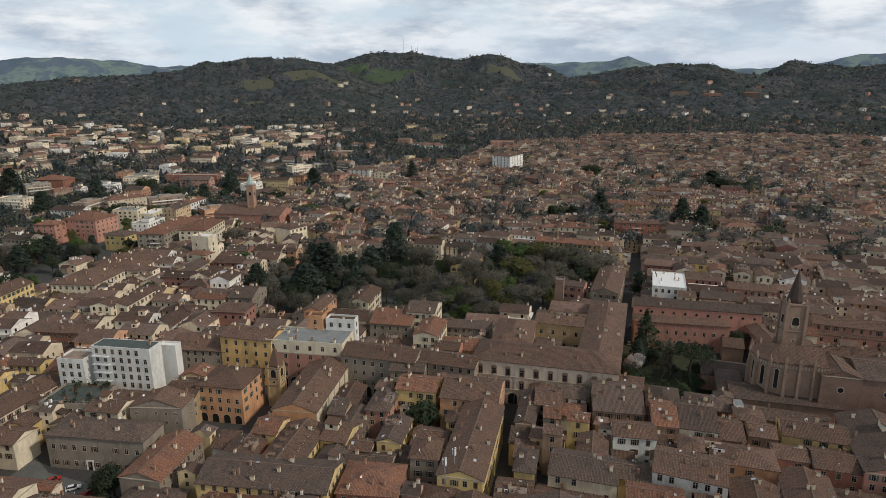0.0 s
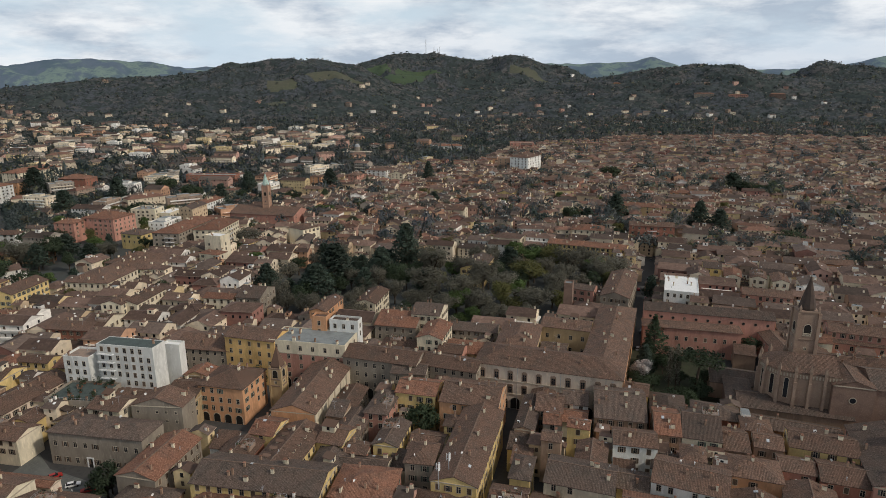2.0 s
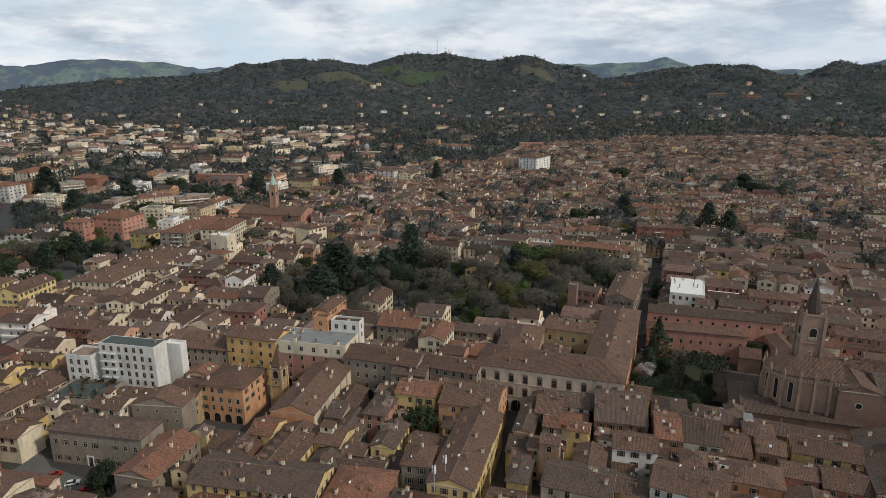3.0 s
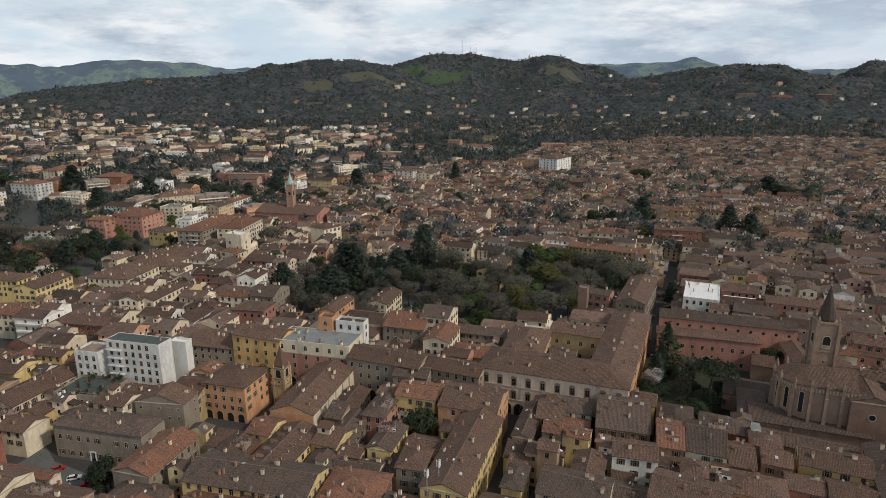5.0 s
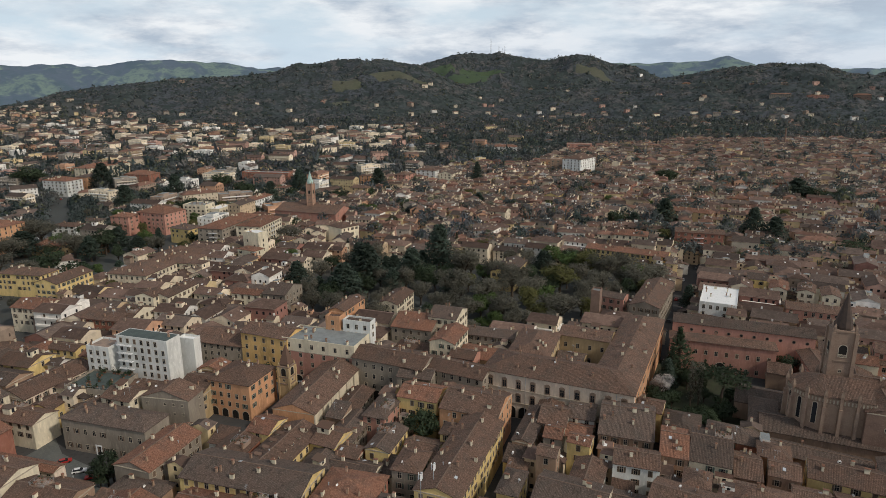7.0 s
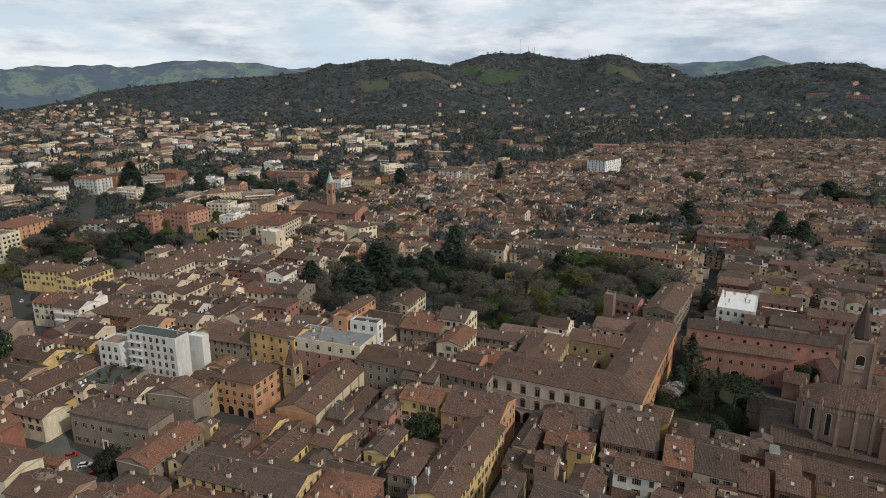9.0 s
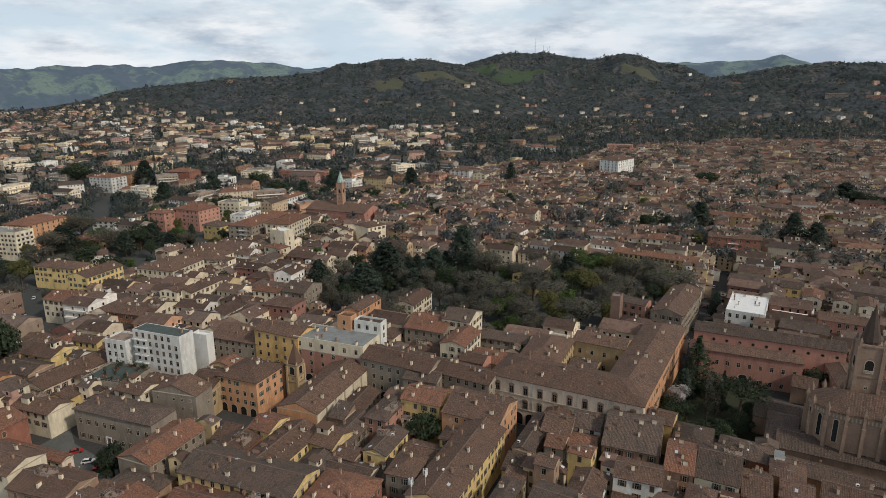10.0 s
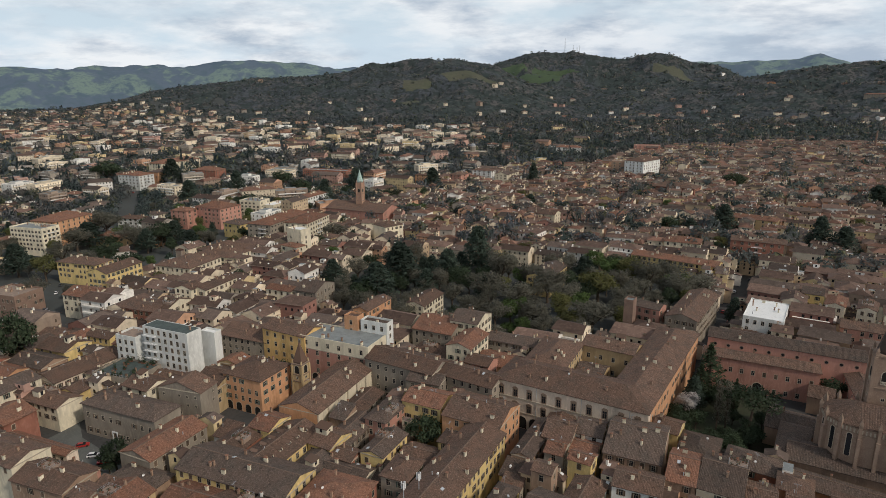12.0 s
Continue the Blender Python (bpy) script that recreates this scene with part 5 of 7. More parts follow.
# ---------------------------------------------------------------- lots between the houses
STREETS = (
    (36.0, 161.0, 42.8, 191.7, 3.2),
    (42.8, 191.7, 55.1, 218.4, 3.2),
    (96.0, 216.9, 105.0, 237.3, 4.0),
    (105.0, 237.3, 129.6, 290.3, 4.0),
    (129.6, 290.3, 159.4, 358.9, 4.0),
    (159.4, 358.9, 185.3, 419.1, 4.0),
    (-16.6, 160.2, -8.9, 181.3, 2.2),
    (-8.9, 181.3, -2.6, 209.4, 2.2),
    (-2.6, 209.4, 2.4, 231.2, 2.2),
    (-76.4, 246.3, -37.3, 235.5, 4.0),
    (-37.3, 235.5, -4.4, 231.1, 4.0),
    (-4.4, 231.1, 38.4, 231.6, 4.0),
    (38.4, 231.6, 55.1, 219.3, 4.0),
    (-207.0, 262.7, -224.9, 305.1, 9.0),
    (-224.9, 305.1, -257.9, 360.0, 9.0),
    (-257.9, 360.0, -289.4, 456.6, 9.0),
    (-289.4, 456.6, -388.8, 641.6, 9.0),
    (-388.8, 641.6, -496.7, 870.1, 9.0),
    (-224.9, 305.1, -165.5, 268.5, 4.0),
)
OPEN = (
    (145.4, 222.7, 20.2, 38.1, -20.9),
    (116.8, 211.2, 23.2, 19.6, -19.8),
    (-96.2, 189.7, 30.8, 14.1, -10.3),
    (125.6, 238.4, 28.3, 50.6, -28.3),
    (-51.9, 200.7, 19.4, 14.1, -6.5),
    (207.0, 308.0, 21.9, 30.6, -24.8),
    (83.5, 261.2, 19.4, 18.7, -27.8),
    (18.9, 193.0, 12.0, 14.0, -17.0),
    (-18.8, 176.9, 9.3, 15.7, -8.6),
    (-241.7, 319.7, 20.8, 74.9, 23.1),
    (83.4, 267.7, 19.0, 15.0, -23.0),
    (-50.0, 197.0, 21.0, 13.0, -16.0),
    (-82.0, 165.0, 17.0, 13.0, -16.0),
    (158.0, 179.0, 36.0, 13.0, -14.0),
    (-55.9, 176.1, 9.0, 11.0, -16.0),
    (-295.8, 652.0, 38.0, 68.0, -10.0),
    (-58.0, 1052.0, 60.0, 44.0, -12.0),
)


PARK = ((-70, 332), (-42, 306), (35, 284), (85, 293), (112, 318), (140, 345), (152, 385), (120, 418), (76, 420), (-44, 420), (-72, 385))


def inside(x, y, ring):
    hit = False
    for (ax, ay), (bx, by) in zip(ring, ring[1:] + ring[:1]):
        if (ay > y) != (by > y) and x < (bx - ax) * (y - ay) / (by - ay) + ax:
            hit = not hit
    return hit


def on_street(x, y, margin):
    for ax, ay, bx, by, half in STREETS:
        dx, dy = bx - ax, by - ay
        t = min(1.0, max(0.0, ((x - ax) * dx + (y - ay) * dy) / (dx * dx + dy * dy)))
        if math.hypot(x - ax - t * dx, y - ay - t * dy) < half + margin:
            return True
    return False


def in_open(x, y, grow=0.0):
    if -116 < x < -76 and 166 < y < 194 and abs((y - 180) + 0.62 * (x + 95)) < 11 + grow:
        return True
    if inside(x, y, PARK):
        return True
    for cx, cy, w, d, rot in OPEN:
        c, s = math.cos(radians(rot)), math.sin(radians(rot))
        u, v = (x - cx) * c + (y - cy) * s, -(x - cx) * s + (y - cy) * c
        if abs(u) < w / 2 + grow and abs(v) < d / 2 + grow:
            return True
    return False


def clash(x, y, w, d, rot, plans, slack):
    reach = (w + d) / 2
    for bx, by, bw, bd, brot in plans:         # the middle of one inside the other: no need to look further
        dx, dy = x - bx, y - by
        k = min(bw, bd) / 2 - slack
        if dx * dx + dy * dy < k * k:
            return True
    c, s = math.cos(radians(rot)), math.sin(radians(rot))
    pts = [(x + c * u * w / 2 - s * v * d / 2, y + s * u * w / 2 + c * v * d / 2) for u in (-1, -0.5, 0, 0.5, 1) for v in (-1, -0.5, 0, 0.5, 1)]
    for px, py in pts[::2]:
        if (py < 560 or px < -60 or (1010 < py < 1090 and px < 10)) and (on_street(px, py, 0.5) or in_open(px, py)):
            return True
    for bx, by, bw, bd, brot in plans:
        if max(abs(bx - x), abs(by - y)) > (bw + bd) / 2 + reach:
            continue
        bc, bs = math.cos(radians(brot)), math.sin(radians(brot))
        for px, py in pts:
            u, v = (px - bx) * bc + (py - by) * bs, -(px - bx) * bs + (py - by) * bc
            if abs(u) < bw / 2 - slack and abs(v) < bd / 2 - slack:
                return True
        for u in (-1, 0, 1):
            for v in (-1, 0, 1):
                qx, qy = bx + bc * u * bw / 2 - bs * v * bd / 2 - x, by + bs * u * bw / 2 + bc * v * bd / 2 - y
                if abs(qx * c + qy * s) < w / 2 - slack and abs(-qx * s + qy * c) < d / 2 - slack:
                    return True
    return False


def grain(x, y):
    """The turn of the streets' grid."""
    return float(np.interp(x, [-250, -80, 0, 100, 300], [-9, -14, -17, -23, -26]))


PAINTS = "yellow yellow ochre cream cream cream cream orange pink grey cream white ochre brown cream red".split()
VILLA_PAINTS = "cream white pink grey cream brown white pink cream".split()
GREEN_PAINTS = "cream cream white white ochre pink orange grey cream brown grey cream yellow".split()


def fill_lots():
    """Small houses on every free lot of the old town, larger first."""
    lots = []
    for v in range(0, 82):
        for u in range(-66, 70):
            lots.append((u, v))
    for size in ((17, 12), (12, 10), (9, 8.5), (6.5, 7), (4.5, 5.5)):
        for u, v in lots:
            y = 112 + v * 6.6
            x = HUB[0] + u * 7.2 + rnd.uniform(-1, 1)
            y += -math.tan(radians(20)) * (x - HUB[0]) + rnd.uniform(-1, 1)
            if not 105 < y < 440 or abs(x - HUB[0]) > 0.78 * y + 45 or villas(x, y) > 0.3:
                continue
            rot = grain(x, y) + rnd.choice((0, 0, 0, 90)) + rnd.uniform(-2.5, 2.5)
            w, d = size[0] * rnd.uniform(0.85, 1.2), size[1] * rnd.uniform(0.9, 1.15)
            if clash(x, y, w, d, rot, BASE, 1.3):
                continue
            if y > 256 or size[0] < 5 or (size[0] < 7 and y > 215):
                BASE.append((x, y, w, d, rot))
                far_house(TOWN, x, y, 0, w, d, rot, rnd.uniform(8.5, 15) * (0.85 if size[0] < 9 else 1), rnd.choice(PAINTS), rnd.choice((0, 0, 0, 1, 1, 3)), False, rnd.choice((3, 4)), True)
                continue
            c, s = math.cos(radians(rot)), math.sin(radians(rot))
            sides = ""
            for k, (nx, ny) in enumerate(((s, -c), (c, s), (-s, c), (-c, -s))):
                if (27 - x) * nx + (-y) * ny > 0.12 * y:
                    sides += str(k)
            tall = rnd.uniform(8.5, 13.5) * (0.85 if size[0] < 9 else 1)
            house(x, y, w, d, rot, tall, rnd.choice("uuuuvh") if size[0] > 7 else rnd.choice("us"), rnd.choice(PAINTS), sides=sides, gap=3.9, skip=0.4, first=1 if tall < 11 else 2,
                  extras=0.9, group="houses of the old town")


# ---------------------------------------------------------------- the town farther off
def far_roof(name, c):
    return material(name, c, 0.9, ((0.05, 0.4, 0.65, tuple(v * 0.75 for v in c)), (0.8, 0.5, 0.75, tuple(v * 1.5 for v in c)), (0.35, 0.5, 0.7, tuple(v * 0.6 for v in c))), island=0.5)


FAR_PAINT = {"yellow": (0.66, 0.52, 0.30), "ochre": (0.52, 0.40, 0.27), "orange": (0.52, 0.31, 0.20), "cream": (0.76, 0.65, 0.49), "white": (0.79, 0.76, 0.70), "pink": (0.48, 0.30, 0.24), "red": (0.29, 0.15, 0.12), "grey": (0.34, 0.30, 0.25), "brown": (0.34, 0.26, 0.20)}
FAR_MATS = [material("far_" + k + "_plaster", c, 0.92, ((0.3, 0.45, 0.7, tuple(v * 0.75 for v in c)),), island=0.22) for k, c in FAR_PAINT.items()] + [far_roof("far_brown_roof", (0.130, 0.085, 0.066)), far_roof("far_grey_roof", (0.112, 0.083, 0.068)), far_roof("far_red_roof", (0.175, 0.096, 0.068)), PANE, SEAL, WHITE, SHUTTER, DARK]
FAR_INDEX = {k: i for i, k in enumerate(("yellow", "ochre", "orange", "cream", "white", "pink", "red", "grey", "brown"))}


def far_house(b, x, y, z, w, d, rot, h, wall, roof, flat=False, storeys=3, fine=True):
    """A house of the farther town, with its roof, chimneys, windows and, on flats, balconies."""
    c, s = math.cos(radians(rot)), math.sin(radians(rot))

    def at(u, v, k):
        return (x + c * u - s * v, y + s * u + c * v, z + k)

    def block(u0, v0, z0, u1, v1, z1, slot, lid):
        ring = ((u0, v0), (u1, v0), (u1, v1), (u0, v1))
        for p, q in zip(ring, ring[1:] + ring[:1]):
            b.poly([at(*p, z0), at(*q, z0), at(*q, z1), at(*p, z1)], slot)
        b.poly([at(*p, z1) for p in ring], lid)

    X, Y = w / 2, d / 2
    m = FAR_INDEX[wall]
    foot = -4 if z > 0 else 0
    for p, q in (((-X, -Y), (X, -Y)), ((X, -Y), (X, Y)), ((X, Y), (-X, Y)), ((-X, Y), (-X, -Y))):
        b.poly([at(*p, foot), at(*q, foot), at(*q, h), at(*p, h)], m)
    tiles = 9 + roof % 3
    if flat:
        b.poly([at(-X, -Y, h), at(X, -Y, h), at(X, Y, h), at(-X, Y, h)], 13)
        for u0, v0, u1, v1 in ((-X, -Y, X, -Y + 0.3), (-X, Y - 0.3, X, Y), (-X, -Y + 0.3, -X + 0.3, Y - 0.3), (X - 0.3, -Y + 0.3, X, Y - 0.3)):
            block(u0, v0, h, u1, v1, h + 0.8, m, 4)
        block(-X * 0.4, -Y * 0.5, h, X * 0.3, Y * 0.5, h + 2.4, m, 13)
    else:
        e, rise = 0.6, 0.36
        top = h + Y * rise
        r = X if roof < 2 else max(0.5, X - Y)
        for sg in (-1, 1):
            quad = [at(sg * (X + e), sg * (Y + e), h - 0.2), at(-sg * (X + e), sg * (Y + e), h - 0.2), at(-sg * r, 0, top), at(sg * r, 0, top)]
            b.poly(quad, tiles)
            b.poly([at(sg * (X + e), sg * (Y + e), h - 0.45), at(-sg * (X + e), sg * (Y + e), h - 0.45), at(-sg * (X + e), sg * (Y + e), h - 0.2), at(sg * (X + e), sg * (Y + e), h - 0.2)], 8)
            if roof < 2:
                b.poly([at(sg * X, -sg * Y, h), at(sg * X, sg * Y, h), at(sg * X, 0, top - 0.1)], m)
            else:
                b.poly([at(sg * (X + e), -sg * (Y + e), h - 0.2), at(sg * (X + e), sg * (Y + e), h - 0.2), at(sg * r, 0, top)], tiles)
        if fine and rnd.random() < 0.30:                    # a roof window
            u, k = rnd.uniform(-r, r) * 0.8, rnd.uniform(0.25, 0.75)
            z0 = h + Y * rise * (1 - k)
            b.poly([at(u - 0.5, -Y * k - 0.5, z0 - 0.1), at(u + 0.5, -Y * k - 0.5, z0 - 0.1), at(u + 0.5, -Y * k + 0.5, z0 + 0.28), at(u - 0.5, -Y * k + 0.5, z0 + 0.28)], 14)
        for _ in range(rnd.choice((0, 1, 1, 2)) if not fine else rnd.choice((1, 1, 2, 3))):
            u, v = rnd.uniform(-r, r) * 0.85, rnd.uniform(-0.8, 0.8) * Y
            z0, a, k = top - abs(v) * rise, rnd.uniform(0.3, 0.5), rnd.uniform(0.9, 1.5)
            block(u - a, v - 0.35, z0 - 0.3, u + a, v + 0.35, z0 + k, rnd.choice((3, 3, 4, 8, 1)), 11)
        if fine and rnd.random() < 0.28:                    # a lifted attic or stair hut
            u, v, a, k = rnd.uniform(-0.6, 0.6) * r, rnd.uniform(-0.35, 0.35) * Y, rnd.uniform(1.2, 2.4), rnd.uniform(1.1, 2.0)
            z0 = top - abs(v) * rise
            block(u - a, v - 1.3, z0 - 1.2, u + a, v + 1.3, z0 + k, rnd.choice((3, 3, 4, m)), rnd.choice((9, 10, 11, 13)))
            b.poly([at(u - 0.45, v - 1.33, z0 + 0.1), at(u + 0.45, v - 1.33, z0 + 0.1), at(u + 0.45, v - 1.33, z0 + k - 0.3), at(u - 0.45, v - 1.33, z0 + k - 0.3)], 12)
        if fine and rnd.random() < 0.45:                    # a lower wing against one side
            side, a, k, low = rnd.choice((-1, 1)), rnd.uniform(2.0, 4.5), rnd.uniform(0.3, 0.8) * Y, h * rnd.uniform(0.55, 0.85)
            u0, u1 = (X, X + a) if side > 0 else (-X - a, -X)
            block(u0, -k, foot, u1, k, low, rnd.choice((m, 3, 1, 8)), 9)
            z_in, z_out = low + a * 0.34, low
            pts = [at(X * side, -k - 0.4, z_in), at((X + a + 0.4) * side, -k - 0.4, z_out), at((X + a + 0.4) * side, k + 0.4, z_out), at(X * side, k + 0.4, z_in)]
            b.poly(pts if side > 0 else pts[::-1], rnd.choice((9, 10, 11)))
    step = (h - 0.5) / storeys
    bands = flat or (h > 13.5 and storeys >= 4 and rnd.random() < 0.35)
    blind = 0.3 if fine else 0.4
    for (nx, ny), length, half in (((0, -1), w, Y), ((1, 0), d, X), ((-1, 0), d, X)):
        n = max(1, int((length - 1) / (3.2 if fine else 4.2)))
        for i in range(n):
            t = (i - (n - 1) / 2) * (length - 1.5) / n
            for k in range(storeys):
                if rnd.random() < blind:
                    continue
                z0 = 0.3 + k * step + 1.0
                g = rnd.choice((0.42, 0.5, 0.6))
                if ny:
                    p, q = (t - g, -half - 0.03), (t + g, -half - 0.03)
                elif nx > 0:
                    p, q = (half + 0.03, t - g), (half + 0.03, t + g)
                else:
                    p, q = (-half - 0.03, t + g), (-half - 0.03, t - g)
                b.poly([at(*p, z0), at(*q, z0), at(*q, z0 + 1.5), at(*p, z0 + 1.5)], rnd.choice((12, 12, 15)))
    if bands:                                               # rows of balconies along the front and one side
        for k in range(1, storeys):
            z0 = 0.3 + k * step
            block(-X * 0.85, -Y - 1.3, z0, X * 0.85, -Y, z0 + 0.9, rnd.choice((4, 4, 3, m)), 4)
            if k % 2:
                block(X, -Y * 0.7, z0, X + 1.2, Y * 0.7, z0 + 0.9, 4, 4)


def spot(az, r):
    return HUB[0] + r * math.sin(radians(az)), HUB[1] + r * math.cos(radians(az))


TOWN = Build()
fill_lots()


def far_town():
    town, outside = TOWN, Build()
    # the rest of the old town, row behind row
    v = 0
    while True:
        base = 436 + v * 9.6
        if base > 1480:
            break
        u = -1100.0
        while u < 1500:
            w, d = rnd.choice((rnd.uniform(7, 13), rnd.uniform(7, 13), rnd.uniform(12, 22))), rnd.uniform(7.5, 12)
            u += w + rnd.choice((0, 0, 0.5, 2, 5, 9))
            x, y = HUB[0] + u, base - math.tan(radians(20)) * u * 0.15 + rnd.uniform(-3.5, 3.5)
            if abs(u) > 0.80 * y + 40 or y < 436 or villas(x, y) > 0.35 or rnd.random() < 0.05:
                continue
            rot = grain(x, y) * 0.8 + rnd.choice((0, 0, 0, 90, 90)) + rnd.uniform(-12, 12)
            if clash(x, y, w, d, rot, BASE, 1.5):
                continue
            far_house(town, x, y, 0, w * 0.97, d, rot, rnd.choice((rnd.uniform(6, 9.5), rnd.uniform(8.5, 12), rnd.uniform(10, 14))), rnd.choice(PAINTS), rnd.choice((0, 0, 1, 1, 2, 3)) if rnd.random() > 0.12 else 2, False, rnd.choice((3, 3, 4)), y < 820)
        v += 1
    # blocks of flats and villas outside the walls
    cells = {}
    for p in BASE:
        cells.setdefault((int(p[0] // 60), int(p[1] // 60)), []).append(p)
    for k in range(10500):
        az = rnd.uniform(-50, 48) if k % 3 == 0 else rnd.uniform(-46, -4)
        reach = np.interp(az, [-45, -36, -31, -27, -20, -10, 0, 48], [2950, 2850, 2600, 2200, 1900, 1700, 2000, 2100])
        r = 330 + (reach - 330) * rnd.random() ** 0.8
        x, y = spot(az, r)
        if villas(x, y) < 0.5 or in_open(x, y, 4) or on_street(x, y, 7):
            continue
        flats = np.interp(az, [-40, -20, -8, 0, 20, 45], [0.95, 0.9, 0.55, 0.3, 0.35, 0.35]) * np.interp(r / reach, [0, 0.6, 0.85, 1], [1, 1, 0.7, 0.4])
        if rnd.random() > flats * (0.50 if r < 1500 else 0.50):
            continue
        if r < 540 and rnd.random() < 0.6:
            continue
        big = rnd.random() < 0.5 and az < 5 and 540 < r < 2100
        w, d = (rnd.uniform(18, 36), rnd.uniform(12, 16)) if big else (rnd.uniform(11, 18), rnd.uniform(9, 13))
        rot = (-12 if az < -8 else -25) + rnd.choice((0, 0, 90, 45)) + rnd.uniform(-8, 8)
        near = [p for i in (-1, 0, 1) for j in (-1, 0, 1) for p in cells.get((int(x // 60) + i, int(y // 60) + j), ())]
        if clash(x, y, w + 8, d + 8, rot, near, 0):
            continue
        BASE.append((x, y, w, d, rot))
        cells.setdefault((int(x // 60), int(y // 60)), []).append(BASE[-1])
        h = rnd.uniform(11, 18) if big else rnd.uniform(6, 9.5)
        far_house(outside, x, y, land(x, y), w, d, rot, h, rnd.choice(GREEN_PAINTS), rnd.choice((0, 0, 1, 1, 2)), big and rnd.random() < 0.45, max(2, round(h / 3.3)), r < 900)
    # farms and villas on the hills, thickest on the slopes above the old town
    for k in range(1150):
        az, r = rnd.uniform(-40, 42), rnd.uniform(1500, 3500)
        if rnd.random() > np.interp(az, [-40, -12, -2, 6, 26, 42], [0.1, 0.16, 0.45, 0.9, 0.8, 0.5]) * np.interp(r, [1500, 1950, 2250, 2600, 3500], [1, 0.95, 0.6, 0.2, 0.06]):
            continue
        x, y = spot(az, r)
        if villas(x, y) < 0.5:
            continue
        w, d = rnd.uniform(10, 22), rnd.uniform(9, 13)
        BASE.append((x, y, w, d, 0))
        far_house(outside, x, y, land(x, y), w, d, rnd.uniform(-40, 40), rnd.uniform(7.0, 11.5), rnd.choice(VILLA_PAINTS), rnd.choice((0, 1, 2)), False, 3, False)
    tagged(new("far_town", town.make("far_town", FAR_MATS)), "dense old town houses under brown tiled roofs", "houses", "", "stuff")
    tagged(new("far_suburb", outside.make("far_suburb", FAR_MATS)), "villas and blocks of flats among trees below the hills", "houses", "", "stuff")


far_town()

# ---------------------------------------------------------------- trees


def limb(b, p, q, r0, r1, n=5):
    p, q = Vector(p), Vector(q)
    a = (q - p).orthogonal().normalized()
    c = (q - p).normalized().cross(a)
    k = len(b.v)
    for base, r in ((p, r0), (q, r1)):
        for i in range(n):
            t = 2 * math.pi * i / n
            b.v.append(tuple(base + (a * math.cos(t) + c * math.sin(t)) * r))
    for i in range(n):
        b.f.append((k + i, k + (i + 1) % n, k + n + (i + 1) % n, k + n + i))
        b.s.append(0)


def leaves(verts, rng, centre, radii, count, size, flat=0.0, shell=0.5):
    """Small leaf clumps, as triangles, through an ellipsoid, thickest near its surface, turned outwards."""
    for _ in range(count):
        d = Vector((rng.gauss(0, 1), rng.gauss(0, 1), rng.gauss(0, 1))).normalized()
        k = shell + (1 - shell) * rng.random()
        p = Vector((centre[0] + d[0] * radii[0] * k, centre[1] + d[1] * radii[1] * k, centre[2] + d[2] * radii[2] * k))
        a = Vector((rng.gauss(0, 1), rng.gauss(0, 1), rng.gauss(0, 1) * (1 - flat))).normalized()
        c = a.orthogonal().normalized()
        c.rotate(Euler((rng.uniform(0, 6), rng.uniform(0, 6) * (1 - flat), rng.uniform(0, 6))))
        s = size * rng.uniform(0.6, 1.5)
        tri = [p - a * s * 0.5, p + a * s * 0.5 + c * s * 0.2, p + c * s * 0.8]
        if (tri[1] - tri[0]).cross(tri[2] - tri[0]).dot(d + Vector((0, 0, 0.4))) < 0:
            tri.reverse()
        verts += tri


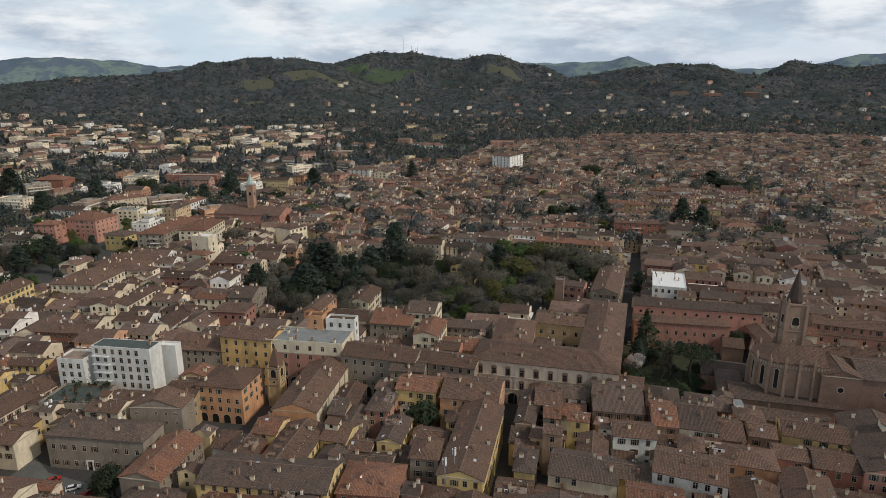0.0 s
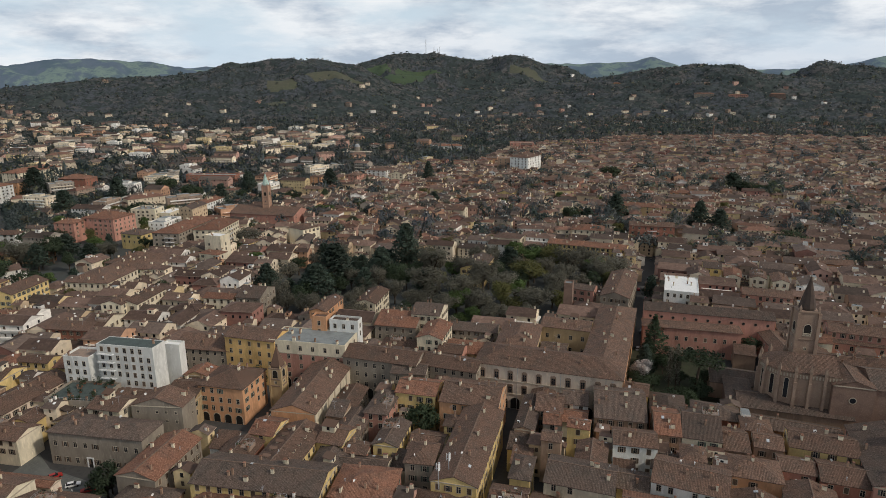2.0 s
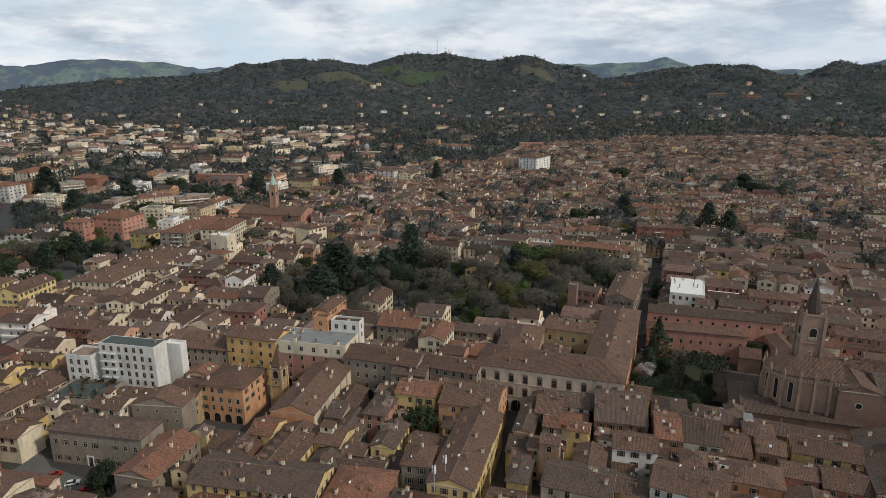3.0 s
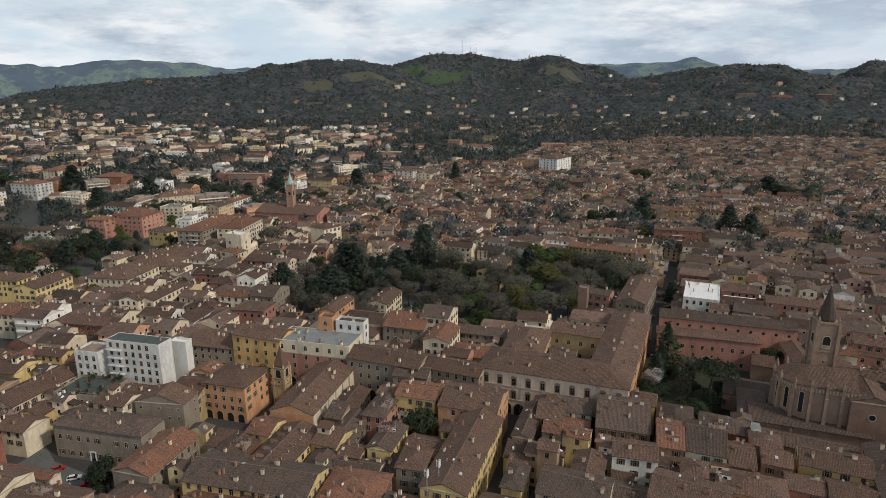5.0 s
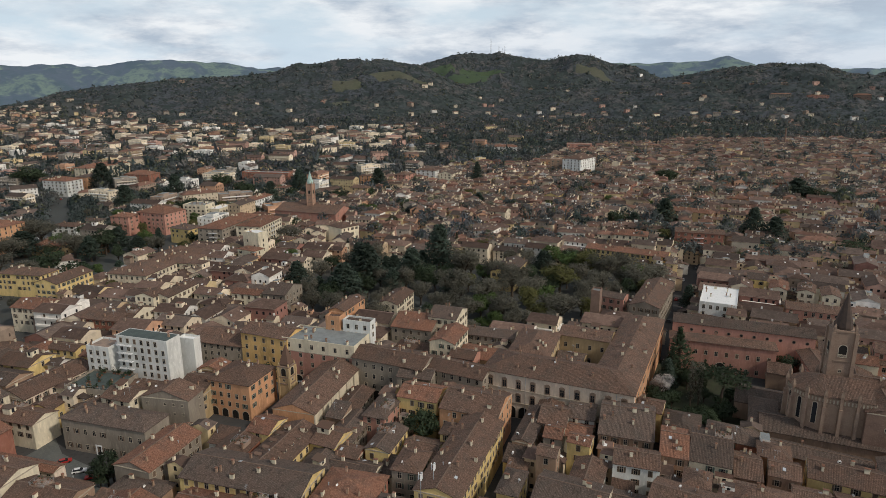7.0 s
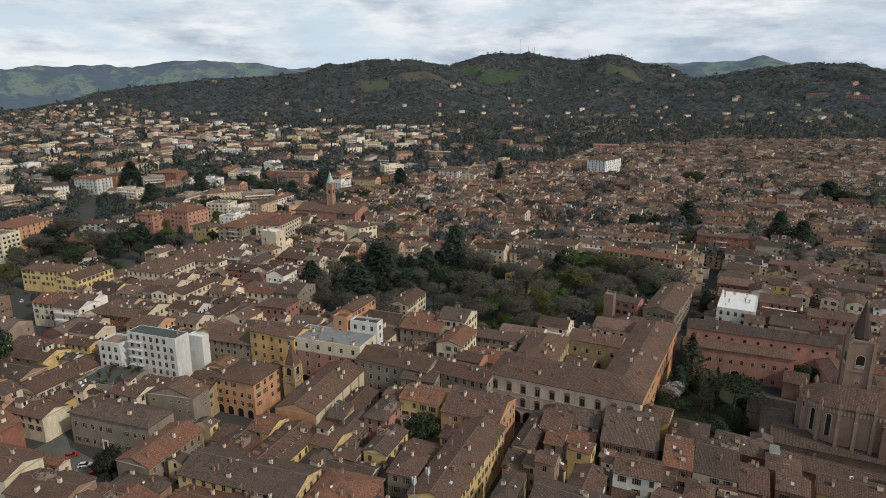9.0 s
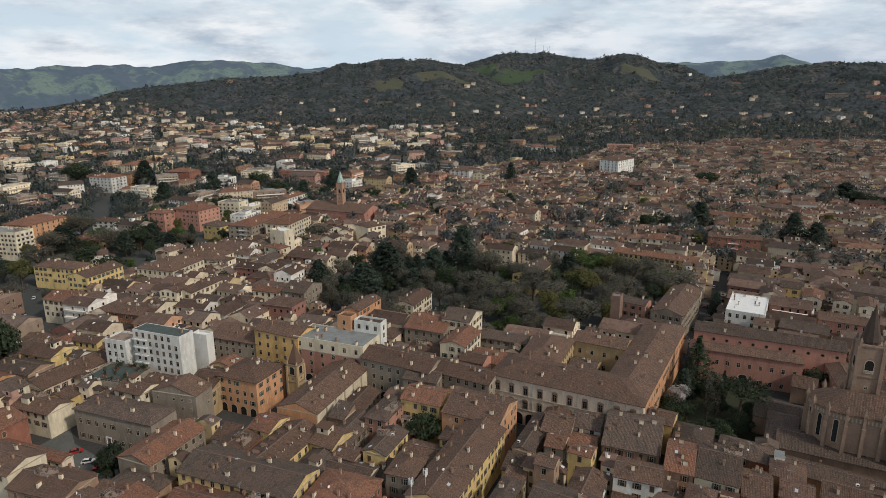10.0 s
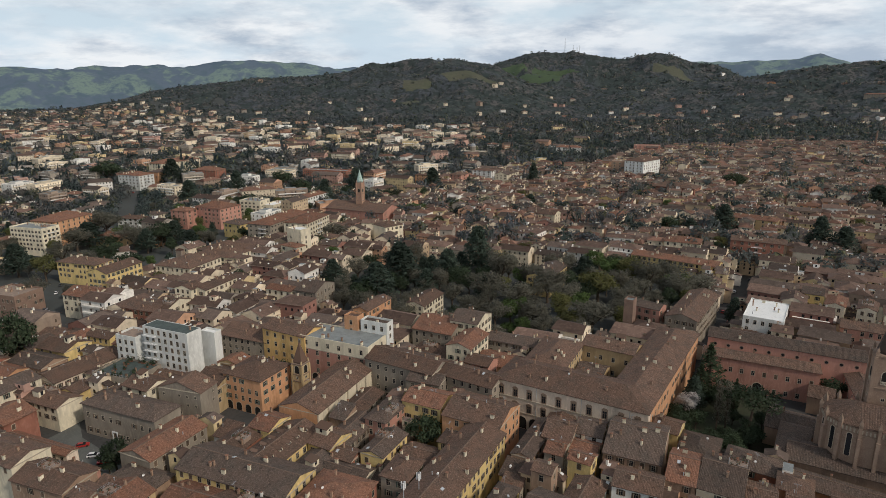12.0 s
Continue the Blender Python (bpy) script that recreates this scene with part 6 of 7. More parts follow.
def tree_meshes(kind, seed):
    """A trunk with limbs and a crown, for a tree one unit of 10 m high."""
    rng = random.Random(seed)
    b, v = Build(), []
    if kind in ("bare", "green", "olive", "laurel", "blossom"):
        limb(b, (0, 0, -0.5), (rng.uniform(-.3, .3), rng.uniform(-.3, .3), 3.4), 0.32, 0.2)
        for i in range(9):
            a = i * 2.4 + rng.uniform(-.4, .4)
            r, z = rng.uniform(1.2, 3.1), rng.uniform(4.6, 8.4)
            limb(b, (0, 0, rng.uniform(2.0, 3.4)), (r * math.cos(a), r * math.sin(a), z), 0.14, 0.04, 4)
            if kind == "bare":
                leaves(v, rng, (r * math.cos(a), r * math.sin(a), z), (1.5, 1.5, 1.5), 230, 0.36, 0, 0.25)
            else:
                leaves(v, rng, (r * math.cos(a), r * math.sin(a), z), (1.5, 1.5, 1.2), 210, 0.44)
        leaves(v, rng, (0, 0, 6.4), (2.9, 2.9, 2.9), 760, 0.38 if kind == "bare" else 0.46, 0, 0.6)
    elif kind == "cedar":
        limb(b, (0, 0, -0.5), (0, 0, 9.4), 0.34, 0.05)
        for i in range(11):
            z = 2.0 + i * 0.68
            reach = 3.6 * (1 - (i / 11.5) ** 1.6) + 0.3
            for k in range(4):
                a = i * 1.1 + k * 1.57 + rng.uniform(-.3, .3)
                q = reach * rng.uniform(0.55, 0.85)
                limb(b, (0, 0, z), (q * math.cos(a), q * math.sin(a), z + 0.3), 0.08, 0.03, 4)
                leaves(v, rng, (q * math.cos(a) * 0.8, q * math.sin(a) * 0.8, z + 0.3), (reach * 0.5, reach * 0.5, 0.4), 90, 0.46, 0.6)
    elif kind == "cypress":
        limb(b, (0, 0, -0.5), (0, 0, 9.5), 0.25, 0.04)
        for i in range(12):
            z = 0.9 + i * 0.75
            r = 1.25 * math.sin(math.pi * min(1, (i + 2.5) / 13.5)) + 0.12
            leaves(v, rng, (rng.uniform(-.15, .15), rng.uniform(-.15, .15), z), (r, r, 0.7), 110, 0.34)
    elif kind == "poplar":
        limb(b, (0, 0, -0.5), (0, 0, 9.6), 0.2, 0.03)
        for i in range(26):
            a, z = i * 2.4, 1.2 + i * 0.3
            limb(b, (0, 0, z), (0.7 * math.cos(a), 0.7 * math.sin(a), z + 1.7), 0.05, 0.015, 4)
            leaves(v, rng, (0.5 * math.cos(a), 0.5 * math.sin(a), z + 1.2), (0.45, 0.45, 0.9), 40, 0.26, 0, 0.2)
    elif kind == "pine":
        limb(b, (0.5, 0, -0.5), (-0.6, 0.2, 6.6), 0.28, 0.16)
        for i in range(12):
            a = i * 2.4
            r = 0.6 + 2.6 * (i / 12) ** 0.6
            q = (-0.6 + r * math.cos(a), 0.2 + r * math.sin(a), 8.1 - 0.1 * r * r * 0.7 + rng.uniform(-.2, .2))
            limb(b, (-0.6, 0.2, 6.0), q, 0.1, 0.04, 4)
            leaves(v, rng, q, (1.35, 1.35, 0.75), 150, 0.36, 0.2)
    crown = mesh("crown", v, [(i, i + 1, i + 2) for i in range(0, len(v), 3)], [LEAF[{"cypress": "laurel", "poplar": "bare", "pine": "laurel"}.get(kind, kind)]])
    heart = Vector((0, 0, 4.5))
    crown.polygons.foreach_set("use_smooth", [True] * len(crown.polygons))
    crown.normals_split_custom_set_from_vertices([tuple(((p - heart).normalized() + Vector((0, 0, 0.35)) + 0.5 * Vector(crown.polygons[i // 3].normal)).normalized()) for i, p in enumerate(v)])
    return b.make("trunk", [BARK], True), crown


TREES = {k: [tree_meshes(k, 7 * i + len(k)) for i in range(3)] for k in ("bare", "green", "olive", "laurel", "cedar")}
TREES.update({k: [tree_meshes(k, 5)] for k in ("cypress", "poplar", "pine", "blossom")})
TREE_WORDS = {"bare": "bare grey-brown broadleaf tree in early spring", "green": "broadleaf tree in fresh green spring leaf", "olive": "broadleaf tree with yellowish opening buds", "laurel": "dark evergreen broadleaf tree",
              "cedar": "large dark green cedar with tiered branches", "cypress": "dark columnar conifer tree", "poplar": "slender bare upright poplar tree", "pine": "umbrella pine with a flat green crown", "blossom": "small tree full of white blossom"}


def tree(kind, x, y, high, wide=1.0, turn=None, group=""):
    """A tree: its foot, its height, and its width against the usual for its kind."""
    top = new("tree")
    s = high / 10.0
    top.matrix_basis = pose(x, y, land(x, y), 0, 0, rnd.uniform(0, 360) if turn is None else turn) @ Matrix.Diagonal((s * wide, s * wide, s, 1))
    trunk, crown = rnd.choice(TREES[kind])
    child("trunk", trunk, top)
    child("crown", crown, top)
    return tagged(top, TREE_WORDS[kind], "tree", group)


tree("laurel", -80.4, 169.0, 5.7, 1.37)
tree("bare", -78.0, 172.2, 5.7, 1.37)
tree("laurel", -82.6, 165.1, 4.8, 1.41)
tree("laurel", 103.2, 217.6, 10.8, 1.32)
tree("laurel", 104.7, 208.1, 9.3, 1.34)
tree("laurel", 111.0, 207.0, 9.3, 1.34)
tree("laurel", 117.8, 207.3, 8.5, 1.49)
tree("cedar", 111.9, 235.8, 15.4, 0.84)
tree("laurel", 126.5, 243.2, 10.7, 1.07)
tree("laurel", 125.1, 212.2, 8.7, 1.32)
tree("cedar", -28.9, 368.3, 29.1, 1.33)
tree("cedar", -37.1, 342.9, 24.0, 1.34)
tree("cedar", 14.6, 403.5, 33.2, 0.88)
tree("cedar", -1.4, 376.9, 23.9, 1.16)
tree("cedar", -66.8, 354.3, 21.5, 1.04)
tree("cedar", -10.3, 354.6, 17.5, 1.13)
tree("laurel", 7.4, 363.7, 17.8, 1.19)
tree("laurel", -42.1, 330.0, 10.2, 1.56)
tree("cedar", 81.3, 387.4, 19.0, 1.38)
tree("bare", 31.2, 383.7, 22.4, 1.49)
tree("bare", 26.2, 346.4, 20.4, 1.59)
tree("bare", 41.8, 331.4, 19.6, 1.39)
tree("bare", 51.5, 313.2, 15.5, 1.67)
tree("bare", 58.9, 352.0, 20.8, 1.39)
tree("bare", 115.2, 371.8, 22.3, 1.19)
tree("bare", 128.4, 384.2, 19.3, 1.43)
tree("bare", 133.0, 355.7, 21.7, 1.79)
tree("bare", 80.3, 310.2, 17.1, 1.84)
tree("bare", 97.7, 332.9, 18.4, 1.30)
tree("bare", 50.1, 371.4, 18.1, 1.43)
tree("bare", 66.6, 331.6, 19.7, 1.19)
tree("bare", 107.8, 352.3, 17.6, 1.19)
tree("bare", 20.6, 314.2, 15.6, 1.43)
tree("bare", 32.4, 310.0, 15.4, 1.43)
tree("olive", 87.4, 357.7, 19.5, 1.62)
tree("olive", 107.3, 384.1, 20.9, 1.30)
tree("green", 99.6, 391.0, 18.3, 1.51)
tree("green", 75.1, 332.7, 14.9, 1.32)
tree("olive", 70.3, 310.5, 12.5, 1.64)
tree("green", 39.8, 315.9, 14.1, 1.46)
tree("green", 40.7, 299.2, 8.1, 1.75)
tree("bare", 54.7, 298.0, 12.0, 1.48)
tree("bare", 62.1, 302.1, 11.4, 1.42)
tree("cypress", 119.2, 244.9, 25.1, 1.67)
tree("blossom", 108.7, 230.4, 11.3, 1.11)
tree("poplar", 117.3, 223.8, 18.6, 0.92)
tree("poplar", 120.3, 223.9, 18.7, 0.92)
tree("pine", 126.7, 220.1, 19.8, 1.28)
tree("cypress", 127.5, 239.1, 13.5, 1.37)
tree("laurel", 165.8, 249.6, 11.5, 1.19)
tree("laurel", 17.4, 194.2, 15.5, 1.05)
tree("cedar", 152.2, 330.4, 15.6, 0.84)
tree("laurel", 178.8, 315.7, 12.4, 1.26)
tree("cedar", 250.1, 478.3, 30.3, 0.88)
tree("cedar", 261.4, 467.6, 25.0, 1.25)
tree("laurel", 295.6, 426.8, 17.4, 1.90)
tree("cedar", 197.7, 524.6, 29.0, 1.09)
tree("cedar", 171.1, 518.1, 18.0, 1.43)
tree("laurel", 156.2, 518.1, 20.4, 1.19)
tree("cypress", 150.6, 518.1, 17.8, 1.01)
tree("laurel", 271.2, 764.6, 22.8, 1.90)
tree("cedar", 368.0, 649.4, 27.8, 1.57)
tree("laurel", 382.3, 638.4, 20.8, 1.59)
tree("laurel", 407.5, 638.2, 19.7, 1.19)
tree("cedar", -66.5, 709.2, 30.6, 1.11)
tree("laurel", -71.8, 658.4, 19.0, 1.19)
tree("cedar", 45.7, 753.9, 32.2, 0.70)
tree("cedar", 45.1, 618.7, 17.7, 1.17)
tree("cedar", 146.0, 791.2, 17.0, 1.00)
tree("green", -57.9, 563.7, 16.3, 1.79)
tree("cypress", 25.4, 446.2, 17.2, 1.06)
tree("laurel", -27.2, 594.4, 17.1, 1.59)
tree("laurel", -45.4, 227.8, 17.0, 0.50)
tree("laurel", -93.7, 221.0, 6.8, 1.36)
tree("green", -111.3, 396.9, 10.3, 1.42)
tree("olive", -120.1, 400.9, 10.4, 1.19)
tree("cedar", -225.5, 449.6, 19.8, 1.41)
tree("cedar", -202.3, 433.1, 16.5, 1.43)
tree("laurel", -231.4, 441.1, 22.1, 1.19)
tree("cedar", -155.5, 297.4, 8.7, 0.50)
tree("laurel", -162.4, 225.1, 33.5, 0.65)
tree("laurel", -78.2, 169.9, 13.0, 0.99)
tree("bare", -249.3, 432.9, 19.7, 1.79)
tree("bare", -296.6, 467.3, 21.8, 1.79)
tree("cedar", -286.2, 432.8, 20.5, 1.88)
tree("laurel", 126.8, 218.1, 7.9, 1.34)
tree("laurel", 133.1, 225.2, 8.7, 1.19)
tree("cypress", 114.9, 240.5, 18.2, 1.71)
tree("laurel", 108.2, 209.9, 7.5, 1.34)
tree("laurel", 110.2, 223.0, 8.5, 1.20)
tree("laurel", 121.2, 238.5, 9.5, 0.92)
tree("laurel", 124.0, 228.0, 7.0, 1.10)
tree("laurel", 118.3, 212.9, 7.7, 1.34)
tree("laurel", 104.0, 227.6, 8.1, 0.87)
tree("laurel", -476.5, 719.6, 33.3, 1.49)
tree("cedar", -389.5, 718.7, 35.5, 1.11)
tree("cedar", -306.0, 610.6, 26.5, 1.25)
tree("laurel", -222.3, 572.4, 21.4, 1.65)
tree("cedar", -277.2, 659.9, 31.1, 1.00)
tree("laurel", -104.2, 437.2, 15.9, 1.32)
tree("cedar", -164.0, 625.5, 28.0, 1.00)
tree("laurel", -204.3, 659.4, 23.9, 1.32)
tree("bare", -104.2, 467.6, 18.7, 1.49)
tree("olive", -145.0, 437.1, 13.6, 1.59)
tree("laurel", -250.3, 717.4, 24.8, 1.26)
tree("cedar", -158.4, 716.5, 28.1, 1.07)
tree("laurel", -98.5, 641.4, 18.7, 1.43)
tree("bare", -268.2, 381.9, 18.9, 1.49)
tree("bare", -286.8, 419.4, 20.4, 1.49)
tree("olive", -254.2, 349.9, 17.7, 1.34)
tree("bare", -238.1, 364.9, 18.7, 1.56)
tree("laurel", -237.2, 386.0, 18.3, 1.49)
tree("bare", -226.8, 308.8, 17.9, 1.32)
tree("laurel", -208.7, 368.9, 17.2, 1.49)
tree("cedar", -231.6, 422.6, 19.3, 1.25)
tree("bare", -308.5, 470.6, 22.4, 1.49)
tree("laurel", -344.8, 477.0, 21.1, 1.49)
tree("green", -270.7, 449.1, 15.7, 1.43)
tree("cedar", -279.4, 355.9, 23.1, 1.25)



mast(167, 3537, land(167, 3537), 82, 3.4)
mast(210, 3535, land(210, 3535), 40, 2.4)
mast(229, 3534, land(229, 3534), 32, 2.4)
mast(241, 3533, land(241, 3533), 44, 2.4)
hill_block(798, 2552, land(798, 2552) + 2, 34, 16, -17, 10, "cream", 3, "cream hillside villa block with red roofs")
hill_block(855, 2464, land(855, 2464) + 2, 28, 16, -19, 11, "orange", 3, "orange hillside mansion with red roofs")
hill_block(1043, 2123, land(1043, 2123) + 2, 62, 16, -26, 10, "grey", 3, "long grey hospital building on the wooded hill")
hill_block(1139, 2081, land(1139, 2081) + 2, 62, 16, -28, 9, "pink", 3, "long pink monastery wing on the wooded hill")
hill_block(1256, 2048, land(1256, 2048) + 2, 48, 22, -31, 15, "brick", 3, "large brick monastery church block on the hill")


def patch(name, ring, mat, label):
    """A level piece of ground laid on the plain."""
    me = mesh(name, [(x, y, 0.05) for x, y in ring] + [(x, y, -0.3) for x, y in ring], [tuple(range(len(ring)))] + [(i, i + len(ring), (i + 1) % len(ring) + len(ring), (i + 1) % len(ring)) for i in range(len(ring))], [mat])
    return tagged(new(name, me), label, "ground", "", "structure")


patch("park_ground", PARK, SOIL, "dark leaf-strewn park ground under trees")
patch("courtyard", ((-112, 196), (-104, 187), (-82, 176), (-74, 168), (-84, 165), (-108, 172), (-116, 184)), YARD, "grey-green gravel courtyard")


def clash_house(x, y):
    for bx, by, bw, bd, brot in BASE:
        c, s = math.cos(radians(brot)), math.sin(radians(brot))
        if abs((x - bx) * c + (y - by) * s) < bw / 2 + 2 and abs(-(x - bx) * s + (y - by) * c) < bd / 2 + 2:
            return True
    return False


def park_trees():
    made = []
    for _ in range(4000):
        x, y = rnd.uniform(-75, 155), rnd.uniform(280, 424)
        if len(made) > 95 or not inside(x, y, PARK) or any(math.hypot(x - px, y - py) < 8.0 for px, py in made) or clash_house(x, y):
            continue
        made.append((x, y))
        left = x < 25
        tree(rnd.choice(("cedar", "laurel", "bare", "bare") if left else ("bare", "bare", "bare", "olive", "green", "laurel")), x, y, rnd.uniform(11, 17), rnd.uniform(0.95, 1.3), group="park trees")


park_trees()
patch("garden_ground", ((100, 226), (118, 214), (146, 204), (158, 216), (140, 254), (118, 268), (106, 250)), GARDEN, "dark planted garden ground beside the convent")


def car_meshes(paint):
    b = Build()
    side = [(-2.1, 0.35), (2.1, 0.35), (2.15, 0.75), (1.1, 0.92), (-2.0, 0.95), (-2.15, 0.7)]
    k = len(b.v)
    b.v += [(x, -0.85, z) for x, z in side] + [(x, 0.85, z) for x, z in side]
    n = len(side)
    b.f += [tuple(range(k, k + n)), tuple(range(k + 2 * n - 1, k + n - 1, -1))] + [(k + i, k + n + i, k + n + (i + 1) % n, k + (i + 1) % n) for i in range(n)]
    b.s += [0] * (n + 2)
    body = b.make("body", [paint])
    b = Build()
    lo, hi = [(-1.9, -0.8), (1.0, -0.8), (1.0, 0.8), (-1.9, 0.8)], [(-1.4, -0.62), (0.3, -0.62), (0.3, 0.62), (-1.4, 0.62)]
    k = len(b.v)
    b.v += [(x, y, 0.93) for x, y in lo] + [(x, y, 1.45) for x, y in hi]
    b.f += [(k + i, k + (i + 1) % 4, k + 4 + (i + 1) % 4, k + 4 + i) for i in range(4)] + [(k + 4, k + 5, k + 6, k + 7)]
    b.s += [0, 0, 0, 0, 1]
    return body, b.make("cabin", [PANE, paint])


PAINT = [("white", car_meshes(material("white_car_paint", (0.7, 0.7, 0.7), 0.3))), ("dark grey", car_meshes(material("grey_car_paint", (0.06, 0.065, 0.07), 0.3))), ("red", car_meshes(material("red_car_paint", (0.35, 0.03, 0.025), 0.3))), ("silver", car_meshes(material("silver_car_paint", (0.4, 0.41, 0.42), 0.3)))]
WHEEL = Build().prism(disc(0.32, 10), -0.1, 0.1).make("wheel", [material("tyre_rubber", (0.02, 0.02, 0.02), 0.8)])


def car(x, y, turn):
    word, (body, cabin) = rnd.choice(PAINT)
    t = new("car")
    t.matrix_basis = pose(x, y, 0.0, 0, 0, turn)
    child("body", body, t)
    child("cabin", cabin, t)
    for wx in (-1.35, 1.35):
        for wy in (-0.8, 0.8):
            child("wheel", WHEEL, t, pose(wx, wy, 0.32, 90))
    return tagged(t, f"{word} parked car on the asphalt", "car", "parked cars")


def parked_cars():
    for ax, ay, bx, by, half in STREETS:
        if half < 3.8:
            continue
        n = int(math.hypot(bx - ax, by - ay) / (9 if half > 5 else 16))
        turn = math.degrees(math.atan2(by - ay, bx - ax))
        for i in range(min(n, 7)):
            k = (i + rnd.uniform(0.2, 0.8)) / n
            s = rnd.choice((-1, 1)) * (half - 1.6)
            car(ax + (bx - ax) * k - math.sin(radians(turn)) * s, ay + (by - ay) * k + math.cos(radians(turn)) * s, turn)
    for row in range(4):                       # the car park on the square
        for i in range(7):
            if rnd.random() < 0.8:
                car(-295.8 - 13 + i * 4.2, 663.7 - 14 + row * 10, 80 + rnd.uniform(-4, 4))
    for x, y, turn in ((-92, 177, 20), (-86, 174, 200), (-100, 182, 35)):
        car(x, y, turn)


parked_cars()


def phone_mast(x, y, z):
    t = new("phone_mast")
    t.matrix_basis = pose(x, y, z)
    child("pole", Build().prism(disc(0.12, 8), -3, 5.2).make("pole", [METAL]), t)
    for i in range(3):
        m = pose(0, 0, 0, 0, 0, 120 * i + 20)
        child("antenna_panel", Build().box(-0.22, -0.62, 3.0, 0.22, -0.42, 5.0).box(-0.04, -0.42, 3.4, 0.04, 0, 3.5).box(-0.04, -0.42, 4.5, 0.04, 0, 4.6).make("antenna_panel", [WHITE]), t, m)
    return tagged(t, "rooftop phone mast with three white panels", "phone mast", "phone masts")


phone_mast(19.9, 149.4, 15.5)
phone_mast(23.1, 153.9, 15.5)


def scatter_trees():
    """Garden trees between the villas and in the courtyards."""
    count = 0
    while count < 165:
        az, r = rnd.uniform(-46, 40), rnd.uniform(250, 700)
        x, y = spot(az, r)
        green = villas(x, y)
        if rnd.random() > (0.95 if green > 0.4 else 0.10) or on_street(x, y, 1.0) or in_open(x, y, 1.0):
            continue
        if clash(x, y, 3, 3, 0, BASE, 0.0) and green > 0.4:
            continue
        if green < 0.4 and (clash(x, y, 5, 5, 0, [p for p in BASE if p[1] < 330], 0.0)):
            continue
        kind = rnd.choice(("bare", "bare", "bare", "laurel", "cedar", "olive", "green", "laurel"))
        tree(kind, x, y, rnd.uniform(9, 15) if green > 0.4 else rnd.uniform(11, 17), rnd.uniform(0.8, 1.15), group="garden trees")
        count += 1


scatter_trees()


def woodland():
    """The woods on plain and hills: crowns of a score of leaf masses each."""
    rng = np.random.RandomState(4)
    shapes = []
    for k in range(18):                        # plain crowns for far trees, finer ones nearer
        n, leaf = ((17, 0.40), (38, 0.27), (90, 0.18))[k // 6]
        d = rng.normal(size=(n, 3))
        d /= np.linalg.norm(d, axis=1)[:, None]
        d[:, 2] = np.abs(d[:, 2]) * 1.1 - 0.28
        p = d * rng.uniform(0.68, 1.0, (n, 1)) * rng.uniform(0.85, 1.12, (n, 1))
        a, c = rng.normal(size=(n, 3)), rng.normal(size=(n, 3))
        a -= 0.75 * (a * d).sum(1)[:, None] * d
        c -= 0.75 * (c * d).sum(1)[:, None] * d
        tri = np.stack([p - a * leaf * 0.7, p + a * leaf * 0.7, p + c * leaf], 1)
        out = d + np.array([0, 0, 0.5])
        wrong = (np.cross(tri[:, 1] - tri[:, 0], tri[:, 2] - tri[:, 0]) * out).sum(1) < 0
        tri[wrong] = tri[wrong][:, ::-1]
        shapes.append(tri.reshape(-1, 3))
    spots = []
    pick = random.Random(9)
    while len(spots) < 50000:
        az = pick.uniform(-44, 42)
        r = 480 + 3300 * pick.random() ** 0.75 if len(spots) > 22000 else pick.uniform(600, 2050)
        x, y = spot(az, r)
        g = villas(x, y)
        if g < 0.5:
            continue
        wood = r > 1500
        slot = is_field(az, r)
        if slot and pick.random() > 0.06:
            continue
        if not wood and len(spots) > 22000:
            continue
        if wood and noise.noise((x / 210, y / 210, 5.0)) < -0.42 and pick.random() < 0.8:
            continue
        if r < 1500 and (on_street(x, y, 2) or in_open(x, y, 2)):
            continue
        spots.append((x, y, r))
    for _ in range(330):                       # clumps of tall garden trees in the old town's courtyards
        x, y = spot(pick.uniform(-14, 40), pick.uniform(440, 1400))
        if villas(x, y) < 0.5 and not in_open(x, y, 6):
            for k in range(pick.randrange(2, 8)):
                spots.append((x + pick.gauss(0, 7), y + pick.gauss(0, 5), 0))
    grid = {}
    for bx, by, bw, bd, brot in BASE:
        grid.setdefault((int(bx // 40), int(by // 40)), []).append((bx, by, bw, bd, brot))
    verts, turned = [], []
    for x, y, r in spots:
        if 0 < r < 2400:
            near = [p for i in (-1, 0, 1) for j in (-1, 0, 1) for p in grid.get((int(x // 40) + i, int(y // 40) + j), ())]
            if near and clash(x, y, 2, 2, 0, near, 0.0):
                continue
            if r > 1200 and any(abs(p[0] - x) < p[2] / 2 + 4 and -30 < y - p[1] < 0 for p in near) and pick.random() < 0.8:
                continue                       # gardens lie open in front of the villas
        size = pick.uniform(3.8, 8.4) * (1.0 if r > 2050 or r < 850 else 1.2) * (1.0 if r < 2600 else 1.0 + (r - 2600) / 4000)
        tall = (pick.uniform(0.75, 1.1) if r == 0 or r > 1900 else pick.uniform(0.85, 1.2)) if pick.random() < 0.95 else 1.8
        form = shapes[pick.randrange(6) + (0 if r > 2050 else 6 if r > 850 or (r == 0 and y > 700) else 12)]
        tri = form * np.array([size, size, size * tall])
        t = pick.uniform(0, 6.28)
        rot = np.array([[math.cos(t), -math.sin(t), 0], [math.sin(t), math.cos(t), 0], [0, 0, 1]])
        verts.append(tri @ rot.T + np.array([x, y, land(x, y) + size * 0.55 * tall + (pick.uniform(4, 9) if r == 0 else 0)]))
        turned.append(form @ rot.T + np.array([0, 0, 0.45]))
    v = np.concatenate(verts).astype(np.float32)
    me = bpy.data.meshes.new("woodland")
    n = len(v) // 3
    me.vertices.add(len(v))
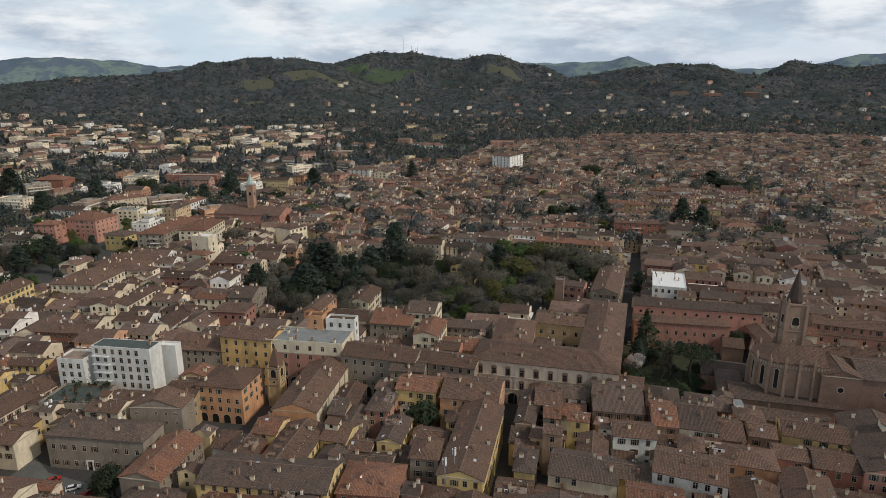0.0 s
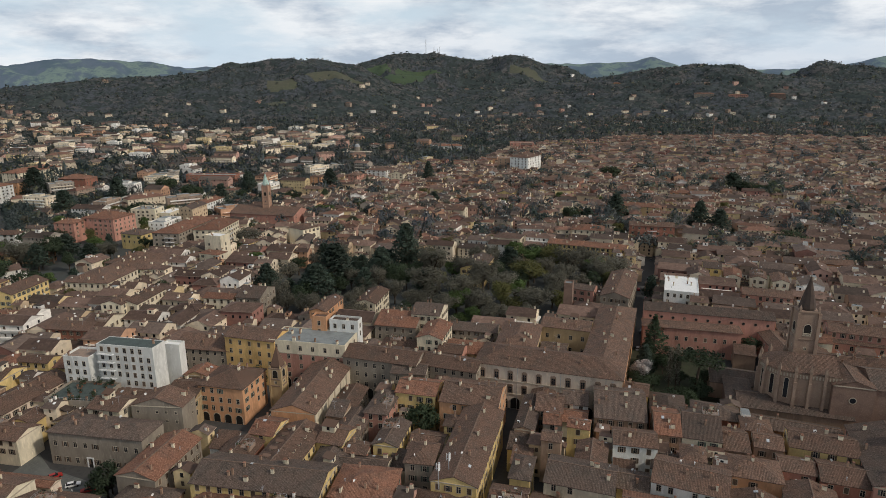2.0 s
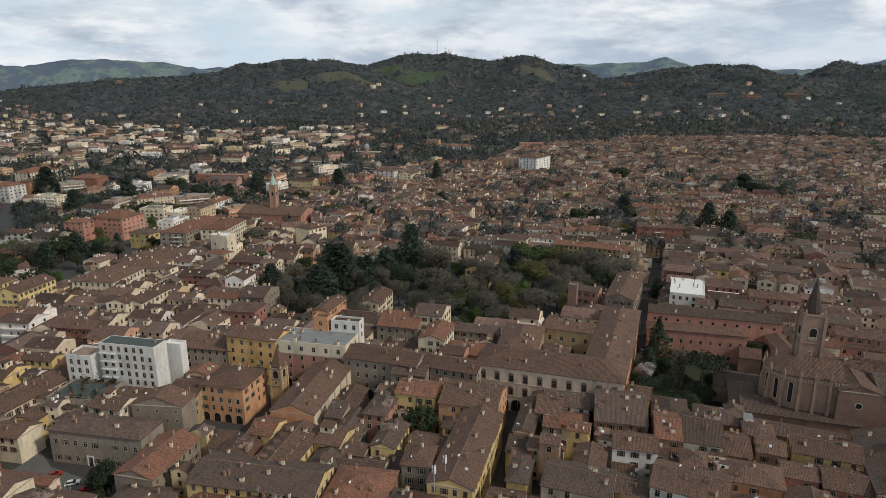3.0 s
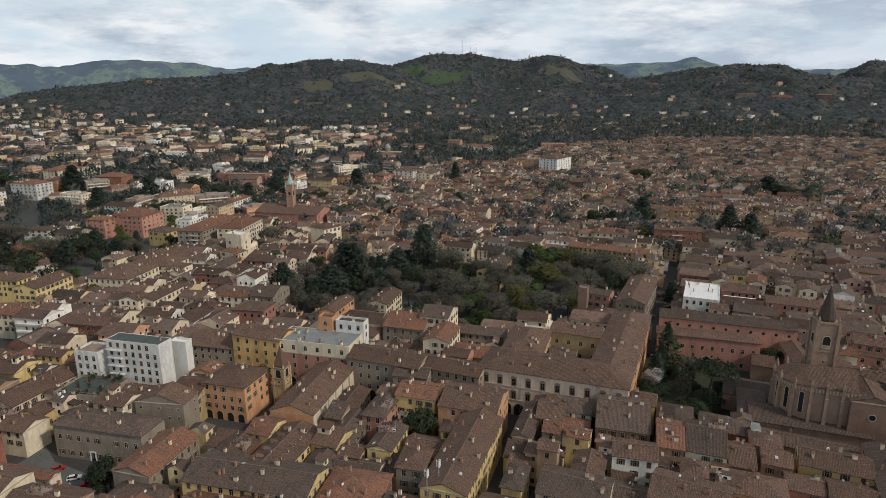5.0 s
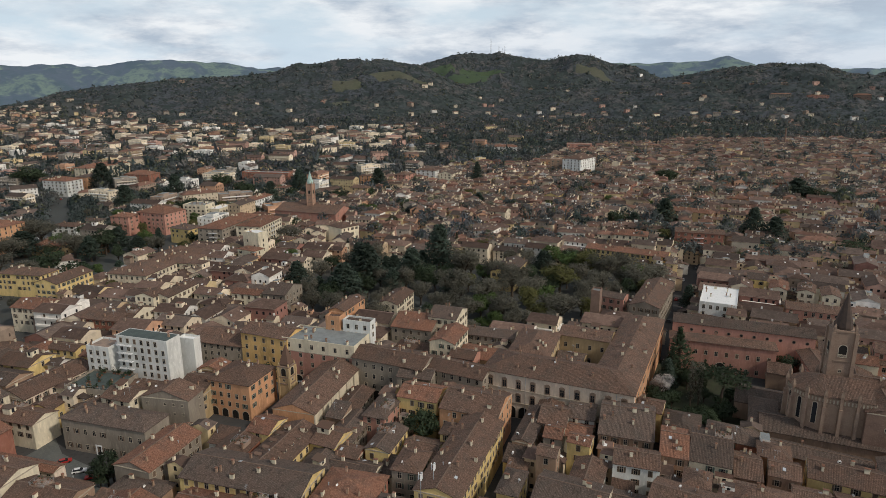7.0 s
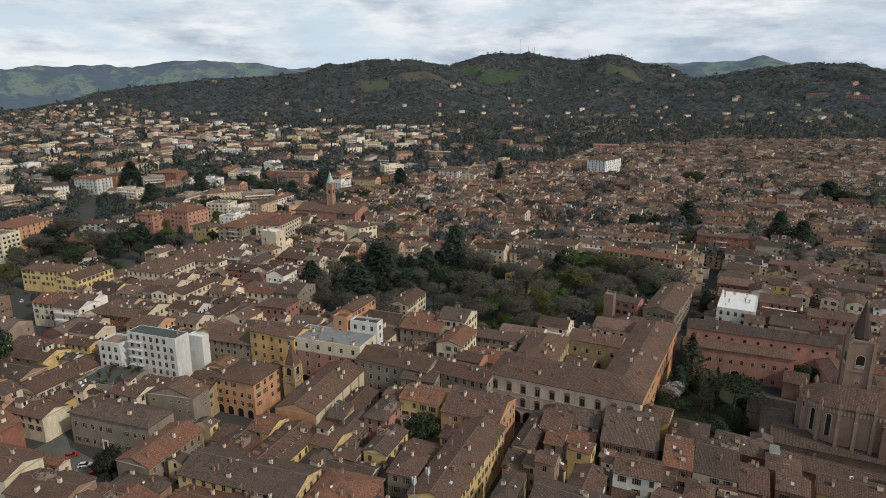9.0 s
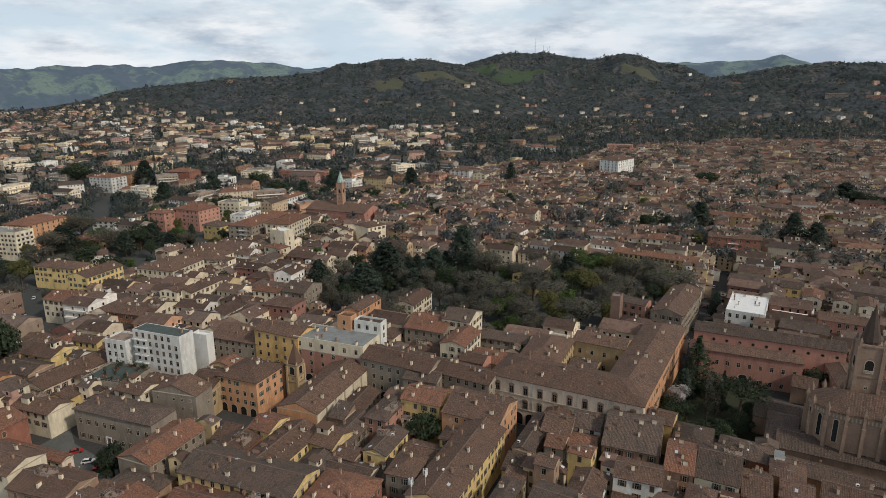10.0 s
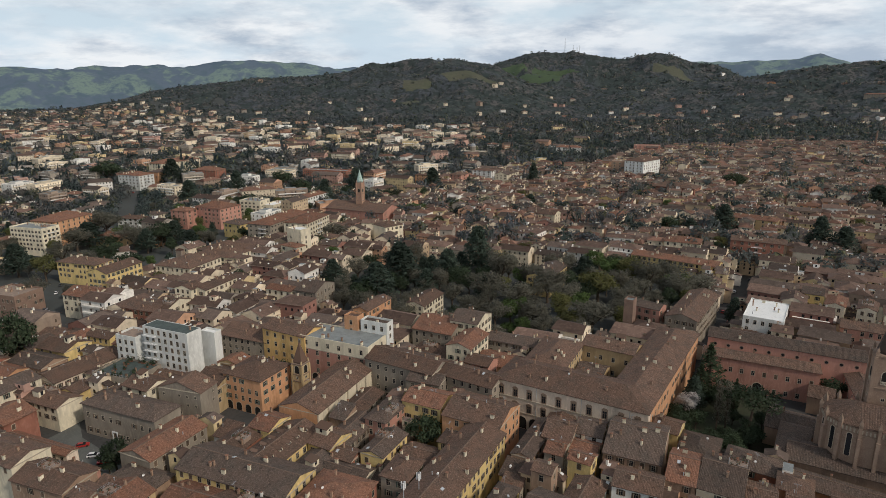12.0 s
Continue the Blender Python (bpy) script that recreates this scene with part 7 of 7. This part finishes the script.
    me.vertices.foreach_set("co", v.ravel())
    me.loops.add(len(v))
    me.loops.foreach_set("vertex_index", np.arange(len(v), dtype=np.int32))
    me.polygons.add(n)
    me.polygons.foreach_set("loop_start", np.arange(0, len(v), 3, dtype=np.int32))
    me.polygons.foreach_set("loop_total", np.full(n, 3, dtype=np.int32))
    me.materials.append(HAZED_FOREST)
    me.update()
    me.polygons.foreach_set("use_smooth", np.ones(n, dtype=bool))
    out = np.concatenate(turned)
    out /= np.linalg.norm(out, axis=1)[:, None]
    me.normals_split_custom_set_from_vertices(out.tolist())
    return tagged(new("woodland", me), "mixed dark woods of bare and evergreen trees on the hills", "woods", "", "stuff")


woodland()


def canopy():
    """The closed roof of the woods: one rolling sheet of crowns, open round houses and over fields."""
    cells = {}
    for p in BASE:
        if p[1] > 900:
            cells.setdefault((int(p[0] // 50), int(p[1] // 50)), []).append(p)
    turns = [-44 + 0.2 * i for i in range(431)]
    rings = []
    r = 1420.0
    while r < 3750:
        rings.append(r)
        r += 8.0 if r < 2400 else 10.0
    pts, level = [], []
    for r in rings:
        edge = np.interp(r, [1420, 2300, 2800, 3100], [-22, -28, -34.5, -46])
        for a in turns:
            x, y = spot(a + 0.06 * noise.noise((a * 9, r / 11, 2.0)), r)
            z = land(x, y)
            k = 1.0
            if a < edge or villas(x, y) < 0.8 or is_field(a, r):
                k = 0.0
            elif noise.noise((x / 150, y / 150, 8.0)) < np.interp(r, [1420, 1700, 2000, 2600], [0.6, 0.2, -0.2, -0.6]):
                k = 0.0
            else:
                for i in (-1, 0, 1):
                    for j in (-1, 0, 1):
                        for p in cells.get((int(x // 50) + i, int(y // 50) + j), ()):
                            if abs(p[0] - x) < 18 and -30 < y - p[1] < 14:
                                k = 0.0
            bump = abs(noise.noise((x / 13, y / 13, 4.0))) + 0.6 * noise.noise((x / 5.5, y / 5.5, 6.0))
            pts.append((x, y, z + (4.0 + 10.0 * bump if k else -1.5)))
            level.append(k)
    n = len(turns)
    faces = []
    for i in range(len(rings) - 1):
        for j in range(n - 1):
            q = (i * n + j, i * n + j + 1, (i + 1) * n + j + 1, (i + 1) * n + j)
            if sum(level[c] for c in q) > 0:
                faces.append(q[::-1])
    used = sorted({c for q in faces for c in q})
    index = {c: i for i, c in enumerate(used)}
    me = mesh("woodland_canopy", [pts[c] for c in used], [tuple(index[c] for c in q) for q in faces], [SHADED_CANOPY], smooth=True)
    return tagged(new("woodland_canopy", me), "closed grey-green canopy of bare and evergreen woods", "woods", "", "stuff")


canopy()
